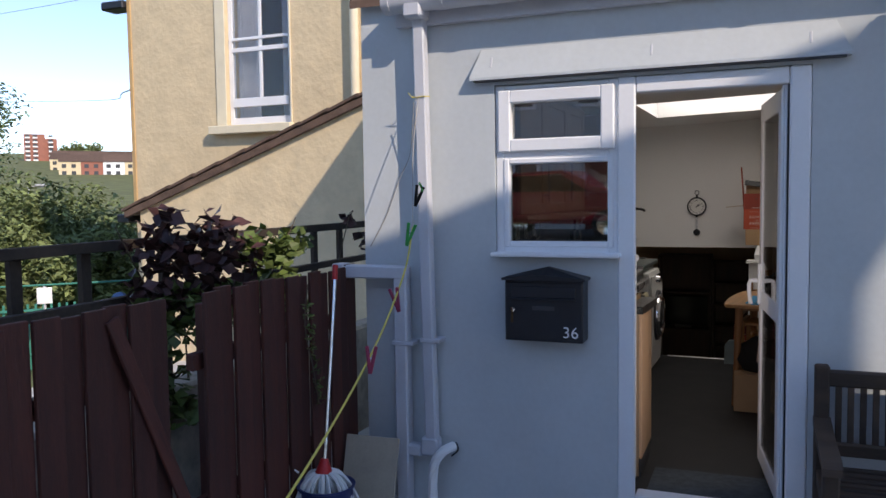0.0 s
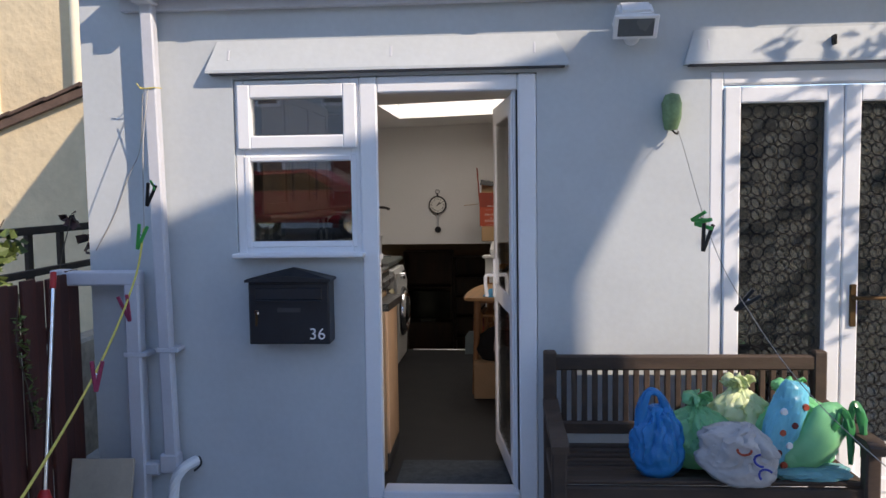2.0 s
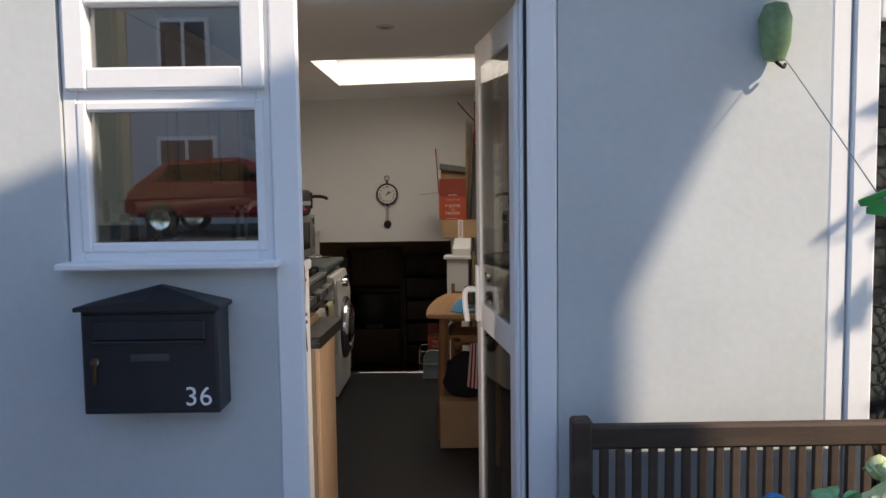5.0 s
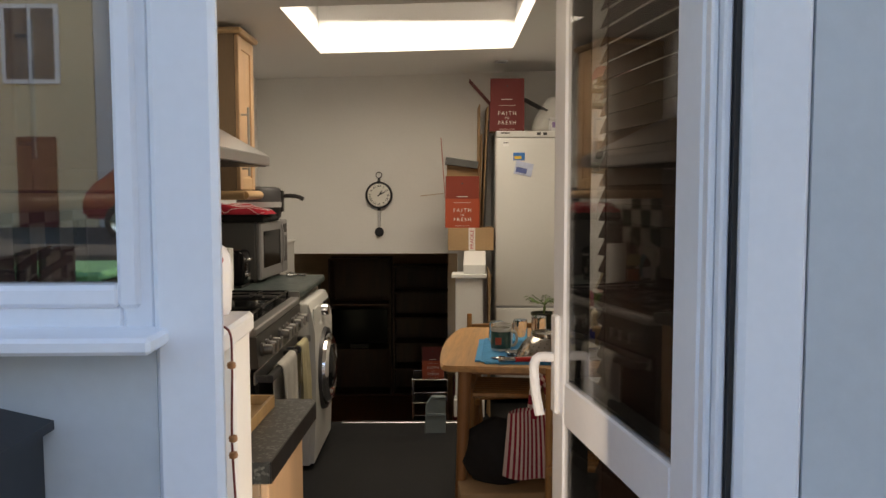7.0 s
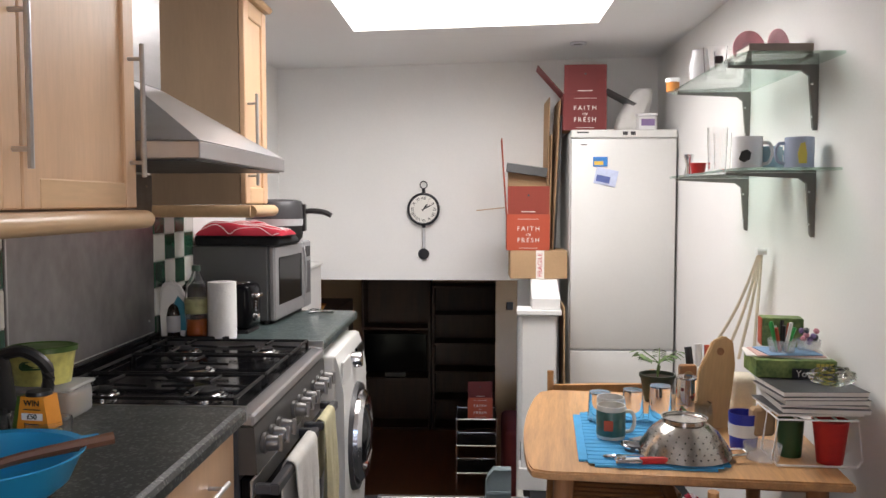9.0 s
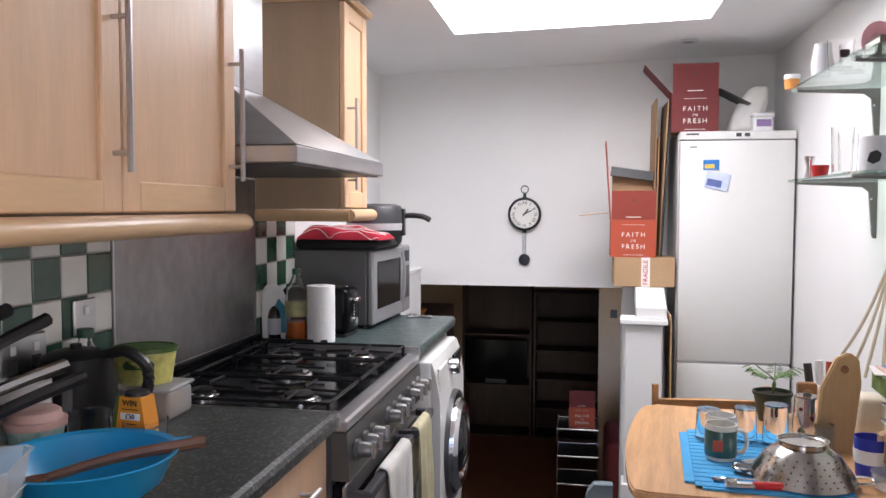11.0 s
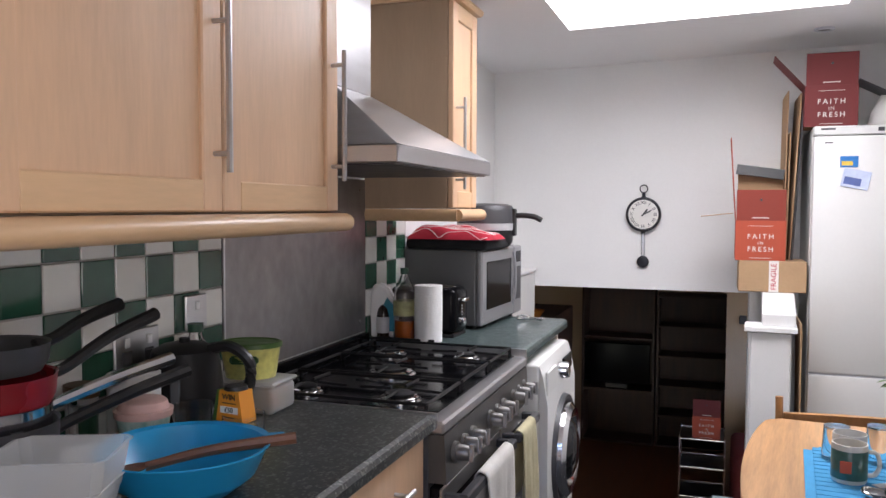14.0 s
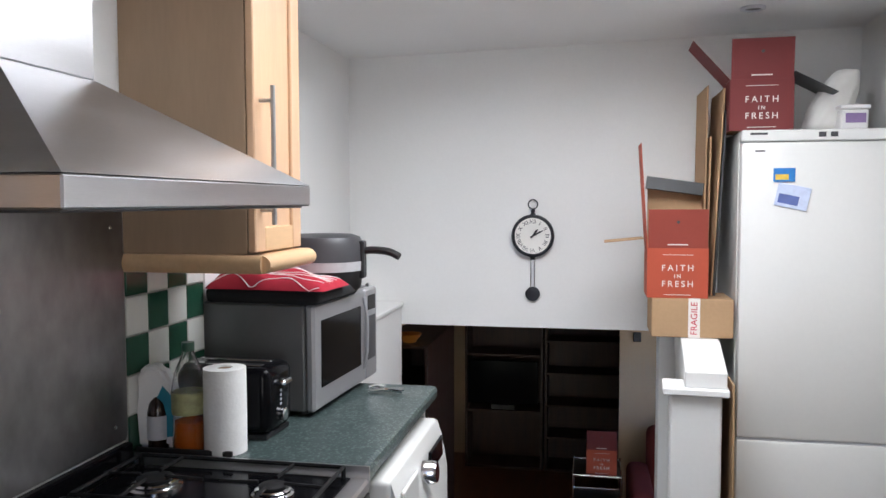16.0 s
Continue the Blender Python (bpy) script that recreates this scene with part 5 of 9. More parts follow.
def flood_light():
    f = thing("flood_light", pose(0.69, FRONT - 0.005, 2.315), "white halogen flood light on a wall bracket", "flood light")
    lathe("base", M_WPLAST, [(0, 0), (0.035, 0), (0.035, 0.03), (0.028, 0.04), (0, 0.04)], f, pose(0.0, 0.002, -0.095, 90, 0, 0))
    bx("bracket", M_WPLAST, (-0.045, 0.045, -0.12, -0.02, -0.085, -0.075), f, 0.003)
    o = [(-0.075, 0.07), (0.075, 0.07), (0.095, -0.045), (-0.095, -0.045)]
    bm = prism_bm(o, "y", -0.10, 0.0)
    bmesh.ops.bevel(bm, geom=bm.edges[:], offset=0.012, segments=2, affect="EDGES")
    b = part("housing", bm, M_WPLAST, f, smooth=True, m=pose(0, -0.04, 0, 38, 0, 0))
    bx("bezel", M_WPLAST, (-0.10, 0.10, -0.115, -0.10, -0.06, 0.055), f, 0.004, pose(0, -0.04, 0, 38, 0, 0))
    bx("lens", mat("frosted_lamp_glass", (0.10, 0.11, 0.115), 0.25, 0, 0.1), (-0.08, 0.08, -0.1165, -0.1155, -0.045, 0.04), f, 0, pose(0, -0.04, 0, 38, 0, 0))


flood_light()
# trunking and screws on the front
tagged(bx("wall_screw", M_IRON, (1.59, 1.602, FRONT - 0.06, FRONT - 0.02, 2.16, 2.205), None, 0.002), "rusty screw standing out of the rain hood", "screw")

M_PEGG = mat("green_peg_plastic", (0.02, 0.34, 0.07), 0.45, 0, 0.1)
M_PEGR = mat("maroon_peg_plastic", (0.27, 0.025, 0.075), 0.45, 0, 0.1)
M_YEL = mat("yellow_line", (0.60, 0.50, 0.10), 0.6, 0, 0.1)
M_CORD = mat("grey_cord", (0.35, 0.33, 0.30), 0.8, 0, 0.2)


def peg(x, y, z, rx, ry, rz, material, label, group="pegs on the lines"):
    p = thing("clothes_peg", pose(x, y, z, rx, ry, rz), label, "clothes peg", group)
    for s in (-1, 1):
        bx("jaw", material, (-0.007, 0.007, -0.005, 0.005, -0.056, 0.056), p, 0.002, pose(s * 0.009, 0, 0, 0, s * 9, 0))
    tube("spring", M_CHROME, [(-0.008, 0.006, 0.006), (0.008, 0.006, 0.006)], 0.004, p, seg=8)


line1 = tube("washing_line", M_YEL, [(-1.475, 4.1, 1.374), (-1.457, 3.95, 1.167), (-1.390, 3.5, 0.905), (-1.225, 2.7, 0.69), (-1.105, 2.0, 0.56), (-1.025, 1.2, 0.5), (-1.025, 0.2, GROUND + 0.01)], 0.0045, curve=8)
tagged(line1, "yellow plastic washing line hanging across the yard", "washing line")
tagged(tube("cord", M_CORD, [(-1.590, 4.452, 2.02), (-1.555, 4.3, 1.75), (-1.475, 4.1, 1.376)], 0.0025, curve=8), "thin cord tying the washing line to the downpipe", "cord")
tagged(tube("line_knot", M_YEL, [(-1.630, 4.456, 2.03), (-1.632, 4.525, 2.04), (-1.556, 4.525, 2.035), (-1.556, 4.458, 2.03), (-1.625, 4.455, 2.026), (-1.64, 4.44, 2.05)], 0.0028), "yellow cord knotted round the downpipe", "cord")
line2 = tube("washing_line", M_CORD, [(0.862, 4.50, 1.80), (0.895, 4.48, 1.775), (0.877, 3.88, 1.343), (0.945, 3.65, 1.094), (1.093, 3.3, 0.802), (1.398, 2.75, 0.479), (1.967, 2.2, GROUND + 0.01)], 0.0015, curve=8)
tagged(line2, "grey washing line running from the wall hook", "washing line")
tagged(tube("cord", M_CORD, [(-1.61, 4.44, 2.0), (-1.66, 4.5, 1.75), (-1.74, 4.54, 1.62), (-1.83, 4.55, 1.42), (-1.93, 4.55, 1.25)], 0.0025, curve=6), "thin cord hanging along the grey wall", "cord")
peg(-1.470, 4.2, 1.56, 80, 70, 10, M_PEGG, "green plastic clothes peg on the washing line")
peg(-1.490, 4.2, 1.52, 20, 20, 10, M_RUBBER, "dark clothes peg on the washing line")
peg(-1.475, 4.06, 1.34, 10, 18, 10, M_PEGG, "green plastic clothes peg on the washing line")
peg(-1.455, 3.86, 1.06, 5, -12, 10, M_PEGR, "maroon plastic clothes peg on the washing line")
peg(-1.355, 3.41, 0.885, 5, 4, 30, M_PEGR, "maroon plastic clothes peg on the washing line")
peg(0.845, 3.90, 1.40, 70, 62, 0, M_PEGG, "green plastic clothes peg on the washing line")
peg(0.858, 3.89, 1.377, 70, 84, 0, M_PEGG, "green plastic clothes peg on the washing line")
peg(0.862, 3.87, 1.325, 10, 8, 0, M_RUBBER, "dark clothes peg on the washing line")
peg(0.956, 3.67, 1.103, 30, 40, 0, M_RUBBER, "dark clothes peg on the washing line")


def hook_cover():
    h = thing("hook_cover", pose(0.872, FRONT - 0.04, 1.87), "green plastic cover over the washing line hook", "hook cover")
    bm = lathe_bm([(0, -0.085), (0.03, -0.08), (0.045, -0.03), (0.047, 0.04), (0.035, 0.08), (0, 0.09)], 16)
    for v in bm.verts:
        v.co.y *= 0.75
        v.co += Vector((noise.noise(v.co * 30) * 0.008, 0, 0))
    part("cover", bm, mat("pale_green_plastic", (0.16, 0.26, 0.12), 0.5, 0, 0.25, 15), h, smooth=True)
    tube("hook", M_IRON, [(0, 0.04, -0.05), (0, 0.0, -0.08), (0.02, -0.01, -0.10), (0.03, 0, -0.09)], 0.005, h, curve=4)


hook_cover()


# ---- bench and bags ----
def bench():
    b = thing("garden_bench", pose(0.915, 4.46, GROUND), "weathered dark wooden garden bench with slatted back", "bench")
    L = 0.635
    bx("top_rail", M_BENCH, (-L + 0.03, L - 0.03, -0.03, 0.012, 0.795, 0.865), b, 0.008)
    bx("lower_rail", M_BENCH, (-L + 0.03, L - 0.03, -0.05, -0.012, 0.50, 0.555), b, 0.006)
    bx("seat_rail", M_BENCH, (-L + 0.03, L - 0.03, -0.54, -0.505, 0.36, 0.43), b, 0.006)
    n = 24
    sl = None
    for i in range(n):
        x = -L + 0.085 + i * (2 * L - 0.17) / (n - 1)
        m = pose(x, -0.012, 0.545)
        if sl is None:
            sl = bx("back_slat", M_BENCH, (-0.0125, 0.0125, -0.012, 0.008, 0, 0.258), b, 0.003, m)
        else:
            o = new("back_slat", sl.data)
            o.parent, o.matrix_basis = b, m
    for i in range(11):
        y = -0.50 + i * 0.046
        bx("seat_slat", M_BENCH, (-L + 0.03, L - 0.03, y - 0.0165, y + 0.0165, 0.433 - 0.03 * math.sin(i / 10 * 3.14), 0.45 - 0.03 * math.sin(i / 10 * 3.14)), b, 0.004)
    for s in (-1, 1):
        x = s * (L - 0.02)
        bx("back_leg", M_BENCH, (x - 0.03, x + 0.03, -0.035, 0.025, 0, 0.885), b, 0.008)
        bx("front_leg", M_BENCH, (x - 0.03, x + 0.03, -0.56, -0.50, 0, 0.60), b, 0.008)
        o = [(-0.60, 0.585), (-0.60, 0.615), (-0.56, 0.635), (-0.30, 0.635), (-0.02, 0.66), (-0.02, 0.625), (-0.30, 0.60), (-0.55, 0.60)]
        part("arm_rest", prism_bm(o, "x", x - 0.035, x + 0.035), M_BENCH, b)
        bx("side_rail", M_BENCH, (x - 0.02, x + 0.02, -0.51, -0.03, 0.37, 0.43), b, 0.005)
    return b


bench()


def plastic(name, color, glow=0.2):
    """Thin crumpled film that lets some light through."""
    m = mat(name, color, 0.3, 0, 0.14, 8, 0.35, 22)
    t = m.node_tree
    b = t.nodes["Principled BSDF"]
    tr, x = t.nodes.new("ShaderNodeBsdfTranslucent"), t.nodes.new("ShaderNodeMixShader")
    tr.inputs[0].default_value = (*color, 1)
    x.inputs[0].default_value = glow
    t.links.new(b.outputs[0], x.inputs[1])
    t.links.new(tr.outputs[0], x.inputs[2])
    t.links.new(x.outputs[0], t.nodes["Material Output"].inputs[0])
    return m


def ribbon_bm(points, widths, normal, rng, ripple=0.004):
    """A loose strip of film along a curve."""
    bm = bmesh.new()
    pts = smooth_path(points, 5)
    rows = []
    for i, p in enumerate(pts):
        u = i / (len(pts) - 1)
        k = u * (len(widths) - 1)
        a = min(int(k), len(widths) - 2)
        w = widths[a] + (widths[a + 1] - widths[a]) * (k - a)
        d = (pts[min(i + 1, len(pts) - 1)] - pts[max(i - 1, 0)]).normalized()
        s = d.cross(Vector(normal)).normalized()
        n = s.cross(d)
        rows.append([bm.verts.new(p + s * w * q + n * (0.35 * w * (1 - q * q) + rng.uniform(-ripple, ripple))) for q in (-1, -0.5, 0, 0.5, 1)])
    for a, b in zip(rows, rows[1:]):
        for k in range(4):
            bm.faces.new((a[k], a[k + 1], b[k + 1], b[k]))
    return bm


def film(name, bm, material, parent, label=""):
    o = part(name, bm, material, parent, label, smooth=True)
    mod = o.modifiers.new("film", "SOLIDIFY")
    mod.thickness = 0.0012
    return o


def bag(x, y, z, rx, ry, h, material, label, seed, top="tied", tilt=0, turn=0):
    """A crumpled filled carrier bag standing on the seat."""
    rng = random.Random(seed)
    t = thing("carrier_bag", pose(x, y, z, 0, tilt, turn), label, "carrier bag", "bags on the bench")
    bm = bmesh.new()
    bmesh.ops.create_icosphere(bm, subdivisions=5, radius=1)
    off = Vector((seed * 3.1, seed * 1.7, 0))
    for v in bm.verts:
        p = v.co.copy()
        k = 0.5 + 0.5 * p.z
        a = math.atan2(p.y, p.x)
        n1 = noise.noise(p * 1.6 + off) * 0.24
        n2 = 1 - abs(noise.noise(p * 3.6 + off)) * 2
        n3 = 1 - abs(noise.noise(p * 8.5 + off)) * 2
        n4 = 1 - abs(noise.noise(p * 17 + off)) * 2
        body, thick = 1.0, 1.0
        if top == "handles":
            body = 1.06 - 0.55 * max(0.0, k - 0.25) ** 1.2
        elif top == "packet":
            thick = 1 - 0.9 * k ** 3
        elif k > 0.66:
            body = 1.0 - 0.74 * ((k - 0.66) / 0.34) ** 1.3
        pleat = 0.0 if top == "packet" else 0.20 * max(0.0, k - 0.15) * (1 - abs(math.sin(a * 5.5 + 2.5 * noise.noise(p * 2 + off) + seed))) * 2
        r = body * (1 + n1 + 0.09 * n2 + 0.026 * n3 + 0.008 * n4 - pleat)
        rad = r * (math.sqrt(max(1e-4, 1 - p.z * p.z)) ** (0.3 if top == "packet" else 0.5))
        v.co = Vector((rx * rad * math.cos(a), ry * thick * rad * math.sin(a), max(0.0, h * (k ** 0.9) * (1 + 0.08 * n1 + 0.03 * n3))))
    part("body", bm, material, t, smooth=True)
    if top == "handles":
        for q in (-1, 1):
            film("handle", ribbon_bm([(-0.06, q * 0.02, h * 0.72), (-0.068, q * 0.022 - 0.01, h * 0.98), (-0.04, q * 0.02 - 0.012, h * 1.20), (0.0, q * 0.02 - 0.01, h * 1.18), (0.03, q * 0.02, h * 0.98), (0.045, q * 0.02, h * 0.72)], (0.035, 0.02, 0.012, 0.012, 0.02, 0.04), (0, -1, 0.2), rng), material, t)
    elif top == "tied":
        for i in range(6):
            a = i * 1.05 + rng.random() * 0.5
            c, q = math.cos(a), math.sin(a)
            l = rng.uniform(0.04, 0.075)
            film("tuft", ribbon_bm([(0, 0, h * 0.86), (c * l * 0.3, q * l * 0.3, h * 0.94 + 0.02), (c * l * 0.7, q * l * 0.7, h * 0.96 + 0.045), (c * l, q * l, h * 0.95 + rng.uniform(0.01, 0.06))], (0.010, 0.022, 0.032, 0.022), (-q, c, 0.8), rng, 0.007), material, t)
    return t


SEATZ = GROUND + 0.43
P_BLUE = plastic("blue_bag_film", (0.0, 0.23, 0.58), 0.15)
P_GREEN = plastic("green_bag_film", (0.24, 0.66, 0.34), 0.3)
P_GREEN2 = plastic("bright_green_bag_film", (0.22, 0.68, 0.32), 0.3)
P_LIME = plastic("pale_lime_bag_film", (0.76, 0.86, 0.52), 0.3)
P_WHITE = plastic("white_bag_film", (0.55, 0.54, 0.55), 0.2)
P_CYAN = plastic("cyan_packet_film", (0.12, 0.52, 0.68), 0.1)
P_TEAL = plastic("teal_bag_fabric", (0.16, 0.42, 0.45), 0.1)
P_DKGREEN = plastic("dark_green_film", (0.03, 0.24, 0.08), 0.15)
bag(0.722, 4.06, SEATZ, 0.105, 0.085, 0.30, P_BLUE, "crumpled bright blue carrier bag with loop handles", 1, "handles")
bag(0.905, 4.17, SEATZ + 0.005, 0.145, 0.11, 0.27, P_GREEN, "crumpled green translucent carrier bag", 2)
bag(1.105, 4.24, SEATZ + 0.005, 0.145, 0.10, 0.33, P_LIME, "pale lime carrier bag tied at the top", 3)
w = bag(0.985, 4.00, SEATZ, 0.16, 0.11, 0.26, P_WHITE, "white carrier bag with red and blue print", 4, "none", 22)
M_BLUEPRINT = mat("blue_print", (0.03, 0.05, 0.35), 0.4)
for (x, z, turn, c) in ((-0.03, 0.175, 200, M_REDCARD), (0.05, 0.16, 120, M_BLUEPRINT), (0.09, 0.11, 60, M_BLUEPRINT)):
    tube("print_mark", c, [(x + 0.028 * math.cos(radians(turn) + q * 0.45), -0.116 - 0.004 * math.cos(q * 0.9), z + 0.024 * math.sin(radians(turn) + q * 0.45)) for q in range(8)], 0.005, w, seg=6)
cy = bag(1.165, 4.05, SEATZ, 0.072, 0.05, 0.41, P_CYAN, "shiny cyan food packet with red spots", 5, "packet", 18, 8)
rng5 = random.Random(8)
for i in range(7):
    lathe("spot", (M_REDCARD, M_DRED, M_LETTER)[i % 3], [(0, 0.002), (0.013, 0.001), (0.015, -0.010)], cy, pose(rng5.uniform(-0.045, -0.01) if i % 2 else rng5.uniform(0.02, 0.05), -0.055 + 0.035 * (i / 8) ** 2, 0.08 + 0.042 * i, 90, 0, 0), seg=12)
g2 = bag(1.330, 4.15, SEATZ, 0.155, 0.12, 0.34, P_GREEN2, "large bright green carrier bag with loose folds", 6, "tied", -6)
film("loose_flap", ribbon_bm([(-0.10, -0.12, 0.08), (0.02, -0.14, 0.14), (0.11, -0.12, 0.24), (0.17, -0.10, 0.27)], (0.05, 0.075, 0.08, 0.04), (0, -1, 0.3), random.Random(4), 0.008), P_GREEN, g2, "folded lighter green flap")
dg = thing("plastic_gloves", pose(1.475, 4.00, SEATZ + 0.14), "dark green floppy film hanging over the bench arm", "plastic film", "bags on the bench")
for i, (dx, top) in enumerate(((-0.03, 0.16), (0.015, 0.19))):
    film("strip", ribbon_bm([(-0.07 + dx, 0.02, 0.02), (-0.02 + dx, 0.0, 0.10), (0.0 + dx, 0.0, top), (0.03 + dx, -0.01, top - 0.07), (0.035 + dx, -0.01, top - 0.22)], (0.010, 0.018, 0.014, 0.020, 0.010), (0, -1, 0), random.Random(20 + i), 0.006), P_DKGREEN, dg)
bag(1.330, 4.03, SEATZ, 0.17, 0.08, 0.07, P_TEAL, "folded pale teal shopping bag lying flat", 7, "none")


# ---- mop, board ----
def mop():
    m = thing("mop", pose(0, 0, 0), "string mop with a metal pole and red collar", "mop")
    a, b = Vector((-1.953, 4.2, 1.16)), Vector((-1.90, 3.96, 0.25))
    part("pole", tube_bm([a, b], 0.011, 10), M_CHROME, m, smooth=True)
    part("grip", tube_bm([a + (a - b) * 0.02, a + (b - a) * 0.06], 0.014, 10), mat("red_plastic", (0.5, 0.02, 0.02), 0.4), m, "red plastic grip", smooth=True)
    d = (b - a).normalized()
    part("collar", tube_bm([b - d * 0.01, b + d * 0.06], 0.018, 12, r2=0.045), bpy.data.materials["red_plastic"], m, "red plastic collar", smooth=True)
    M_STR = mat("white_cotton_string", (0.72, 0.72, 0.70), 0.95, 0, 0.1, 20, 0.3)
    rng = random.Random(5)
    bms = []
    for i in range(90):
        t = rng.uniform(0, 6.3)
        r = rng.uniform(0.06, 0.16)
        base = b + d * 0.05
        bms.append(tube_bm(smooth_path([base, base + Vector((math.cos(t) * r * 0.6, math.sin(t) * r * 0.6, -0.02)), base + Vector((math.cos(t) * r, math.sin(t) * r, -0.12)), base + Vector((math.cos(t) * r * 1.05, math.sin(t) * r * 1.05, -0.16 - rng.uniform(0, 0.10)))], 3), 0.007, 5))
    tagged(part("mop_string", join(bms), M_STR, m, "white cotton strings", smooth=True), kind="stuff")
    k = thing("bucket", pose(-1.87, 3.92, GROUND), "dark blue plastic mop bucket on the paving", "bucket")
    lathe("bowl", mat("navy_plastic", (0.02, 0.035, 0.13), 0.45), [(0, 0), (0.105, 0), (0.13, 0.26), (0.14, 0.265), (0.14, 0.275), (0.125, 0.27), (0.10, 0.01), (0, 0.01)], k)
    tube("bail", M_WPLAST, [(-0.145, 0, 0.18), (-0.155, -0.06, 0.30), (-0.15, -0.05, 0.34), (-0.12, -0.05, 0.33)], 0.005, k, curve=4)


mop()
tagged(bx("leaning_board", mat("pale_plywood", (0.42, 0.36, 0.28), 0.7, 0, 0.1), (-0.15, 0.15, -0.008, 0.008, 0, 0.40), None, 0.002, pose(-1.83, 4.24, GROUND, -16, 0, 2)), "pale plywood offcut leaning on the wall", "board")


# ---- street side behind the camera, seen in the window glass ----
def opposite_house(x, material, label):
    h = thing("terraced_house", pose(x, -13.0, 0.6), label, "house", "terrace across the street")
    bx("wall", material, (-2.6, 2.6, -6, 0, -1, 6.2), h, 0)
    part("roof", prism_bm([(-6.2, 6.2), (-3, 8.4), (0.3, 6.2)], "x", -2.6, 2.6), M_ROOFTILE, h)
    for a, z, ww, hh in ((-1.2, 0.5, 1.3, 1.6), (-1.2, 3.4, 1.1, 1.6), (1.2, 3.4, 1.1, 1.6)):
        w = bx("window", M_UPVC, (a - ww / 2 - 0.1, a + ww / 2 + 0.1, 0.0, 0.06, z - 0.1, z + hh + 0.1), h, 0.01)
        bx("pane", M_DGREY, (a - ww / 2, a - 0.04, 0.06, 0.07, z, z + hh), w, 0)
        bx("pane", M_DGREY, (a + 0.04, a + ww / 2, 0.06, 0.07, z, z + hh), w, 0)
    bx("door", M_DRED, (0.8, 1.7, 0.0, 0.05, 0, 2.1), h, 0.01)


for i in range(5):
    opposite_house(-10.4 + 5.22 * i, (M_BEIGE, M_RENDER, M_LETTER)[i % 3], "rendered terraced house across the street")


def parked_car():
    c = thing("parked_car", pose(-4.0, -8.6, GROUND + 0.73, 0, 0, 6), "dark red hatchback parked on the street", "car")
    M_CAR = mat("red_car_paint", (0.32, 0.012, 0.022), 0.22, 0, 0.03, 2, coat=0.6)
    o = [(-2.0, 0.35), (-2.0, 0.75), (-1.75, 0.95), (-1.15, 1.40), (0.35, 1.45), (1.05, 1.0), (1.85, 0.85), (2.02, 0.6), (2.0, 0.3)]
    bm = prism_bm(o, "y", -0.82, 0.82)
    bmesh.ops.bevel(bm, geom=bm.edges[:], offset=0.08, segments=3, affect="EDGES")
    part("body", bm, M_CAR, c, smooth=True)
    for s in (-1, 1):
        part("side_window", prism_bm([(-1.35, 1.0), (-1.05, 1.32), (0.25, 1.36), (0.85, 1.0)], "y", s * 0.826 - 0.004, s * 0.826 + 0.004), M_ENAMEL, c)
        for x in (-1.25, 1.25):
            w = lathe("wheel", M_RUBBER, [(0.2, -0.1), (0.3, -0.1), (0.31, 0), (0.3, 0.1), (0.2, 0.1)], c, pose(x, s * 0.78, 0.31, 90, 0, 0))
            lathe("rim", M_CHROME, [(0, 0.06), (0.2, 0.09), (0.2, -0.09), (0, -0.06)], w, pose(0, 0, 0))


structure(bx("road", mat("grey_asphalt", (0.06, 0.06, 0.06), 0.9, 0, 0.2, 3, 0.3, 60), (-40, 40, -12.9, -4.6, GROUND - 0.1, GROUND + 0.73), bev=0.02), "raised asphalt street across the yard")
parked_car()
g = tagged(new("wheelie_bin"), "black wheeled bin with a green cloth over it", "bin")
g.matrix_basis = pose(-2.5, 1.0, GROUND)
bx("bin_body", M_RUBBER, (-0.6, 0.5, -0.35, 0.35, 0.0, 1.05), g, 0.03)
bx("cloth", P_GREEN, (-0.63, 0.53, -0.38, 0.38, 1.05, 1.10), g, 0.02, label="green plastic sheet")
tub = thing("planter", pose(-0.6, -1.2, GROUND), "planter with orange and green flowers", "planter")
bx("trough", M_RUBBER, (-0.8, 0.8, -0.2, 0.2, 0.0, 0.8), tub, 0.02)
leaf_cloud("foliage", M_VINE, [(Vector((-0.6 + 0.2 * i, 0, 0.9)), 0.16) for i in range(7)], 300, 0.05, tub, random.Random(2))
leaf_cloud("flowers", M_REDCARD, [(Vector((-0.6 + 0.3 * i, 0, 1.0)), 0.12) for i in range(5)], 60, 0.045, tub, random.Random(6))

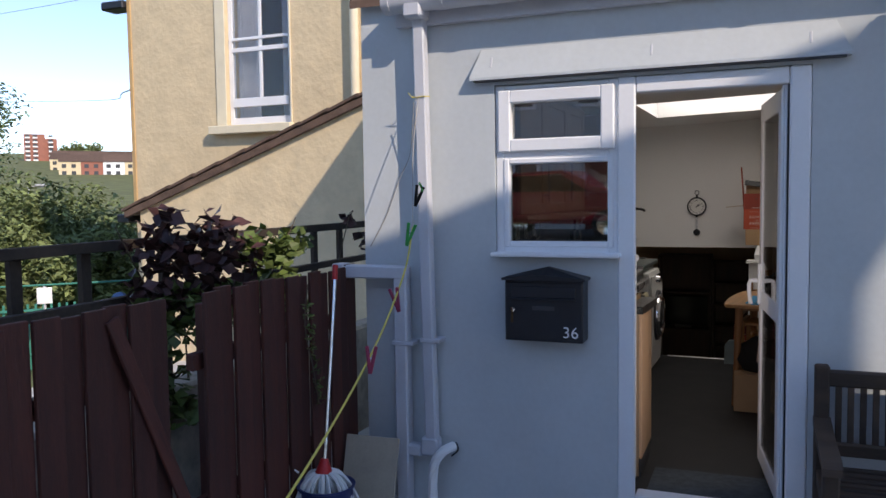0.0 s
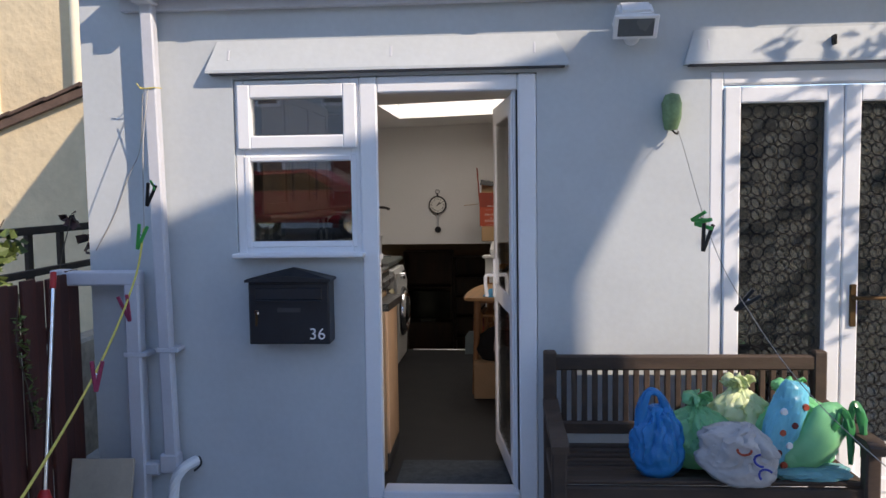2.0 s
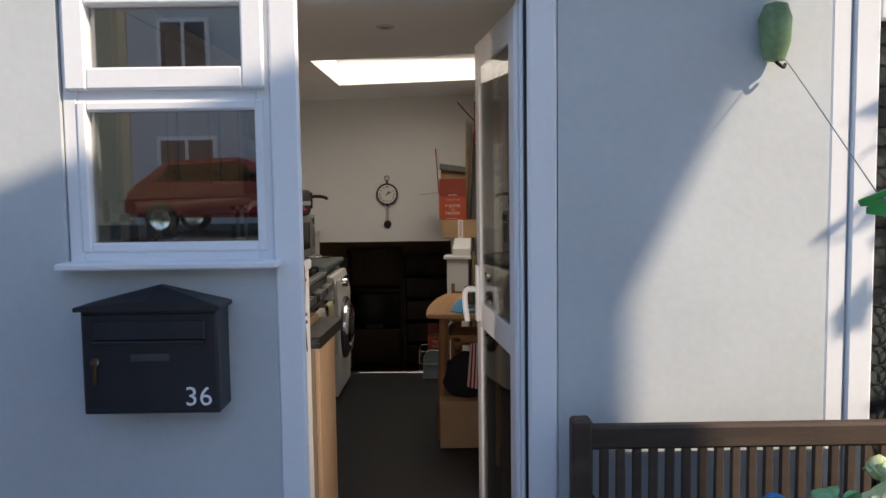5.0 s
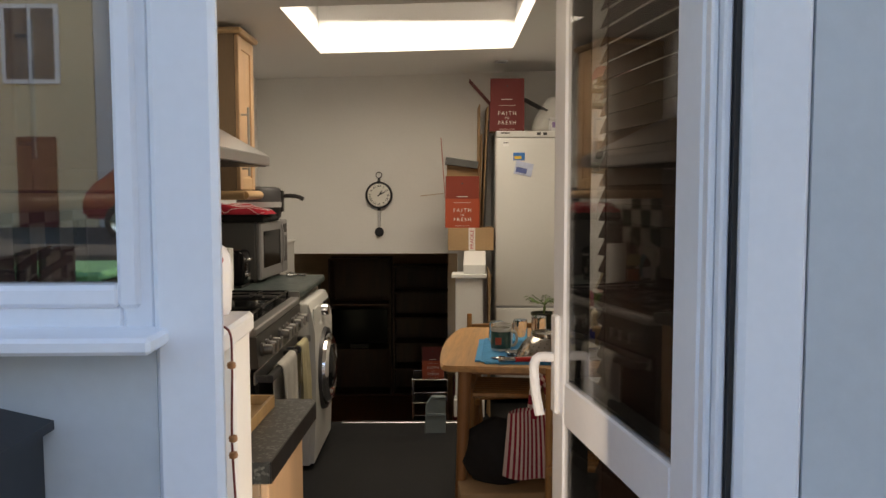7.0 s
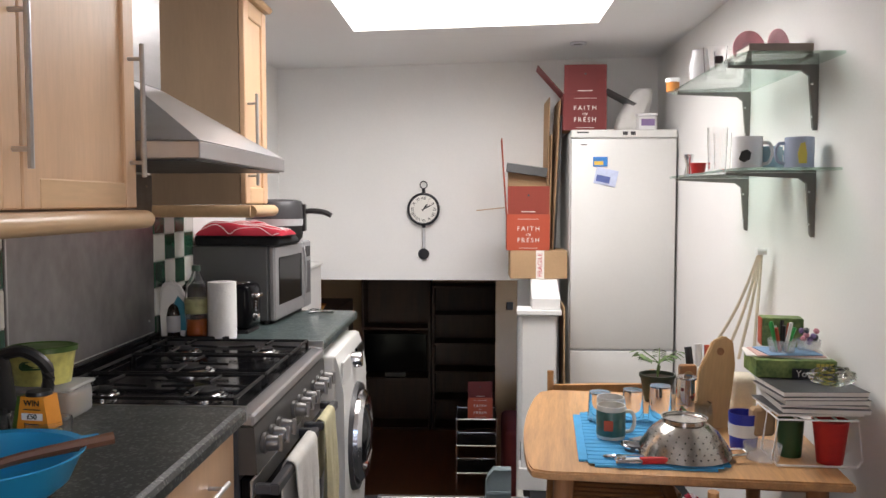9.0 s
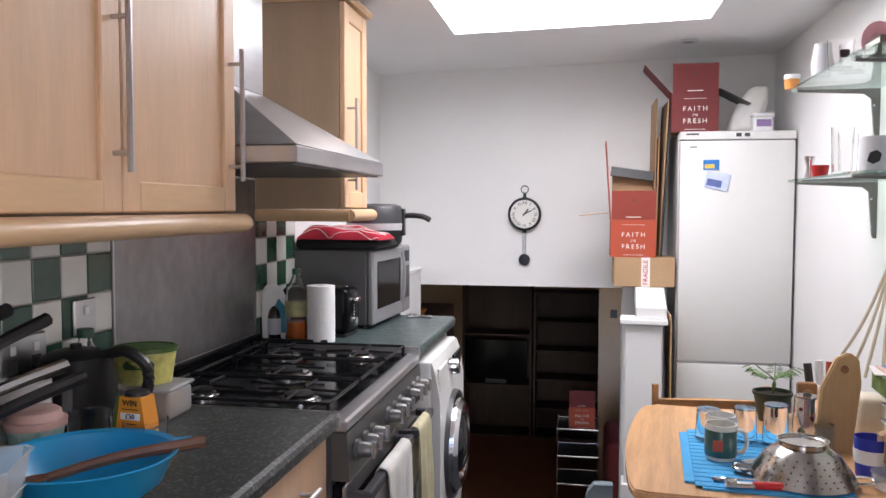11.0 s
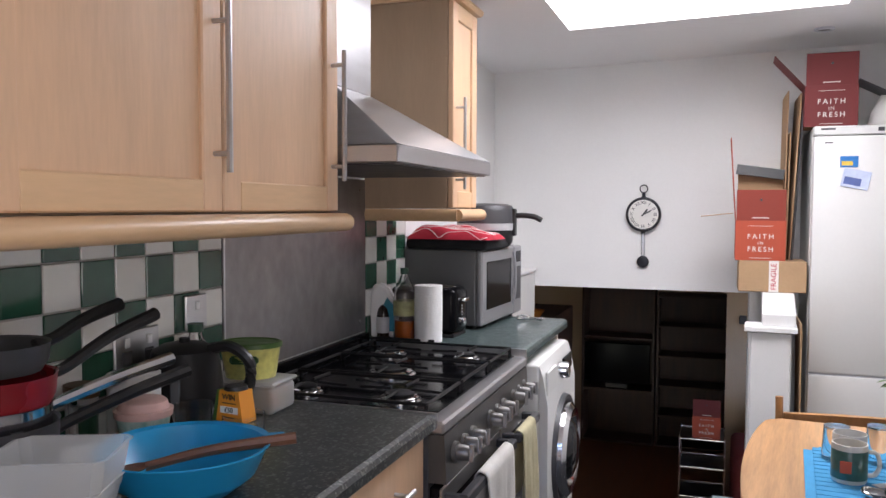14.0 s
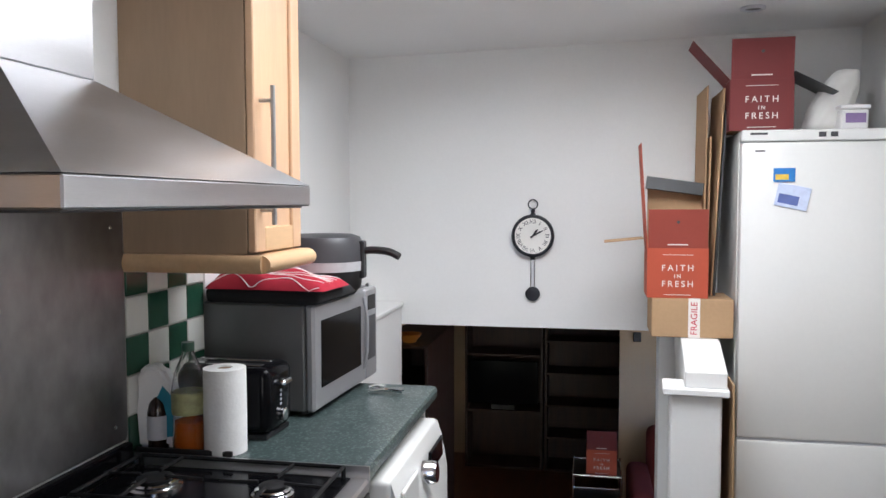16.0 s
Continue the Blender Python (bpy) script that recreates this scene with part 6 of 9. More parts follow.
# ---- clock ----
def wall_clock():
    c = thing("wall_clock", KP @ pose(-0.636, KY1 - 0.002, 1.385), "round black pendulum wall clock with Roman numerals", "clock")
    R = pose(0, 0, 0, 90, 0, 0)
    lathe("case", M_BLACK, [(0, 0.001), (0.094, 0.001), (0.097, 0.012), (0.095, 0.028), (0.087, 0.032), (0.081, 0.024), (0, 0.022)], c, R, seg=48)
    lathe("dial", mat("ivory_dial", (0.78, 0.77, 0.73), 0.5, 0, 0.03), [(0.0815, 0.0225), (0.0815, 0.0245), (0, 0.0245)], c, R, seg=40)
    for i, s in enumerate(("XII", "I", "II", "III", "IIII", "V", "VI", "VII", "VIII", "IX", "X", "XI")):
        a = radians(30 * i)
        writing(s, 0.026, M_BLACK, c, pose(0.064 * math.sin(a), -0.0252, 0.064 * math.cos(a), 90, 0, 0) @ pose(0, 0, 0, 0, 0, -30 * i), "numeral", 0.0003)
    for deg, l, w in ((37, 0.042, 0.0035), (62, 0.058, 0.0028)):
        part("hand", prism_bm([(-w, -0.012), (w, -0.012), (w * 1.3, l * 0.7), (0, l), (-w * 1.3, l * 0.7)], "y", -0.0285, -0.0265), M_BLACK, c, m=pose(0, 0, 0, 0, deg, 0))
    tube("ring", M_BLACK, [(0.021 * math.sin(q * math.pi / 10), -0.012, 0.142 + 0.021 * math.cos(q * math.pi / 10)) for q in range(20)], 0.003, c, closed=True)
    lathe("neck", M_BLACK, [(0.016, 0.09), (0.008, 0.105), (0.011, 0.113), (0.005, 0.122), (0, 0.123)], c, pose(0, -0.012, 0), seg=14)
    for x in (-0.008, 0.008):
        bx("pendulum_rod", M_CHROME, (x - 0.002, x + 0.002, -0.013, -0.009, -0.235, -0.09), c, 0)
    bx("rod_backing", M_GUTTER, (-0.006, 0.006, -0.0115, -0.0105, -0.235, -0.09), c, 0)
    lathe("bob", M_BLACK, [(0, 0.0), (0.033, 0.003), (0.033, 0.010), (0, 0.016)], c, pose(0, -0.003, -0.264, 90, 0, 0), seg=28)
    bx("rod_block", M_BLACK, (-0.011, 0.011, -0.018, -0.004, -0.108, -0.094), c, 0.002)


wall_clock()

# ---- boxes by the fridge ----
M_INK = mat("white_print", (0.75, 0.72, 0.68), 0.7, 0, 0.02)


def faith_box(m, w, d, h, material, lid, label):
    """A printed delivery box with its front flap up."""
    b = thing("delivery_box", m, label, "cardboard box", "red printed boxes")
    t = 0.004
    bx("front", material, (0, w, 0, t, 0, h), b, 0.0008)
    bx("back", M_CARD, (0, w, d - t, d, 0, h), b, 0.0008)
    for x in (0, w - t):
        bx("side", material, (x, x + t, t, d - t, 0.0005, h), b, 0.0008)
    bx("bottom", M_CARD, (t, w - t, t, d - t, 0.001, t), b, 0)
    fl = bx("flap", lid, (0.003, w - 0.003, -0.002, 0.002, 0, 0.148), b, 0.0008, pose(0, 0.002, h, 4, 0, 0), "raised top flap")
    writing("FAITH", 0.033, M_INK, b, pose(w / 2, -0.0012, h * 0.60, 90, 0, 0), spacing=1.45)
    writing("IN", 0.021, M_INK, b, pose(w / 2, -0.0012, h * 0.435, 90, 0, 0), spacing=1.45)
    writing("FRESH", 0.033, M_INK, b, pose(w / 2, -0.0012, h * 0.28, 90, 0, 0), spacing=1.4)
    bx("small_print", M_INK, (w * 0.25, w * 0.75, -0.0010, -0.0002, h * 0.865, h * 0.873), b, 0)
    bx("small_print", M_INK, (w * 0.28, w * 0.72, -0.0010, -0.0002, h * 0.06, h * 0.07), b, 0)
    bx("flap_print", M_INK, (w * 0.33, w * 0.66, -0.0030, -0.0021, 0.012, 0.016), fl, 0)
    lathe("hole", M_DGREY, [(0, 0.0008), (0.006, 0.0008), (0.006, 0)], fl, pose(w / 2, -0.0022, 0.10, 90, 0, 0), seg=12)
    return b


def box_stack():
    f = thing("cardboard_box", pose(-0.085, 8.720, 1.022, 0, 0, -1.55), "brown cardboard box closed with a fragile tape", "cardboard box")
    bx("carton", M_CARD, (0, 0.30, 0, 0.24, 0, 0.148), f, 0.003)
    bx("tape", M_INK, (0.135, 0.178, -0.0016, -0.0004, 0.0, 0.148), f, 0)
    bx("tape_top", M_INK, (0.135, 0.178, 0.0, 0.24, 0.1484, 0.1494), f, 0)
    M_REDINK = mat("red_print", (0.5, 0.02, 0.05), 0.6, 0, 0.02)
    writing("FRAGILE", 0.034, M_REDINK, f, pose(0.157, -0.0022, 0.074, 90, 0, 0) @ pose(0, 0, 0, 0, 0, 90))
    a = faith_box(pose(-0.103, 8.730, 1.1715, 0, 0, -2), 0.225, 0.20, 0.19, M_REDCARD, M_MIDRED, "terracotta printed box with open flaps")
    bx("back_flap", M_CARD, (0.01, 0.222, -0.002, 0.002, 0, 0.25), a, 0.0008, pose(0, 0.195, 0.19, -6, 0, 0), "plain brown inside of a raised flap")
    bx("dark_edge", M_RUBBER, (0.0, 0.222, -0.005, 0.005, -0.01, 0.04), a, 0.0008, pose(0, 0.165, 0.43, -14, 8, 0), "dark band on the flap")
    bx("side_flap", M_REDCARD, (-0.002, 0.002, 0.01, 0.19, 0, 0.40), a, 0.0008, pose(0.0, 0.0, 0.191, 0, -4, 0), "tall red flap standing up")
    bx("side_flap", M_CARD, (-0.15, 0.0, 0.02, 0.18, -0.002, 0.002), a, 0.0008, pose(-0.012, 0.0, 0.225, 0, -6, 0), "brown flap folded out level")
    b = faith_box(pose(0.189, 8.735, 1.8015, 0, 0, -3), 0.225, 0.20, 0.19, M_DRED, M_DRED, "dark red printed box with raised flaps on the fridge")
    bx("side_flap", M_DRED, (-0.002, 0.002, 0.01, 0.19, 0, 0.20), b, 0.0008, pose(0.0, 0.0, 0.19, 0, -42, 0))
    bx("side_flap", M_DGREY, (-0.002, 0.002, 0.01, 0.19, 0, 0.17), b, 0.0008, pose(0.228, 0.0, 0.215, 0, 118, 0))
    for i, (x, w, y, h, tilt) in enumerate(((0.197, 0.006, 8.90, 0.82, 0.5), (0.207, 0.006, 8.88, 0.62, 0.8), (0.218, 0.006, 8.83, 0.80, 2.6), (0.229, 0.008, 8.84, 0.72, 2.8))):
        tagged(bx("flattened_box", (M_CARD, M_CARD, M_CARD, M_DGREY)[i], (0, w, 0, 0.32, 0, h), None, 0.001, pose(x - 0.073, y - 0.02, 1.172, 0, tilt, -1.55)), "flattened brown cardboard box standing by the fridge", "cardboard", "flattened boxes")
    for i in range(4):
        tagged(bx("cardboard_sheet", M_CARD, (-0.003, 0.003, 0, 0.30, 0, 0.92 - 0.02 * i), None, 0.001, pose(0.152 - 0.004 * i + 0.012, 8.38 + 0.03 * i, 0.001, 0, 0.6 * i - 0.6, -3 - i)), "sheet of cardboard wedged beside the fridge", "cardboard", "wedged sheets")


box_stack()


def on_fridge():
    b = thing("paper_bag", pose(0.540, 8.860, 1.8015, 0, 0, 0), "crumpled white paper bag on the fridge", "bag")
    bm = bmesh.new()
    bmesh.ops.create_icosphere(bm, subdivisions=4, radius=1)
    for v in bm.verts:
        p = v.co.copy()
        k = 0.5 + 0.5 * p.z
        n = 1 + 0.10 * noise.noise(p * 2.5) + 0.04 * (1 - 2 * abs(noise.noise(p * 6)))
        r = (math.sqrt(max(0, 1 - p.z ** 2)) ** 0.4) * n * (1 - 0.28 * k)
        a = math.atan2(p.y, p.x)
        v.co = Vector((0.085 * r * math.cos(a) + 0.10 * k, 0.07 * r * math.sin(a), 0.235 * k))
    part("body", bm, mat("white_paper", (0.72, 0.71, 0.68), 0.85, 0, 0.05, 6, 0.3, 20), b, smooth=True)
    t = thing("food_tub", pose(0.640, 8.800, 1.8015), "clear plastic tub with purple label on the fridge", "tub")
    bx("tub", M_WPLAST, (-0.055, 0.04, -0.05, 0.05, 0, 0.075), t, 0.006)
    bx("lid", M_WPLAST, (-0.06, 0.045, -0.055, 0.055, 0.0755, 0.09), t, 0.003)
    bx("label", mat("purple_label", (0.26, 0.18, 0.36), 0.5), (-0.04, 0.03, -0.0522, -0.0505, 0.025, 0.06), t, 0)
    for (x, z, w, h, c1, c2, r, nm) in ((0.315, 1.635, 0.075, 0.05, (0.03, 0.20, 0.55), (0.75, 0.50, 0.08), 0, "yellow and blue fridge magnet"), (0.345, 1.555, 0.115, 0.085, (0.55, 0.62, 0.80), (0.10, 0.14, 0.35), -12, "blue and white picture magnet hanging askew")):
        m = thing("fridge_magnet", KP @ pose(x, 8.7215, z, 0, -r, 0), nm, "magnet", "fridge magnets")
        bx("card", mat("magnet_" + ("a" if r == 0 else "b"), c1, 0.4, 0, 0.15, 20), (-w / 2, w / 2, -0.004, 0.0, -h / 2, h / 2), m, 0.001)
        bx("picture", mat("magnet_print_" + ("a" if r == 0 else "b"), c2, 0.4, 0, 0.15, 20), (-w * 0.42, w * 0.2, -0.0052, -0.0041, -h * 0.35, h * 0.05), m, 0)


on_fridge()

# ---- things on the far worktop ----
TOP = 0.9205


def microwave():
    m = thing("microwave", pose(-1.125, 7.775, TOP, 0, 0, -5.0), "silver-grey microwave oven with a dark glass door", "microwave")
    M_SIL = mat("silver_grey_paint", (0.14, 0.143, 0.147), 0.38, 0.3, 0.05, 4)
    bx("body", M_SIL, (-0.36, -0.018, 0, 0.55, 0.014, 0.325), m, 0.006)
    d = bx("door", mat("pale_silver_plastic", (0.30, 0.30, 0.31), 0.35, 0.3, 0.05), (-0.017, 0.012, 0.0, 0.43, 0.014, 0.325), m, 0.008)
    bx("window", M_ENAMEL, (0.008, 0.0145, 0.05, 0.385, 0.075, 0.275), d, 0.003, label="dark glass door window")
    p = bx("control_panel", bpy.data.materials["pale_silver_plastic"], (-0.017, 0.012, 0.432, 0.55, 0.014, 0.325), m, 0.008)
    bx("display", M_ENAMEL, (0.011, 0.0135, 0.455, 0.53, 0.25, 0.30), p, 0.001)
    bx("keypad", M_DGREY, (0.011, 0.0135, 0.455, 0.53, 0.08, 0.23), p, 0.001)
    tube("door_bar", bpy.data.materials["pale_silver_plastic"], [(0.014, 0.41, 0.06), (0.024, 0.412, 0.12), (0.024, 0.412, 0.24), (0.014, 0.41, 0.30)], 0.006, d, curve=4)
    for x in (-0.33, -0.04):
        for y in (0.04, 0.51):
            lathe("foot", M_RUBBER, [(0.014, 0), (0.014, 0.015), (0, 0.015)], m, pose(x, y, 0), seg=10)
    return m


microwave()
MT = TOP + 0.3255


def folded_cloth():
    tr = thing("black_mat", pose(-1.26, 7.93, MT, 0, 0, -5), "folded black cloth on the microwave", "cloth")
    bm = box_bm(-0.185, 0.18, -0.155, 0.16, 0, 0.042, 0.015, 3)
    for v in bm.verts:
        v.co.x += 0.010 * noise.noise(v.co * 18)
        v.co.y += 0.010 * noise.noise(v.co * 18 + Vector((5, 0, 0)))
    part("fold", bm, mat("black_cotton", (0.012, 0.012, 0.014), 0.95, 0, 0.2, 20, 0.3), tr, smooth=True)
    c = thing("striped_cloth", pose(-1.25, 7.86, MT + 0.0425, 0, 0, -5), "folded red cloth with thin white stripes", "cloth")
    M_RED = mat("red_cotton", (0.36, 0.014, 0.032), 0.95, 0, 0.1, 20, 0.3)
    def z(x, y):
        e = max(0, 1 - (abs(x) / 0.185) ** 4) * max(0, 1 - (abs(y) / 0.10) ** 4)
        return e ** 0.5 * (0.050 + 0.006 * math.sin(x * 26 + y * 40) + 0.012 * noise.noise(Vector((x * 12, y * 20, 0))) - 0.07 * x)
    bm = bmesh.new()
    nx, ny = 36, 20
    g = [[bm.verts.new((-0.185 + 0.37 * i / nx, -0.10 + 0.20 * j / ny, z(-0.185 + 0.37 * i / nx, -0.10 + 0.20 * j / ny))) for j in range(ny + 1)] for i in range(nx + 1)]
    for i in range(nx):
        for j in range(ny):
            bm.faces.new((g[i][j], g[i + 1][j], g[i + 1][j + 1], g[i][j + 1]))
    part("fold", bm, M_RED, c, smooth=True)
    for k in range(9):
        y = -0.088 + 0.022 * k
        pts = [(-0.17 + 0.34 * i / 24, y + 0.012 * math.sin(i * 0.5 + k), z(-0.17 + 0.34 * i / 24, y + 0.012 * math.sin(i * 0.5 + k)) + 0.0006) for i in range(25)]
        part("stripe", tube_bm(pts, 0.0012, 5), M_LETTER, c)


folded_cloth()


def air_fryer():
    a = thing("air_fryer", pose(-1.178, 8.080, MT + 0.0, 0, 0, 0), "black round fryer with a grey band and handle", "fryer")
    lathe("base", M_RUBBER, [(0, 0), (0.10, 0), (0.118, 0.02), (0.126, 0.075), (0, 0.075)], a, seg=36)
    lathe("band", mat("pale_grey_plastic", (0.45, 0.45, 0.46), 0.35), [(0, 0.0755), (0.128, 0.0755), (0.130, 0.105), (0, 0.105)], a, seg=36, label="pale grey band")
    lathe("lid", M_DGREY, [(0.128, 0.1055), (0.126, 0.16), (0.115, 0.182), (0.09, 0.19), (0, 0.193)], a, seg=36)
    tube("handle", M_RUBBER, [(0.12, 0.0, 0.135), (0.16, 0.0, 0.14), (0.215, -0.005, 0.135), (0.25, -0.01, 0.12)], 0.012, a, curve=5)
    bx("latch", M_RUBBER, (0.118, 0.136, -0.02, 0.02, 0.05, 0.17), a, 0.004)


air_fryer()


def kitchen_roll():
    k = thing("kitchen_roll", pose(-1.238, 7.455, TOP), "white kitchen roll standing on the worktop", "kitchen roll")
    lathe("paper", mat("white_tissue", (0.80, 0.80, 0.79), 0.95, 0, 0.03, 30, 0.4, 120), [(0.018, 0.0), (0.052, 0.0), (0.0525, 0.10), (0.052, 0.21), (0.020, 0.211), (0.018, 0.205)], k, seg=32)
    lathe("core", M_CARD, [(0.0175, 0.0), (0.0175, 0.208), (0.016, 0.208), (0.016, 0.0)], k)
    b = thing("squash_bottle", pose(-1.331, 7.450, TOP), "clear bottle a third full of orange squash", "bottle")
    lathe("bottle", M_GLASS, [(0, 0.001), (0.038, 0.001), (0.042, 0.02), (0.040, 0.09), (0.042, 0.16), (0.034, 0.20), (0.014, 0.245), (0.013, 0.255), (0.011, 0.255), (0.012, 0.243), (0.032, 0.198), (0.040, 0.158), (0.038, 0.09), (0.040, 0.022), (0.036, 0.004), (0, 0.004)], b)
    lathe("squash", mat("orange_squash", (0.55, 0.13, 0.01), 0.15, 0, 0.05), [(0, 0.005), (0.036, 0.005), (0.0385, 0.022), (0.037, 0.075), (0, 0.075)], b)
    lathe("label", mat("leaf_green_label", (0.34, 0.34, 0.17), 0.5, 0, 0.3, 30), [(0.0415, 0.095), (0.0428, 0.15), (0.0435, 0.15), (0.0422, 0.095)], b)
    lathe("cap", mat("dark_green_cap", (0.012, 0.07, 0.04), 0.4), [(0.0155, 0.25), (0.0155, 0.272), (0, 0.273)], b, seg=16)
    w = thing("detergent_bottle", pose(-1.425, 7.47, TOP, 0, 0, 12), "white and teal detergent bottle with a handle", "bottle")
    o = [(-0.05, 0), (0.05, 0), (0.055, 0.08), (0.048, 0.15), (0.02, 0.205), (-0.02, 0.215), (-0.045, 0.19), (-0.056, 0.10)]
    bm = prism_bm(o, "y", -0.028, 0.028)
    bmesh.ops.bevel(bm, geom=bm.edges[:], offset=0.012, segments=3, affect="EDGES")
    part("body", bm, M_WPLAST, w, smooth=True)
    part("label", prism_bm([(0.0, 0.03), (0.045, 0.03), (0.045, 0.13), (0.02, 0.16), (0.0, 0.12)], "y", -0.0295, -0.0285), mat("teal_label", (0.02, 0.22, 0.32), 0.4), w)
    s = thing("sauce_bottle", pose(-1.418, 7.455, TOP), "small dark bottle with a black and white label", "bottle")
    lathe("body", mat("dark_brown_glass", (0.02, 0.012, 0.01), 0.1), [(0, 0), (0.026, 0), (0.027, 0.09), (0.022, 0.115), (0.010, 0.135), (0.010, 0.15), (0, 0.151)], s)
    lathe("label", M_GUTTER, [(0.0275, 0.045), (0.0277, 0.085), (0.0282, 0.085), (0.028, 0.025)], s)
    tr = tagged(bx("serving_tray", M_RUBBER, (-1.45, -1.20, 7.405, 7.412, 0.9205, 0.935), None, 0.002), "dark edge of a low tray under the bottles", "tray")


kitchen_roll()


def toaster():
    t = thing("toaster", pose(-1.283, 7.620, TOP, 0, 0, -4), "glossy black two-slot toaster with chrome lever", "toaster")
    bm = box_bm(-0.15, 0.13, -0.075, 0.085, 0.012, 0.19, 0.028, 3)
    part("shell", bm, M_ENAMEL, t, smooth=True)
    bx("base", M_RUBBER, (-0.14, 0.12, -0.065, 0.075, 0, 0.014), t, 0.002)
    for y in (-0.03, 0.035):
        bx("slot", M_CHROME, (-0.115, 0.095, y - 0.013, y + 0.013, 0.186, 0.1915), t, 0.002)
    bx("lever", M_CHROME, (0.128, 0.152, -0.02, 0.03, 0.135, 0.15), t, 0.004, label="chrome lever")
    lathe("dial", M_CHROME, [(0.017, 0), (0.017, 0.012), (0.012, 0.014), (0, 0.014)], t, pose(0.13, 0.005, 0.055, 0, 90, 0), seg=16)
    for z in (0.08, 0.092, 0.104, 0.116):
        bx("mark", M_GUTTER, (0.129, 0.1315, -0.003, 0.005, z, z + 0.006), t, 0)
    c = thing("can_opener", pose(-0.985, 8.100, TOP), "chrome can opener lying on the worktop", "can opener")
    for s in (-1, 1):
        tube("arm", M_CHROME, [(-0.05, s * 0.022, 0.01), (0.0, s * 0.006, 0.012), (0.06, s * 0.014, 0.010)], 0.006, c, curve=4)
    lathe("wheel", M_CHROME, [(0, 0.0), (0.012, 0.0), (0.012, 0.02), (0, 0.02)], c, pose(-0.01, 0, 0.004), seg=14)
    tube("crank", M_CHROME, [(-0.01, 0, 0.024), (-0.03, -0.02, 0.028), (-0.045, -0.035, 0.024)], 0.004, c)


toaster()


def meter_box():
    c = thing("boxed_cupboard", KP @ pose(KX0, 8.40, LZ), "white boxed-in cupboard beside the stair opening", "cupboard")
    bx("body", M_WHITE, (0.002, 0.25, 0, 0.838, 0, 2.30), c, 0.004)
    bx("top", M_WHITE, (0.002, 0.26, -0.01, 0.838, 2.301, 2.32), c, 0.004)
    w = thing("coiled_cable", KP @ pose(KX0 + 0.14, 8.66, LZ + 2.321), "black cable coiled on the white cupboard", "cable")
    tube("coil", M_RUBBER, [(0.09 * math.cos(q * 0.7), 0.07 * math.sin(q * 0.7), 0.006 + 0.0016 * q) for q in range(30)], 0.005, w)
    tube("loop", M_RUBBER, [(0.04, -0.05, 0.03), (0.09, -0.04, 0.10), (0.10, 0.04, 0.14), (0.07, 0.10, 0.08), (0.04, 0.09, 0.02)], 0.004, w, curve=5)
    bx("plug", M_RUBBER, (-0.02, 0.05, -0.03, 0.03, 0.0, 0.05), w, 0.008)
    s = thing("wall_socket", KP @ pose(KX0 + 0.253, 8.50, 0.90, 0, 0, 90), "white switch socket with a black plug", "socket")
    bx("plate", M_WPLAST, (-0.04, 0.04, -0.009, 0, -0.04, 0.04), s, 0.003)
    bx("plug", M_RUBBER, (-0.02, 0.02, -0.04, -0.0092, -0.025, 0.02), s, 0.006)


meter_box()


def tea_towel(y0, y1, z1, material, label, seed):
    """A towel folded over the oven's rail."""
    t = thing("tea_towel", KP @ pose(KX0 + 0.667, y0, 0.70), label, "tea towel", "towels on the oven rail")
    rng = random.Random(seed)
    w = y1 - y0
    n, prof = 22, [(-0.019, -0.20), (-0.018, -0.02), (-0.010, 0.018), (0.004, 0.021), (0.017, 0.010), (0.020, -0.03), (0.022, z1 * 0.5), (0.020, z1)]
    path = smooth_path([(a, 0, b) for a, b in prof], 4)
    bm = bmesh.new()
    g = []
    for i in range(n + 1):
        u = i / n
        row = []
        for p in path:
            k = max(0, -p.z) / 0.35
            off = (0.010 * math.sin(u * 13 + seed) + 0.006 * math.sin(u * 29 + seed * 2)) * min(1, k * 1.6)
            row.append(bm.verts.new((p.x + (off if p.x > 0 else 0), w * (0.5 + (u - 0.5) * (1 - 0.14 * min(1, k))), p.z + 0.012 * math.sin(u * 5 + seed) * k)))
        g.append(row)
    for i in range(n):
        for j in range(len(path) - 1):
            bm.faces.new((g[i][j], g[i + 1][j], g[i + 1][j + 1], g[i][j + 1]))
    o = part("cloth", bm, material, t, smooth=True)
    mod = o.modifiers.new("cloth", "SOLIDIFY")
    mod.thickness = 0.003


tea_towel(6.66, 6.94, -0.40, mat("off_white_cotton", (0.62, 0.60, 0.56), 0.95, 0, 0.1, 12, 0.5, 120), "crumpled off-white tea towel on the oven rail", 1)
tea_towel(7.08, 7.26, -0.33, mat("pale_yellow_terry", (0.55, 0.50, 0.32), 0.95, 0, 0.15, 14, 0.9, 150), "pale yellow terry towel on the oven rail", 2)


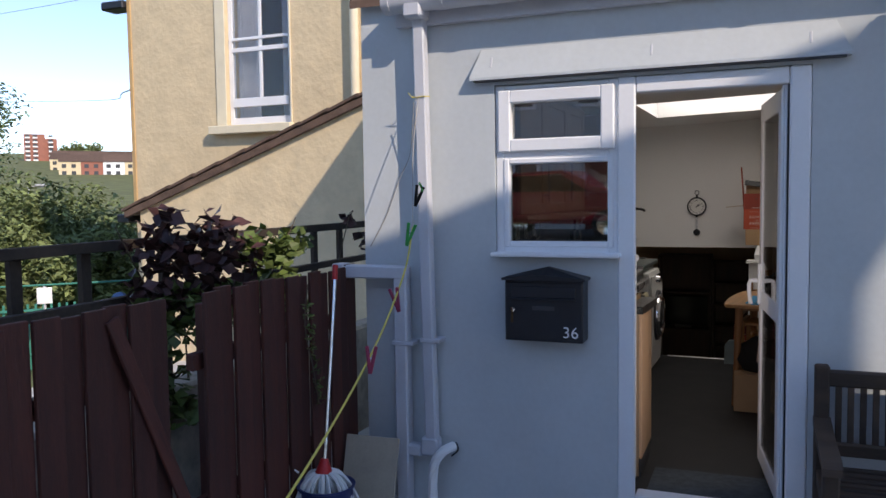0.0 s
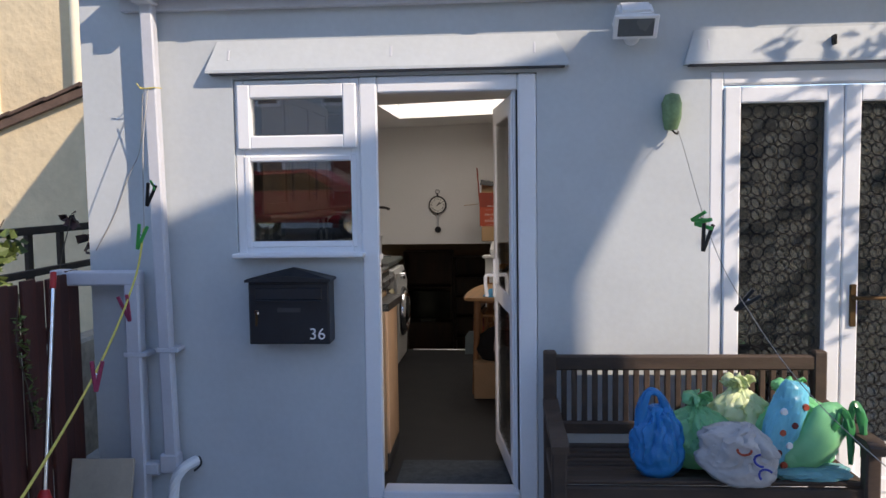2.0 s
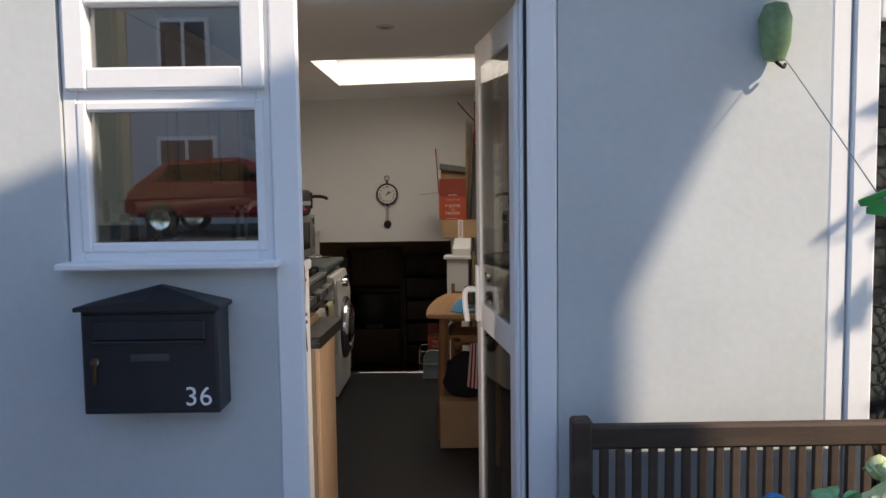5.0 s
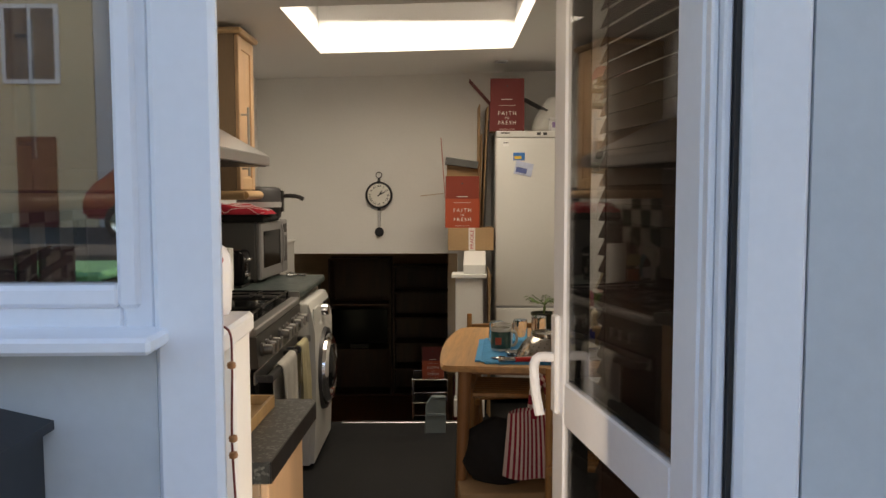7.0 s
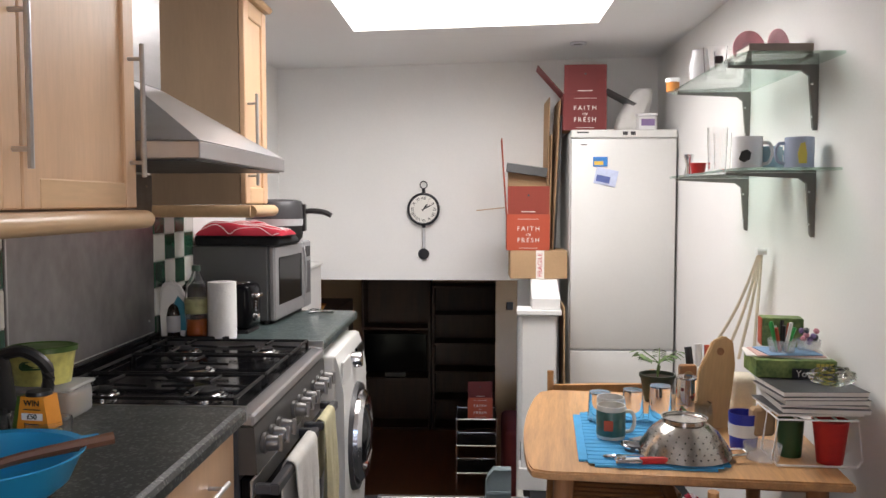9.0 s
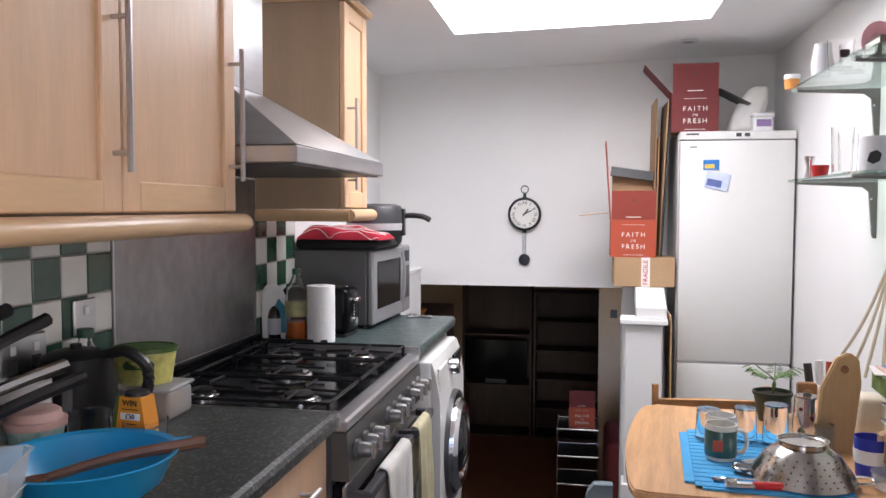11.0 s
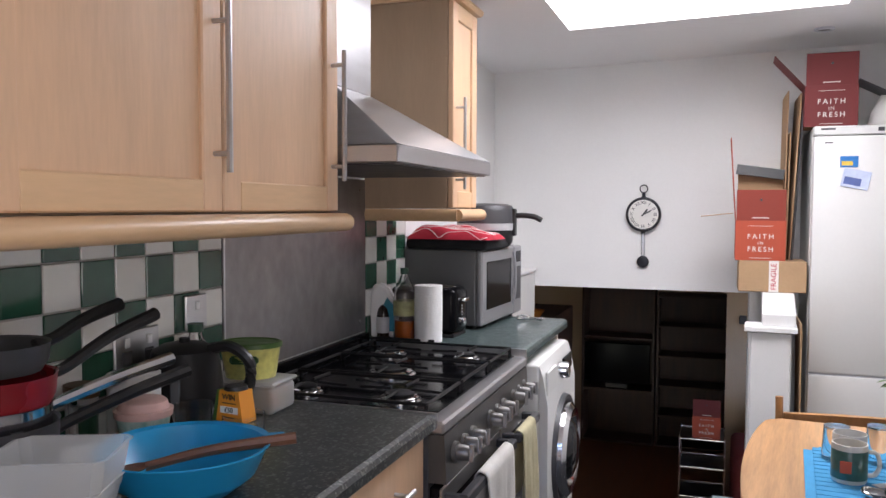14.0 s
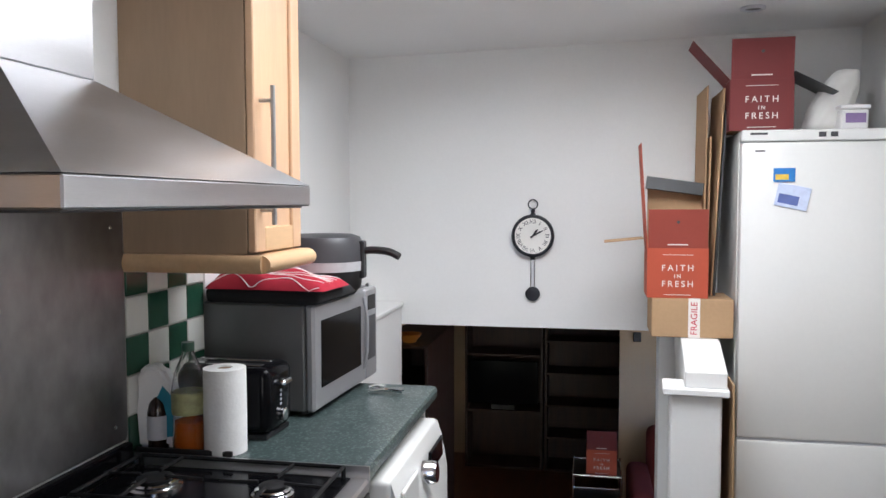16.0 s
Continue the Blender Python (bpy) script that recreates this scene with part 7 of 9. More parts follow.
# ---- things on the near worktop ----
def near_worktop():
    M_SPOON = mat("dark_stained_beech", (0.15, 0.065, 0.035), 0.5, 0, 0.2, 5, 0.05, 30)
    M_BLUEP = mat("sky_blue_plastic", (0.01, 0.31, 0.60), 0.32, 0, 0.04)
    b = thing("mixing_bowl", pose(-1.155, 5.845, TOP), "bright blue plastic mixing bowl with a lip", "bowl")
    lathe("bowl", M_BLUEP, [(0, 0), (0.085, 0), (0.122, 0.028), (0.144, 0.075), (0.150, 0.079), (0.150, 0.082), (0.140, 0.078), (0.117, 0.032), (0.083, 0.006), (0, 0.006)], b, seg=48)
    bx("spout", M_BLUEP, (0.138, 0.178, -0.025, 0.03, 0.074, 0.082), b, 0.004, pose(0, 0, 0, 0, 0, 35))
    s = thing("wooden_spoon", pose(-1.150, 5.815, TOP + 0.068), "dark wooden spoon resting across the bowl", "spoon")
    tube("shaft", M_SPOON, [(-0.04, -0.03, -0.012), (0.05, 0.03, 0.008), (0.17, 0.11, 0.018)], 0.008, s, curve=4, r2=0.011)
    lathe("spoon_head", M_SPOON, [(0, -0.006), (0.02, -0.004), (0.024, 0.0), (0.02, 0.002), (0, -0.001)], s, pose(-0.065, -0.045, -0.014, 0, -8, 35) @ Matrix.Diagonal((1.7, 1, 1, 1)))
    M_FROST = cloudy_plastic("frosted_plastic", (0.80, 0.81, 0.82), 0.32)
    for i, (x, y, z, w, d, h) in enumerate(((-1.225, 5.615, TOP, 0.078, 0.064, 0.042), (-1.222, 5.62, TOP + 0.030, 0.080, 0.066, 0.05), (-1.222, 5.628, TOP + 0.060, 0.086, 0.072, 0.070))):
        t = thing("plastic_container", pose(x, y, z, 0, 0, 16 + 3 * i), "stacked translucent plastic food container", "container", "stacked containers")
        bm = bmesh.new()
        rings = []
        for k, hh, inset in ((0.86, 0, 0), (1, h, 0), (1.06, h, 0), (1.06, h - 0.005, 0), (1.0, h - 0.003, 0)):
            rings.append([bm.verts.new((w * k * sx, d * k * sy, hh)) for sx, sy in ((-1, -0.8), (-0.85, -1), (0.85, -1), (1, -0.8), (1, 0.8), (0.85, 1), (-0.85, 1), (-1, 0.8))])
        for a, c in zip(rings[:3], rings[1:3]):
            for q in range(8):
                bm.faces.new((a[q], a[(q + 1) % 8], c[(q + 1) % 8], c[q]))
        bm.faces.new(rings[0])
        for r in rings[3:]:
            for v in r:
                bm.verts.remove(v)
        o = part("tub", bm, M_FROST, t)
        mod = o.modifiers.new("wall", "SOLIDIFY")
        mod.thickness = 0.0015
    k = thing("electric_kettle", pose(-1.402, 6.195, TOP), "black plastic electric kettle with a water gauge", "kettle")
    lathe("base", M_RUBBER, [(0, 0), (0.085, 0), (0.085, 0.018), (0.075, 0.022), (0, 0.022)], k)
    lathe("body", mat("black_kettle_plastic", (0.008, 0.008, 0.009), 0.5, 0, 0.1, spec=0.25), [(0, 0.0225), (0.085, 0.0225), (0.088, 0.06), (0.078, 0.15), (0.072, 0.175), (0.05, 0.188), (0.012, 0.192), (0.012, 0.202), (0, 0.203)], k, seg=32)
    tube("handle", M_RUBBER, [(0.06, 0.0, 0.178), (0.11, 0.0, 0.185), (0.155, 0, 0.15), (0.15, 0, 0.09), (0.11, 0, 0.045), (0.08, 0, 0.04)], 0.013, k, curve=5, m=pose(0, 0, 0, 0, 0, 8))
    bx("gauge", mat("grey_gauge", (0.12, 0.13, 0.14), 0.2), (-0.010, 0.012, -0.0865, -0.078, 0.04, 0.13), k, 0.003, pose(0, 0, 0, 0, 0, 20))
    part("spout", prism_bm([(-0.10, 0.17), (-0.06, 0.178), (-0.06, 0.13)], "y", -0.022, 0.022), M_RUBBER, k)
    c = thing("food_container", pose(-1.350, 6.385, TOP), "clear plastic box with salad and a fitted lid", "container")
    bx("box", M_FROST, (-0.095, 0.095, -0.06, 0.06, 0, 0.068), c, 0.012, seg=3)
    bx("lid", M_FROST, (-0.10, 0.10, -0.064, 0.064, 0.0685, 0.078), c, 0.004)
    bx("contents", mat("green_and_red_salad", (0.10, 0.16, 0.03), 0.6, 0, 0.6, 40, 0, 90, second=(0.35, 0.05, 0.02)), (-0.085, 0.085, -0.05, 0.05, 0.004, 0.05), c, 0.01)
    t = thing("spread_tub", pose(-1.350, 6.390, TOP + 0.0785, 0, 0, 14), "yellow and green butter spread tub", "tub")
    M_YTUB = mat("yellow_printed_tub", (0.58, 0.55, 0.17), 0.35, 0, 0.3, 16)
    bm = lathe_bm([(0, 0), (0.062, 0), (0.074, 0.075), (0, 0.075)], 32)
    for v in bm.verts:
        v.co.y *= 0.8
    part("tub", bm, M_YTUB, t, smooth=True)
    bm = lathe_bm([(0.079, 0.0755), (0.079, 0.086), (0.072, 0.088), (0.068, 0.085), (0, 0.085)], 32)
    for v in bm.verts:
        v.co.y *= 0.8
    part("lid", bm, mat("dark_green_lid", (0.05, 0.11, 0.02), 0.35, 0, 0.1), t, "dark green lid", smooth=True)
    bx("brand_mark", mat("dark_green_print", (0.02, 0.07, 0.02), 0.4), (-0.035, 0.035, -0.0605, -0.0575, 0.032, 0.052), t, 0.006, pose(0, 0, 0, -7, 0, 0))
    u = thing("travel_cup", pose(-1.358, 5.995, TOP), "reusable cup with a pink lid and teal patterned sleeve", "cup")
    lathe("cup", mat("teal_patterned_card", (0.12, 0.36, 0.33), 0.6, 0, 0.6, 35, second=(0.5, 0.6, 0.55)), [(0, 0), (0.04, 0), (0.052, 0.078), (0, 0.078)], u)
    M_PINK = mat("pale_pink_silicone", (0.62, 0.40, 0.36), 0.5)
    lathe("band", M_PINK, [(0.048, 0.028), (0.0535, 0.029), (0.055, 0.044), (0.049, 0.044)], u)
    lathe("lid", M_PINK, [(0.056, 0.0785), (0.058, 0.092), (0.05, 0.094), (0.046, 0.108), (0.04, 0.112), (0, 0.112)], u, label="pale pink lid")
    for x, y in ((-1.30, 6.08), (-1.22, 6.10)):
        g = thing("glass_tumbler", pose(x, y, TOP), "clear glass tumbler on the worktop", "glass", "tumblers on the worktop")
        lathe("glass", M_GLASS, [(0, 0), (0.036, 0), (0.045, 0.085), (0.0435, 0.085), (0.034, 0.006), (0, 0.006)], g)
    j = thing("storage_jar", pose(-1.150, 6.030, TOP), "clear jar holding pale packets", "jar")
    lathe("jar", M_GLASS, [(0, 0), (0.038, 0), (0.042, 0.09), (0.0405, 0.09), (0.0365, 0.004), (0, 0.004)], j)
    bx("packet", mat("cream_packet", (0.60, 0.48, 0.25), 0.6), (-0.022, 0.02, -0.016, 0.016, 0.005, 0.07), j, 0.003)
    p = thing("snack_packet", pose(-1.167, 6.030, TOP + 0.075, 0, 0, -10), "small orange and green packet with a prize offer", "packet")
    M_OR = mat("orange_print", (0.72, 0.27, 0.02), 0.5, 0, 0.04)
    part("pack", prism_bm([(-0.034, 0), (0.034, 0), (0.024, 0.062), (-0.024, 0.062)], "y", -0.02, 0.02), M_OR, p)
    part("side_panel", prism_bm([(-0.046, 0), (-0.0345, 0), (-0.0245, 0.062), (-0.032, 0.062)], "y", -0.018, 0.018), bpy.data.materials["dark_green_lid"], p)
    lathe("pack_top", M_RUBBER, [(0.024, 0.0625), (0.022, 0.07), (0, 0.07)], p, seg=16)
    bx("offer_panel", M_LETTER, (-0.022, 0.022, -0.0212, -0.0202, 0.018, 0.031), p, 0)
    writing("WIN", 0.016, M_RUBBER, p, pose(0, -0.0212, 0.050, 90, 0, 0))
    writing("\u00a350", 0.014, M_RUBBER, p, pose(0, -0.0218, 0.0245, 90, 0, 0))
    bx("fine_print", M_RUBBER, (-0.018, 0.018, -0.0208, -0.0202, 0.037, 0.039), p, 0)
    bx("fine_print", M_RUBBER, (-0.014, 0.014, -0.0208, -0.0202, 0.009, 0.011), p, 0)
    s = thing("cap_bottle", pose(-1.458, 6.318, TOP), "small clear bottle with a green cap", "bottle")
    lathe("bottle", M_GLASS, [(0, 0), (0.036, 0), (0.036, 0.14), (0.016, 0.185), (0.014, 0.20), (0.012, 0.20), (0.014, 0.184), (0.034, 0.138), (0.034, 0.003), (0, 0.003)], s)
    lathe("label", M_REDCARD, [(0.0365, 0.11), (0.0367, 0.14), (0.037, 0.14), (0.037, 0.11)], s)
    lathe("cap", bpy.data.materials["dark_green_cap"], [(0.019, 0.195), (0.019, 0.215), (0, 0.216)], s, seg=16)
    r = thing("paper_roll", pose(-1.44, 6.07, TOP), "white paper roll beside the kettle", "roll")
    lathe("roll", bpy.data.materials["white_tissue"], [(0.02, 0), (0.055, 0), (0.055, 0.145), (0.02, 0.145), (0.02, 0)], r)
    lid = thing("spice_jar", pose(-1.465, 5.945, TOP), "glass jar with a brass lid", "jar")
    lathe("jar", M_GLASS, [(0, 0), (0.03, 0), (0.032, 0.12), (0, 0.12)], lid)
    lathe("lid", bpy.data.materials["aged_brass"], [(0.034, 0.1205), (0.034, 0.145), (0, 0.146)], lid, label="brass screw lid")
    tagged(bx("white_carton", M_WPLAST, (-0.06, 0.06, -0.05, 0.05, 0, 0.05), None, 0.006, pose(-1.36, 5.84, TOP, 0, 0, 20)), "low white carton by the saucepans", "carton")


near_worktop()


def saucepan(x, y, z, r, h, turn, tip, body, label, length=0.19, rise=0.075):
    p = thing("saucepan", pose(x, y, z, 0, 0, turn), label, "saucepan", "stacked saucepans")
    lathe("pan", body, [(0, 0), (r * 0.85, 0), (r * 0.97, h * 0.4), (r, h), (r * 1.02, h + 0.003), (r * 0.97, h), (r * 0.94, h * 0.4), (r * 0.82, 0.005), (0, 0.005)], p, seg=36)
    tube("handle", tip, [(r, 0, h * 0.75), (r + 0.04, 0, h * 0.85), (r + length * 0.55, 0, h * 0.8 + rise * 0.6), (r + length, 0, h * 0.8 + rise)], 0.010, p, curve=5, r2=0.014)
    tube("ferrule", M_CHROME, [(r - 0.005, 0, h * 0.74), (r + 0.035, 0, h * 0.84)], 0.009, p)


M_REDPAN = mat("red_enamel", (0.22, 0.01, 0.015), 0.25, 0, 0.05)
saucepan(-1.415, 5.69, TOP + 0.0005, 0.100, 0.135, 71, M_RUBBER, M_DGREY, "deep black pan at the bottom of a stack", 0.28, 0.055)
saucepan(-1.415, 5.69, TOP + 0.080, 0.090, 0.085, 75, M_CHROME, M_CHROME, "steel saucepan with a bright metal handle", 0.27, 0.04)
saucepan(-1.415, 5.69, TOP + 0.160, 0.098, 0.055, 80, M_RUBBER, M_REDPAN, "red-sided non-stick saucepan in the stack", 0.25, 0.075)
saucepan(-1.42, 5.69, TOP + 0.222, 0.092, 0.045, 86, M_RUBBER, M_DGREY, "small black frying pan on top of the stack", 0.20, 0.045)


def switch_plate(y0, y1, z0, z1, double):
    s = thing("wall_socket", KP @ pose(KX0 + 0.0100, (y0 + y1) / 2, (z0 + z1) / 2), "grey steel switched wall socket on the tiles", "socket")
    w, h = (y1 - y0) / 2, (z1 - z0) / 2
    bx("plate", M_STEEL, (0, 0.008, -w, w, -h, h), s, 0.003)
    for dy in ((-w * 0.5, w * 0.5) if double else (0,)):
        bx("rocker", M_WPLAST, (0.0082, 0.013, dy - 0.008, dy + 0.008, 0.005, 0.026), s, 0.002)
        if double:
            bx("socket_face", M_DGREY, (0.0082, 0.0095, dy - 0.015, dy + 0.015, -0.034, -0.004), s, 0.001)


switch_plate(6.305, 6.39, 1.115, 1.20, False)
switch_plate(6.06, 6.205, 1.06, 1.145, True)


# ---- window ledge ----
def ledge_things():
    z = 1.2005
    b = thing("soap_bottle", pose(-0.612, 4.868, z), "large white pump soap bottle with a blue ring", "soap bottle")
    bm = lathe_bm([(0, 0), (0.034, 0), (0.038, 0.008), (0.0405, 0.05), (0.041, 0.08), (0.038, 0.098), (0.031, 0.112), (0.022, 0.119), (0.0185, 0.121), (0.0185, 0.134), (0, 0.134)], 40)
    for v in bm.verts:
        v.co.y *= 0.7
    part("bottle", bm, M_WPLAST, b, smooth=True)
    lathe("ring", mat("royal_blue_plastic", (0.02, 0.03, 0.35), 0.4), [(0.012, 0.1345), (0.0125, 0.140), (0, 0.141)], b)
    lathe("stem", M_WPLAST, [(0.010, 0.1412), (0.006, 0.150), (0.0055, 0.166), (0, 0.166)], b)
    bm = box_bm(-0.015, 0.022, -0.007, 0.007, 0.1662, 0.1745, 0.003, 2)
    for v in bm.verts:
        v.co.z -= 0.004 * max(0.0, v.co.x) / 0.022
    part("pump_head", bm, M_WPLAST, b, smooth=True)
    for i in range(5):
        bx("print_line", mat("blue_ink", (0.05, 0.07, 0.25), 0.5) if i == 0 else bpy.data.materials["blue_ink"], (0.008, 0.022, -0.0292, -0.0282, 0.045 + 0.008 * i, 0.048 + 0.008 * i), b, 0)
    r = thing("refill_carton", pose(-0.600, 4.795, z, 0, 0, 12), "white and red carton with a torn top", "carton")
    M_OFF = mat("cream_carton", (0.70, 0.66, 0.58), 0.6, 0, 0.05)
    bx("box", M_OFF, (-0.035, 0.025, -0.014, 0.014, 0.035, 0.10), r, 0.002)
    bx("red_base", bpy.data.materials["red_plastic"], (-0.036, 0.0255, -0.0145, 0.0145, 0.0, 0.036), r, 0.003)
    bx("red_edge", bpy.data.materials["red_plastic"], (0.015, 0.0275, -0.0146, 0.0146, 0.085, 0.105), r, 0.003, pose(0, 0, 0, 0, 20, 0) @ pose(-0.03, 0, 0))
    e = thing("white_ball", pose(-0.600, 4.752, z), "small white rounded sponge", "sponge")
    lathe("sponge", M_OFF, [(0, 0), (0.018, 0.003), (0.024, 0.02), (0.02, 0.045), (0, 0.055)], e)
    c = thing("bead_string", pose(-0.542, 4.70, z), "dark red cord with wooden beads over the ledge", "cord")
    tube("cord", M_DRED, [(-0.03, 0, 0.006), (0.004, 0, 0.003), (0.008, 0.002, -0.05), (0.006, 0.0, -0.16), (0.010, 0.003, -0.28)], 0.0018, c, curve=5)
    for q in (-0.05, -0.16, -0.185):
        lathe("bead", M_TABLELEG, [(0, -0.007), (0.006, -0.004), (0.007, 0), (0.006, 0.004), (0, 0.007)], c, pose(0.0075, 0.001, q), seg=10)


ledge_things()


# ---- table things ----
TT = 0.7355


def mug(x, y, z, r, h, turn, material, label, group="mugs"):
    k = thing("mug", pose(x, y, z, 0, 0, turn), label, "mug", group)
    lathe("cup", material, [(0, 0), (r * 0.94, 0), (r, 0.006), (r, h), (r * 0.93, h), (r * 0.92, 0.008), (0, 0.008)], k, seg=32)
    tube("handle", material, [(r * 0.97, 0, h * 0.82), (r * 1.45, 0, h * 0.78), (r * 1.62, 0, h * 0.5), (r * 1.4, 0, h * 0.24), (r * 0.97, 0, h * 0.18)], 0.0055, k, curve=5)
    return k


def on_table():
    m = thing("drying_mat", pose(0.172, 6.83, TT, 0, 0, -6.5), "bright blue ribbed dish drying mat", "mat")
    M_MAT = mat("blue_microfibre", (0.06, 0.34, 0.62), 0.9, 0, 0.08, 20, 0.5, 200)
    bm = box_bm(-0.195, 0.195, -0.265, 0.265, 0, 0.006)
    bmesh.ops.bevel(bm, geom=[e for e in bm.edges if abs(e.verts[0].co.z - e.verts[1].co.z) > 0.003], offset=0.04, segments=5, affect="EDGES")
    part("pad", bm, M_MAT, m)
    for i in range(15):
        y = -0.24 + i * 0.034
        bx("rib", M_MAT, (-0.172, 0.172, y - 0.0155, y + 0.0155, 0.0055, 0.0078), m, 0.002)
    Z = TT + 0.009
    c = thing("colander", pose(0.245, 6.68, Z), "upturned shiny steel colander with side handles", "colander")
    prof = [(0.128, 0.004), (0.125, 0.008), (0.112, 0.03), (0.09, 0.062), (0.065, 0.082), (0.058, 0.086), (0.058, 0.098), (0.062, 0.099), (0.055, 0.092), (0, 0.088)]
    lathe("bowl", mat("satin_steel_bowl", (0.50, 0.475, 0.44), 0.2, 1.0, 0.1, 14), prof, c, seg=44)
    holes = []
    for k, (r, z) in enumerate(((0.1205, 0.0165), (0.1145, 0.028), (0.1055, 0.0415), (0.0965, 0.054), (0.087, 0.066))):
        n = 38 - 4 * k
        for i in range(n):
            a = 2 * math.pi * (i + 0.5 * (k % 2)) / n
            d = bmesh.new()
            bmesh.ops.create_circle(d, cap_ends=True, segments=8, radius=0.0021)
            rot = Matrix.Translation((r * math.cos(a), r * math.sin(a), z)) @ Matrix.Rotation(a, 4, "Z") @ Matrix.Rotation(radians(52), 4, "Y")
            bmesh.ops.transform(d, matrix=rot, verts=d.verts)
            holes.append(d)
    tagged(part("holes", join(holes), M_DGREY, c), kind="stuff")
    for s in (-1, 1):
        tube("side_handle", M_CHROME, [(s * 0.12, -0.03, 0.008), (s * 0.155, -0.022, 0.012), (s * 0.162, 0, 0.013), (s * 0.155, 0.022, 0.012), (s * 0.12, 0.03, 0.008)], 0.005, c, curve=5, m=pose(0, 0, 0, 0, 0, -12))
    def tumbler(x, y, r, h, label, fl=False):
        g = thing("glass_tumbler", pose(x, y, Z), label, "glass", "upturned glasses on the mat")
        lathe("glass", M_GLASS, [(r, 0), (r * 0.86, h), (0, h), (0, h - 0.006), (r * 0.82, h - 0.006), (r - 0.002, 0)], g)
        return g
    tumbler(0.075, 7.0, 0.038, 0.09, "upturned clear glass tumbler on the mat")
    tumbler(0.178, 7.0, 0.035, 0.098, "upturned clear glass tumbler on the mat")
    tumbler(0.258, 6.98, 0.037, 0.115, "upturned tall glass tumbler")
    tumbler(0.375, 6.93, 0.030, 0.075, "upturned small glass on the mat")
    g = tumbler(0.365, 7.06, 0.040, 0.125, "upturned glass with painted coloured flowers")
    rng = random.Random(3)
    for i in range(12):
        a = rng.uniform(0, 6.3)
        zz = rng.uniform(0.02, 0.10)
        rr = 0.040 * (1 - 0.14 * zz / 0.125) + 0.0006
        lathe("flower", (M_REDCARD, M_LEAF, M_DRED)[i % 3], [(0, 0.0008), (0.006, 0.0006), (0.006, 0)], g, Matrix.Translation((rr * math.cos(a), rr * math.sin(a), zz)) @ Matrix.Rotation(a, 4, "Z") @ Matrix.Rotation(radians(90), 4, "Y"), seg=8)
    k = mug(0.075, 6.82, Z, 0.041, 0.095, -8, mat("cream_glaze", (0.62, 0.60, 0.54), 0.3), "cream mug with a dark green band and red mark")
    lathe("green_band", mat("dark_green_glaze", (0.035, 0.10, 0.085), 0.3, 0, 0.3, 40), [(0.0412, 0.010), (0.0417, 0.011), (0.0417, 0.080), (0.0412, 0.081)], k, seg=32)
    bx("red_mark", M_REDCARD, (-0.022, 0.004, -0.0432, -0.0395, 0.028, 0.058), k, 0.001)
    mug(0.092, 6.915, Z, 0.041, 0.095, 60, mat("white_stoneware", (0.66, 0.65, 0.62), 0.3), "plain white stoneware mug on the mat")
    s = thing("spoon", pose(0.05, 6.63, Z), "steel spoon lying on the mat", "spoon")
    tube("stem", M_CHROME, [(0.0, 0.0, 0.006), (0.09, 0.01, 0.004)], 0.003, s)
    lathe("bowl", M_CHROME, [(0, 0.0), (0.012, 0.002), (0.014, 0.006), (0.012, 0.005), (0, 0.003)], s, pose(-0.012, 0, 0, 0, 0, 0) @ Matrix.Diagonal((1.6, 1, 1, 1)))
    p = thing("can_opener", pose(0.075, 6.585, Z, 0, 0, 0), "red-handled can opener lying on the mat", "can opener")
    tube("grip", bpy.data.materials["red_plastic"], [(0.03, 0.0, 0.008), (0.15, 0.005, 0.008)], 0.010, p)
    bx("jaw", M_CHROME, (-0.035, 0.035, -0.014, 0.012, 0.002, 0.014), p, 0.004)
    lathe("wheel", M_CHROME, [(0, 0), (0.014, 0), (0.014, 0.016), (0, 0.016)], p, pose(-0.02, 0.005, 0.003), seg=16)
    j = thing("jar_lid", pose(0.115, 6.70, Z), "dark round jar lid lying on the mat", "lid")
    lathe("rim", M_DGREY, [(0, 0), (0.026, 0), (0.026, 0.016), (0.022, 0.018), (0, 0.018)], j)
    kn = thing("knife", pose(0.17, 6.80, Z, 0, 0, 30), "broad steel knife resting on the mat", "knife")
    part("blade", prism_bm([(-0.05, -0.012), (0.12, -0.012), (0.14, 0.006), (0.12, 0.016), (-0.05, 0.014)], "z", 0.004, 0.006), M_STEEL, kn)
    # pot plant
    f = thing("pot_plant", pose(0.325, 7.28, TT), "seedling in a dark green plastic pot", "pot plant")
    lathe("pot", mat("dark_green_pot", (0.02, 0.035, 0.02), 0.5), [(0, 0), (0.042, 0), (0.058, 0.085), (0.062, 0.085), (0.062, 0.095), (0.056, 0.095), (0.053, 0.08), (0, 0.08)], f)
    lathe("soil", mat("potting_soil", (0.03, 0.02, 0.013), 0.95, 0, 0.3, 40, 0.6), [(0, 0.084), (0.053, 0.0835), (0.053, 0.081)], f)
    rng = random.Random(12)
    M_SEED = mat("seedling_leaf", (0.10, 0.17, 0.05), 0.6, 0, 0.2, 20, island=0.25)
    part("stem", join([tube_bm(smooth_path([(0, 0, 0.08), (0.005, 0.0, 0.13), (0.0 + 0.07 * math.cos(a), 0.05 * math.sin(a), 0.165 + 0.02 * math.sin(a * 2))], 4), 0.0022, 5) for a in (0.2, 1.3, 2.6, 3.7, 5.0)]), M_SEED, f)
    bms = []
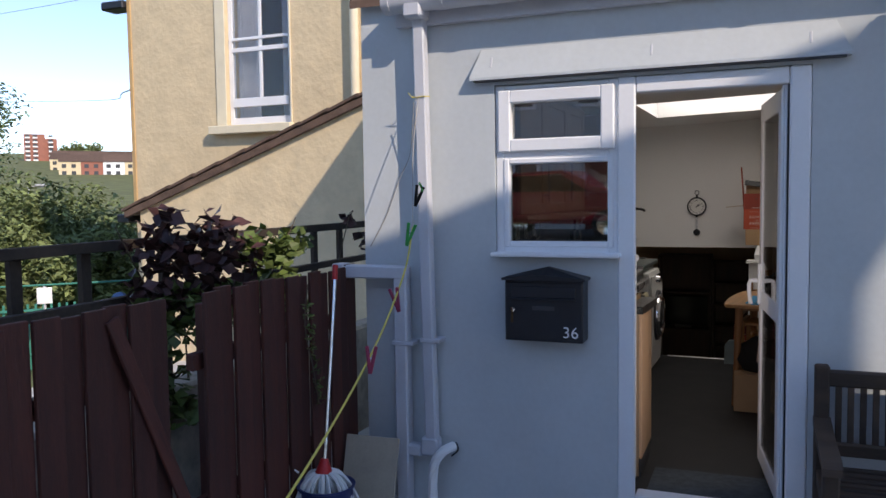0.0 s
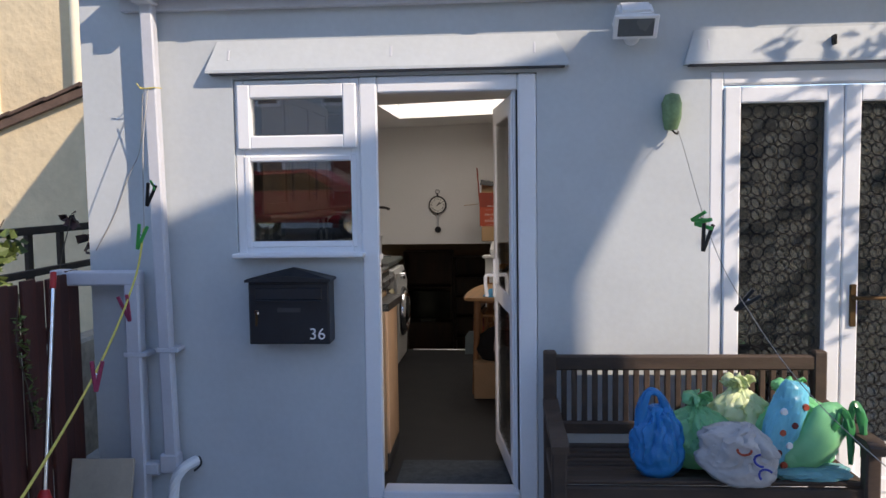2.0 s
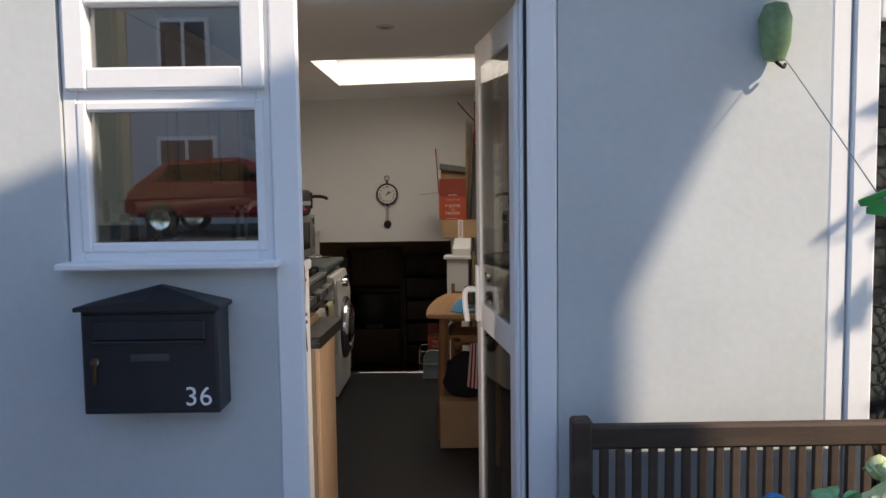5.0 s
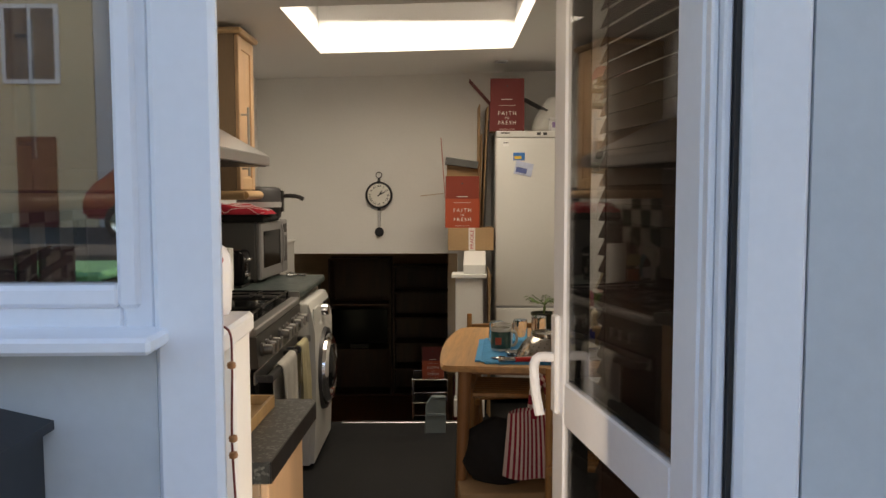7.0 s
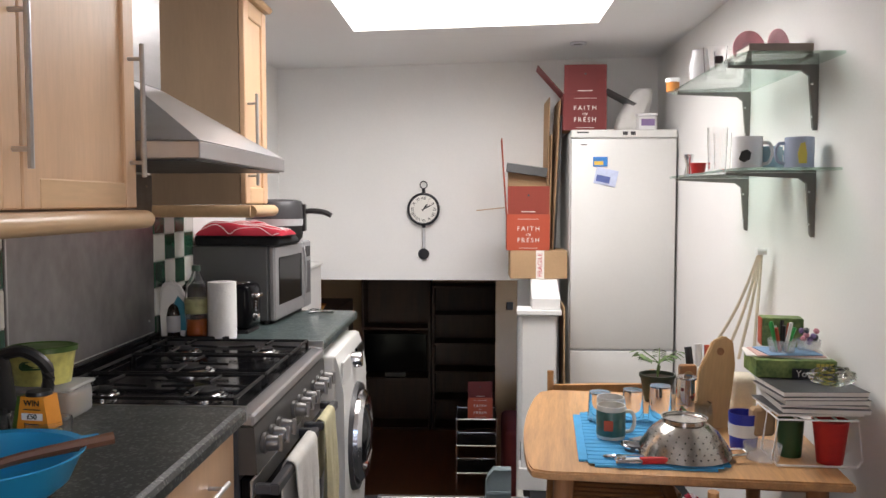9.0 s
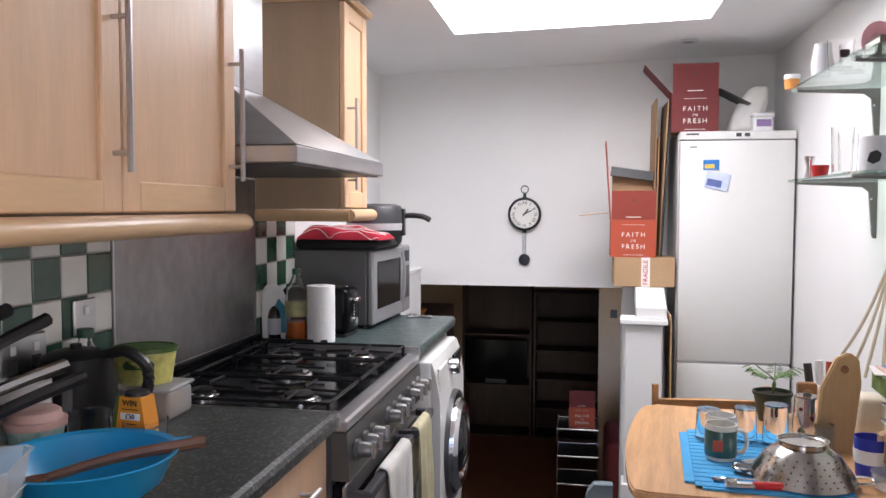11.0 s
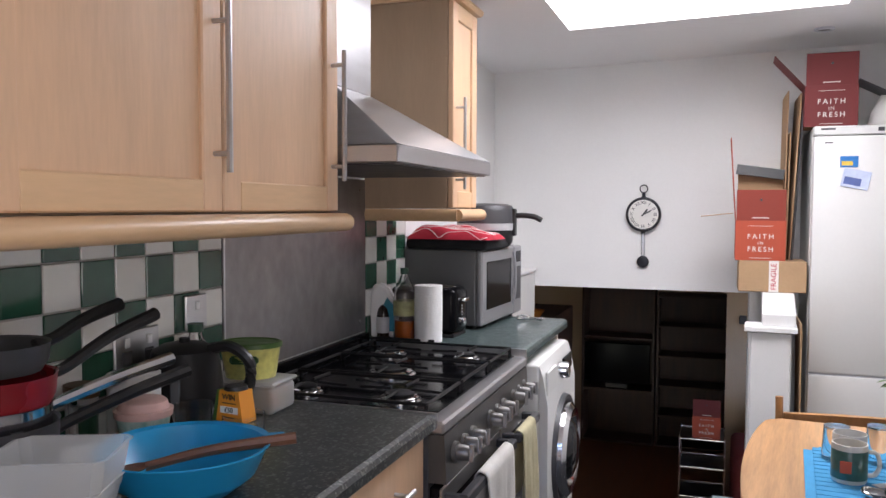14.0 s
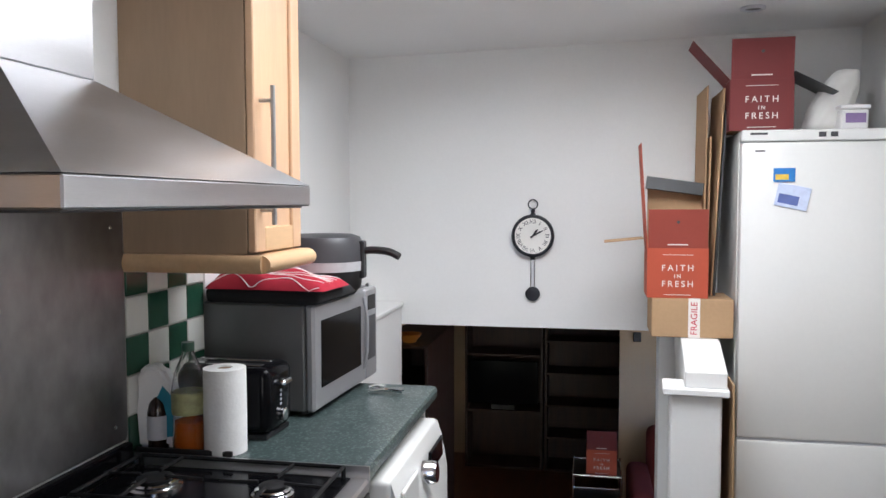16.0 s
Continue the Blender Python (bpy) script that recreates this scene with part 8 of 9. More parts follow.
    for a in (0.2, 1.3, 2.6, 3.7, 5.0):
        for q in range(5):
            u = 0.45 + 0.14 * q
            base = Vector((0.075 * u * math.cos(a), 0.055 * u * math.sin(a), 0.135 + 0.035 * u))
            for sgn in (-1, 1):
                d = Vector((math.cos(a + sgn * 0.9), math.sin(a + sgn * 0.9), -0.1 + rng.uniform(-0.2, 0.1))) * 0.034
                n = Vector((-d.y, d.x, 0)).normalized() * 0.008
                b = bmesh.new()
                vs = [b.verts.new(base), b.verts.new(base + d * 0.45 + n), b.verts.new(base + d + Vector((0, 0, -0.006))), b.verts.new(base + d * 0.45 - n)]
                b.faces.new(vs)
                bms.append(b)
    tagged(part("leaves", join(bms), M_SEED, f), kind="stuff")
    wo = thing("wooden_ornament", pose(0.405, 7.20, TT), "small dark brown carved wooden ornament", "ornament")
    bm = box_bm(-0.035, 0.035, -0.014, 0.014, 0.0, 0.145, 0.01, 2)
    for v in bm.verts:
        v.co.x *= 1.0 - 0.25 * abs(v.co.z - 0.09) / 0.09
    part("block", bm, M_TABLELEG, wo, smooth=True)
    lathe("face_disc", M_CARD, [(0, 0.003), (0.014, 0.002), (0.015, 0)], wo, pose(0.0, -0.0142, 0.11, 90, 0, 0), seg=16)
    # chopping board and what leans on the wall
    M_BOARD = mat("pale_beech_board", (0.55, 0.36, 0.18), 0.55, 0, 0.12, 3, 0.1, 25, stretch=(5, 5, 0.8))
    w = thing("chopping_board", pose(0.40, 6.95, TT, -7, 9, 8), "worn wooden chopping board leaning upright", "chopping board")
    bm = prism_bm([(-0.05, 0), (0.055, 0), (0.06, 0.20), (0.045, 0.27), (0.015, 0.285), (-0.02, 0.265), (-0.055, 0.17)], "y", -0.009, 0.009)
    bmesh.ops.bevel(bm, geom=bm.edges[:], offset=0.004, segments=2, affect="EDGES")
    part("board", bm, M_BOARD, w, smooth=True)
    lathe("hanging_hole", M_TABLELEG, [(0, 0.0005), (0.012, 0.0005), (0.012, 0)], w, pose(0.005, -0.0092, 0.235, 90, 0, 0), seg=16)
    # white wire rack with a stack on top
    r = thing("wire_rack", pose(0.562, 6.585, TT, 0, 0, -4), "white plastic-coated wire shelf rack", "rack")
    bms = []
    for y in (0.0, 0.09, 0.18):
        bms.append(tube_bm([(-0.10, y, 0.004), (-0.112, y, 0.02), (-0.10, y, 0.125), (0.10, y, 0.125), (0.112, y, 0.02), (0.10, y, 0.004)], 0.003, 6))
    for x in (-0.10, -0.05, 0.0, 0.05, 0.10):
        bms.append(tube_bm([(x, 0, 0.125), (x, 0.18, 0.125)], 0.0025, 6))
    for z in (0.004,):
        bms.append(tube_bm([(-0.10, 0, z), (0.10, 0, z)], 0.003, 6))
    part("wire_frame", join(bms), M_WPLAST, r, smooth=True)
    tagged(r.children[0], kind="stuff")
    z = TT + 0.1285
    rng = random.Random(14)
    for i in range(6):
        h = 0.009 + 0.004 * (i % 2)
        b = thing("magazine", pose(0.585 + rng.uniform(-0.01, 0.01), 6.70 + rng.uniform(-0.01, 0.01), z, 0, 0, -3 + rng.uniform(-5, 5)), "thin grey-covered magazine in a pile", "magazine", "pile on the rack")
        bx("page_block", M_INK, (-0.105, 0.113, -0.10, 0.10, 0.001, h - 0.001), b, 0)
        bx("cover", (M_DGREY, mat("mauve_grey_cover", (0.14, 0.12, 0.13), 0.5) if i == 1 else M_DGREY)[1], (-0.107, 0.115, -0.102, 0.102, h - 0.001, h), b, 0)
        z += h + 0.0004
    y = thing("teabag_carton", pose(0.60, 6.82, z + 0.0005, 0, 0, -6), "green landscape-printed food carton lying flat", "carton")
    bx("carton", mat("green_landscape_print", (0.24, 0.32, 0.10), 0.5, 0, 0.6, 22, 0, 90, second=(0.05, 0.11, 0.03)), (-0.125, 0.09, -0.07, 0.07, 0, 0.05), y, 0.002)
    bx("dark_panel", M_BLACK, (-0.03, 0.03, -0.0715, -0.0703, 0.0, 0.028), y, 0)
    writing("Yo", 0.026, M_LETTER, y, pose(-0.005, -0.0722, 0.013, 90, 0, 0))
    for i in range(4):
        bx("yellow_bar", M_YEL, (0.035 + 0.012 * i, 0.044 + 0.012 * i, -0.0712, -0.0703, 0.008, 0.042), y, 0)
    bagz = thing("clear_bag", pose(0.64, 6.68, z + 0.0005), "crumpled clear plastic bag", "plastic bag")
    bm = bmesh.new()
    bmesh.ops.create_icosphere(bm, subdivisions=4, radius=1)
    for v in bm.verts:
        n = 1 + 0.25 * noise.noise(v.co * 3) + 0.12 * (1 - 2 * abs(noise.noise(v.co * 7)))
        v.co = Vector((v.co.x * 0.055 * n, v.co.y * 0.035 * n, max(0, 0.022 + v.co.z * 0.024 * n)))
    part("film", bm, glass("crumpled_film", (0.96, 0.97, 0.98), 0.12, 1.15), bagz, smooth=True)
    pp = thing("paper_pile", pose(0.59, 6.85, z + 0.0515, 0, 0, -8), "loose pink and blue papers on the carton", "papers")
    for i, c in enumerate((M_INK, mat("pale_pink_paper", (0.62, 0.40, 0.36), 0.8), mat("pale_blue_paper", (0.20, 0.34, 0.52), 0.8))):
        bx("sheet", c, (-0.12 + 0.02 * i, 0.10 - 0.015 * i, -0.07, 0.06, 0.0035 * i, 0.0035 * i + 0.003), pp, 0, pose(0, 0, 0, 0, 0, 7 * i - 6))
    z2 = z + 0.0625
    tb = thing("tea_box", pose(0.60, 6.93, z2, 0, 0, -12), "green and red tea box", "box")
    bx("box", bpy.data.materials["green_landscape_print"], (-0.055, 0.06, -0.03, 0.04, 0, 0.085), tb, 0.002)
    bx("red_side", M_REDCARD, (-0.0572, -0.0555, -0.028, 0.038, 0.002, 0.083), tb, 0)
    pt = thing("pen_tub", pose(0.565, 6.83, z2), "clear tub full of coloured pens and pegs", "tub")
    lathe("tub", M_FROSTY, [(0, 0), (0.034, 0), (0.04, 0.035), (0.038, 0.035), (0.032, 0.003), (0, 0.003)], pt)
    for i in range(10):
        a = i * 0.65
        tube("pen", (M_PEGG, M_REDCARD, M_RUBBER, M_WPLAST, M_PEGG)[i % 5], [(0.012 * math.cos(a), 0.012 * math.sin(a), 0.004), (0.034 * math.cos(a), 0.026 * math.sin(a), 0.07 + 0.008 * (i % 3))], 0.0055, pt, seg=6)
    pu = thing("trinket_tub", pose(0.655, 6.86, z2), "small tub of purple and silver trinkets", "tub")
    lathe("tub", M_FROSTY, [(0, 0), (0.03, 0), (0.034, 0.03), (0.032, 0.03), (0.028, 0.003), (0, 0.003)], pu)
    rng = random.Random(5)
    for i in range(12):
        lathe("trinket", (bpy.data.materials["purple_label"], M_PINKISH, M_DGREY)[i % 3], [(0, -0.009), (0.008, -0.004), (0.009, 0), (0.008, 0.004), (0, 0.009)], pu, pose(rng.uniform(-0.022, 0.022), rng.uniform(-0.022, 0.022), 0.02 + 0.0035 * i, rng.uniform(0, 90), rng.uniform(0, 90), 0), seg=8)
    rc = thing("paper_cup", pose(0.615, 6.63, TT), "red paper party cup under the rack", "cup")
    lathe("cup", bpy.data.materials["red_plastic"], [(0, 0), (0.032, 0), (0.045, 0.112), (0.047, 0.114), (0.045, 0.116), (0.043, 0.112), (0.03, 0.003), (0, 0.003)], rc)
    for i, (x, yy, rx, h, c, nm) in enumerate(((0.45, 6.66, 0.05, 0.04, M_FROSTY, "clear shallow plastic tub"), (0.50, 6.70, 0.042, 0.10, bpy.data.materials["royal_blue_plastic"], "blue-rimmed white yoghurt tub"), (0.535, 6.69, 0.035, 0.10, bpy.data.materials["dark_green_print"], "dark green packet under the rack"))):
        tt = thing("food_tub", pose(x, yy, TT + (0.0 if i != 1 else 0.0) + (0 if i != 1 else 0.0), 0, 0, 10 * i), nm, "tub")
        if i == 1:
            tt.matrix_basis = pose(0.435, 6.76, TT)
        lathe("tub", c, [(0, 0), (rx * 0.85, 0), (rx, h), (rx * 0.95, h), (rx * 0.8, 0.004), (0, 0.004)], tt, seg=24)
        if i == 1:
            lathe("paper_band", M_INK, [(rx * 0.9, h * 0.35), (rx * 0.97, h * 0.7), (rx * 1.01, h * 0.7), (rx * 0.95, h * 0.35)], tt)
    nb = thing("paper_bag", pose(0.475, 6.74, TT, 0, 0, 5), "small folded brown paper bag", "bag")
    bx("bag", M_CARD, (-0.03, 0.035, -0.02, 0.02, 0.041, 0.12), nb, 0.008)
    bb = bx("cloth_roll", M_OFFC, (-0.06, 0.02, -0.05, 0.05, 0, 0.13), None, 0.02, pose(0.58, 7.12, TT, 0, 0, -12), seg=3)
    tagged(bb, "cream fabric bundle against the wall", "bundle")
    ob = thing("clutter_box", pose(0.46, 7.24, TT), "white box with black and blue bits in it", "box")
    bx("tray", M_WPLAST, (-0.05, 0.10, -0.05, 0.05, 0, 0.13), ob, 0.006)
    for i, (c, a) in enumerate(((M_RUBBER, 0.3), (M_WPLAST, 1.5), (M_REDCARD, 2.3), (bpy.data.materials["pale_blue_paper"], 3.0), (M_PINKISH, 0.9))):
        tube("oddment", c, [(-0.03 + 0.028 * i, 0, 0.10), (-0.04 + 0.034 * i, 0.01, 0.19 + 0.015 * math.sin(a))], 0.013, ob, seg=8)


M_FROSTY = cloudy_plastic("clear_tub_plastic", (0.78, 0.80, 0.81), 0.28)
M_PINKISH = mat("pink_plastic", (0.66, 0.26, 0.32), 0.4, 0, 0.05)
M_OFFC = mat("cream_canvas", (0.66, 0.60, 0.48), 0.95, 0, 0.1, 12, 0.4, 120)
on_table()

t = thing("hanging_bag", pose(0.715, 7.36, 1.19), "cream canvas bag hanging by its straps", "bag")
for i, dx in enumerate((0.0, 0.07, 0.13, 0.21)):
    tube("strap", M_OFFC, [(-0.010 - 0.002 * i, 0.0, 0.06), (-0.016 - 0.004 * i, dx * 0.45, -0.08), (-0.024 - 0.008 * i, dx * 0.85, -0.20), (-0.03 - 0.02 * i, dx * 1.3, -0.34)], 0.006, t, curve=4, seg=6)
lathe("peg", M_WPLAST, [(0.012, 0), (0.012, 0.03), (0.016, 0.035), (0, 0.038)], t, pose(0.006, 0, 0.06, 0, -90, 0), seg=12)


# ---- glass shelves ----
def bracket(y, z):
    b = thing("shelf_bracket", KP @ pose(KX1, y, z), "grey metal shelf bracket screwed to the wall", "bracket", "shelf brackets")
    o = [(0, 0), (-0.275, 0), (-0.275, -0.007), (-0.05, -0.018), (-0.028, -0.034), (-0.014, -0.19), (-0.009, -0.20), (0, -0.20)]
    part("arm", prism_bm(o, "y", -0.0065, 0.0065), M_STEELG, b)
    for q in (-0.06, -0.16):
        lathe("screw", M_CHROME, [(0, 0.003), (0.004, 0.002), (0.004, 0)], b, pose(-0.021, -0.0066, q, 90, 0, 0), seg=8)


M_STEELG = mat("grey_cast_metal", (0.19, 0.18, 0.17), 0.5, 0.15, 0.1)
for zz in (1.845, 1.515):
    for yy in (7.075, 7.68):
        bracket(yy, zz)
    sh = thing("glass_shelf", KP @ pose(KX1, 7.30, zz + 0.0005), "greenish glass wall shelf on two brackets", "shelf", "glass shelves")
    part("pane", prism_bm([(-0.295, -0.36), (-0.275, -0.41), (-0.001, -0.41), (-0.001, 0.45), (-0.275, 0.45), (-0.295, 0.40)], "z", 0, 0.008), M_GREENGLASS, sh)

S1, S2 = 1.524, 1.854
M_MUGW = mat("white_glazed_mug", (0.72, 0.72, 0.74), 0.25, 0, 0.03)
M_MUGB = mat("pale_blue_glaze", (0.30, 0.46, 0.56), 0.25, 0, 0.05)
k = mug(0.56, 7.12, S1, 0.046, 0.108, -30, M_MUGW, "white mug with a dark animal print", "mugs on the shelf")
part("print", prism_bm([(-0.022, 0.035), (-0.006, 0.025), (0.012, 0.034), (0.016, 0.055), (0.004, 0.066), (-0.014, 0.06)], "y", -0.0462, -0.0445), M_RUBBER, k, m=pose(0, 0, 0, 0, 0, 5))
k = mug(0.665, 6.98, S1, 0.042, 0.095, 170, mat("blue_grey_glaze", (0.36, 0.42, 0.56), 0.25, 0, 0.05), "blue-grey mug with a yellow figure shape", "mugs on the shelf")
part("print", prism_bm([(-0.012, 0.015), (0.010, 0.015), (0.014, 0.045), (0.006, 0.075), (-0.006, 0.078), (-0.012, 0.045)], "y", 0.0405, 0.0432), M_YEL, k)
mug(0.64, 7.14, S1, 0.038, 0.078, 20, M_MUGB, "small pale blue mug on the shelf", "mugs on the shelf")
mug(0.66, 7.30, S1, 0.038, 0.085, 0, M_MUGW, "white mug with black stripes", "mugs on the shelf")
for x, y, r, h in ((0.51, 7.26, 0.034, 0.15), (0.56, 7.36, 0.032, 0.14)):
    g = thing("glass_tumbler", pose(x, y, S1), "tall clear drinking glass on the shelf", "glass", "glasses on the shelf")
    lathe("glass", M_GLASS, [(0, 0), (r * 0.85, 0), (r, h), (r * 0.95, h), (r * 0.8, 0.012), (0, 0.012)], g)
g = thing("measure_cup", pose(0.485, 7.50, S1), "steel double-ended spirit measure", "measure")
lathe("cone", M_CHROME, [(0.016, 0), (0.010, 0.035), (0.019, 0.075), (0.017, 0.075), (0, 0.04)], g)
g = thing("ramekin", pose(0.495, 7.42, S1), "small bright red cup on the shelf", "cup")
lathe("cup", bpy.data.materials["red_plastic"], [(0, 0), (0.022, 0), (0.029, 0.04), (0.027, 0.04), (0.02, 0.004), (0, 0.004)], g)
for i in range(2):
    b = thing("book", pose(0.60, 7.02, S2 + 0.021 * i, 0, 0, -4 + 3 * i), "brown-covered book lying on the glass shelf", "book", "books on the shelf")
    bx("page_block", M_INK, (-0.095, 0.088, -0.06, 0.06, 0.002, 0.018), b, 0)
    bx("cover", mat("brown_book_cover", (0.24, 0.19, 0.17), 0.6) if i == 0 else bpy.data.materials["brown_book_cover"], (-0.098, 0.09, -0.063, 0.063, 0.0182, 0.0205), b, 0)
    bx("back_cover", bpy.data.materials["brown_book_cover"], (-0.098, 0.09, -0.063, 0.063, 0, 0.0018), b, 0)
    bx("spine", bpy.data.materials["brown_book_cover"], (-0.100, 0.09, -0.065, -0.0632, 0, 0.0205), b, 0)
M_PLATE = mat("pale_pink_melamine", (0.78, 0.42, 0.47), 0.35, 0, 0.08)
for x, y, rz, nm in ((0.57, 7.17, 15, "pink patterned melamine plate stood on edge"), (0.65, 7.14, 35, "pink patterned melamine plate stood on edge")):
    d = thing("small_plate", pose(x, y, S2 + 0.062, 90, 0, rz), nm, "plate", "pink plates")
    lathe("plate", M_PLATE, [(0, 0), (0.036, 0.0), (0.06, 0.009), (0.06, 0.012), (0.036, 0.004), (0, 0.004)], d)
    lathe("pattern", mat("pale_pink_print", (0.7, 0.42, 0.46), 0.4) if x < 0.6 else bpy.data.materials["pale_pink_print"], [(0, 0.0045), (0.026, 0.0045), (0.026, 0.0055), (0, 0.006)], d)
for x, y in ((0.50, 7.27), (0.56, 7.34)):
    g = thing("glass_tumbler", pose(x, y, S2), "printed clear tumbler on the top shelf", "glass", "glasses on the shelf")
    lathe("glass", M_GLASS, [(0, 0), (0.034, 0), (0.04, 0.09), (0.038, 0.09), (0.032, 0.006), (0, 0.006)], g)
    bx("print", M_RUBBER, (-0.014, 0.014, -0.0395, -0.037, 0.03, 0.055), g, 0.004)
g = thing("white_jug", pose(0.485, 7.40, S2), "small white jug on the top shelf", "jug")
lathe("body", M_MUGW, [(0, 0), (0.028, 0), (0.034, 0.04), (0.024, 0.09), (0.026, 0.105), (0.022, 0.105), (0, 0.02)], g)
g = thing("play_tub", pose(0.47, 7.68, S2), "small tub with orange, yellow and white bands", "tub")
lathe("tub", mat("orange_plastic", (0.65, 0.25, 0.06), 0.4), [(0, 0), (0.024, 0), (0.026, 0.035), (0, 0.035)], g)
lathe("lid", M_LETTER, [(0.028, 0.0355), (0.028, 0.05), (0, 0.051)], g)


# ---- chairs and bags under the table ----
M_CHAIR = mat("honey_wood", (0.42, 0.21, 0.08), 0.45, 0, 0.2, 3, 0.08, 22, stretch=(6, 6, 1))


def slatted_chair(m, label):
    """A folding wooden chair with a slatted seat."""
    c = thing("folding_chair", m, label, "chair", "chairs at the table")
    for s in (-1, 1):
        part("back_leg", tube_bm([(s * 0.195, 0.20, 0), (s * 0.195, 0.10, 0.40), (s * 0.195, 0.125, 0.79)], 0.013, 8), M_CHAIR, c, smooth=True)
        part("front_leg", tube_bm([(s * 0.16, -0.20, 0), (s * 0.16, 0.02, 0.42)], 0.014, 8), M_CHAIR, c, smooth=True)
        bx("seat_side", M_CHAIR, (s * 0.19 - 0.012, s * 0.19 + 0.012, -0.20, 0.14, 0.405, 0.435), c, 0.004)
    for i in range(7):
        y = -0.19 + i * 0.05
        bx("seat_slat", M_CHAIR, (-0.178, 0.178, y, y + 0.038, 0.428, 0.442), c, 0.004)
    part("back_rail", prism_bm([(-0.183, 0.110), (0.183, 0.110), (0.183, 0.126), (0.0, 0.142), (-0.183, 0.126)], "z", 0.66, 0.738), M_CHAIR, c)
    return c


slatted_chair(pose(0.185, 7.40, 0, 0, 0, 3), "honey-coloured folding chair behind the table")
slatted_chair(pose(0.40, 6.36, 0, 0, 0, 172), "honey-coloured folding chair pushed under the table")


def slatted_shelf():
    s = thing("slatted_stool", pose(0.10, 6.86, 0, 0, 0, -8), "low slatted wooden stool under the table", "stool")
    for x in (-0.15, 0.15):
        for y in (-0.12, 0.12):
            part("leg", tube_bm([(x, y, 0), (x, y, 0.55)], 0.013, 8), M_CHAIR, s, smooth=True)
        bx("side_rail", M_CHAIR, (x - 0.018, x + 0.018, -0.15, 0.15, 0.55, 0.60), s, 0.006)
    for i in range(8):
        y = -0.145 + i * 0.037
        bx("slat", M_CHAIR, (-0.131, 0.131, y, y + 0.026, 0.565, 0.585), s, 0.004)


slatted_shelf()


def striped_bag():
    b = thing("striped_bag", pose(0.135, 6.33, 0.39, 0, 0, 8), "red and white striped fabric bag hanging from a chair", "bag")
    M_STRIPE = mat("dark_red_stripe", (0.26, 0.012, 0.03), 0.95, 0, 0.08, 20, 0.2)
    M_CREAMY = mat("pink_white_stripe", (0.60, 0.48, 0.46), 0.95, 0, 0.05, 20, 0.2)
    def at(u, v, s):
        w = 0.105 - 0.02 * v
        d = 0.045 + 0.012 * math.sin(u * 9)
        return Vector((w * (2 * u - 1), s * d * math.sin(math.pi * min(1, max(0, u))) ** 0.5 * (1 - 0.5 * v ** 3), 0.225 * v + 0.012 * math.sin(u * 3.1) - 0.02 * (1 - v) * math.cos((u - 0.5) * 3)))
    n = 24
    for i in range(n):
        bm = bmesh.new()
        for s in (-1, 1):
            a = [bm.verts.new(at(i / n, v / 8, s)) for v in range(9)]
            c = [bm.verts.new(at((i + 1) / n, v / 8, s)) for v in range(9)]
            for k in range(8):
                bm.faces.new((a[k], c[k], c[k + 1], a[k + 1]))
        part("stripe", bm, M_STRIPE if i % 2 else M_CREAMY, b, smooth=True)
    for s in (-1, 1):
        for k in range(12):
            u0, u1 = k / 12, (k + 1) / 12
            f = lambda u: Vector((0.02 + s * 0.035 * math.cos(math.pi * u) + 0.02, -0.03 * s, 0.21 + 0.14 * math.sin(math.pi * u)))
            part("strap", tube_bm([f(u0), f(u1)], 0.010, 6), M_STRIPE if k % 2 else M_CREAMY, b)


striped_bag()
bk = thing("black_bag", pose(0.06, 6.66, 0.36), "black fabric bag slumped under the table", "bag")
bm = bmesh.new()
bmesh.ops.create_icosphere(bm, subdivisions=4, radius=1)
for v in bm.verts:
    n = 1 + 0.12 * noise.noise(v.co * 2.2) + 0.05 * noise.noise(v.co * 6)
    v.co = Vector((v.co.x * 0.16 * n, v.co.y * 0.14 * n, max(-0.10, v.co.z * 0.14 * n)))
part("sack", bm, bpy.data.materials["black_cotton"], bk, smooth=True)
tagged(bx("cardboard_box", M_CARD, (-0.115, 0.25, 6.47, 6.80, 0.001, 0.262), None, 0.004), "brown cardboard box on the floor under the table", "cardboard box")
cr = thing("folding_crate", KP @ pose(-0.225, 8.13, 0.0), "grey-blue plastic crate by the half wall", "crate")
M_CRATE = mat("grey_blue_plastic", (0.22, 0.28, 0.30), 0.5, 0, 0.08)
part("shell", prism_bm([(-0.055, 0.0), (0.06, 0.0), (0.06, 0.21), (-0.02, 0.21), (-0.05, 0.17)], "y", -0.03, 0.03), M_CRATE, cr)
bx("rib", M_CRATE, (-0.05, 0.055, -0.036, -0.031, 0.10, 0.115), cr, 0.001)
tube("rim", M_CRATE, [(-0.057, -0.033, 0.0), (-0.052, -0.033, 0.17), (-0.02, -0.033, 0.213), (0.06, -0.033, 0.213)], 0.005, cr)
tagged(bx("door_mat", mat("blue_grey_coir", (0.05, 0.065, 0.075), 0.98, 0, 0.3, 30, 0.8, 150), (-0.48, 0.12, 4.72, 5.10, 0.0005, 0.014), None, 0.004), "blue-grey door mat inside the threshold", "door mat")
# ceiling downlights
for x, y in ((-0.35, 6.2), (0.2, 8.75)):
    dl = thing("ceiling_spotlight", KP @ pose(x, y, 2.222 + 0.026 * (x + 0.9) - 0.012), "small dark recessed ceiling spotlight, switched off", "spotlight", "ceiling spotlights")
    lathe("ring", M_GUTTER, [(0.045, 0.011), (0.045, 0.004), (0.034, 0), (0.03, 0.006)], dl)
    lathe("lens", M_DGREY, [(0.03, 0.006), (0, 0.008)], dl)


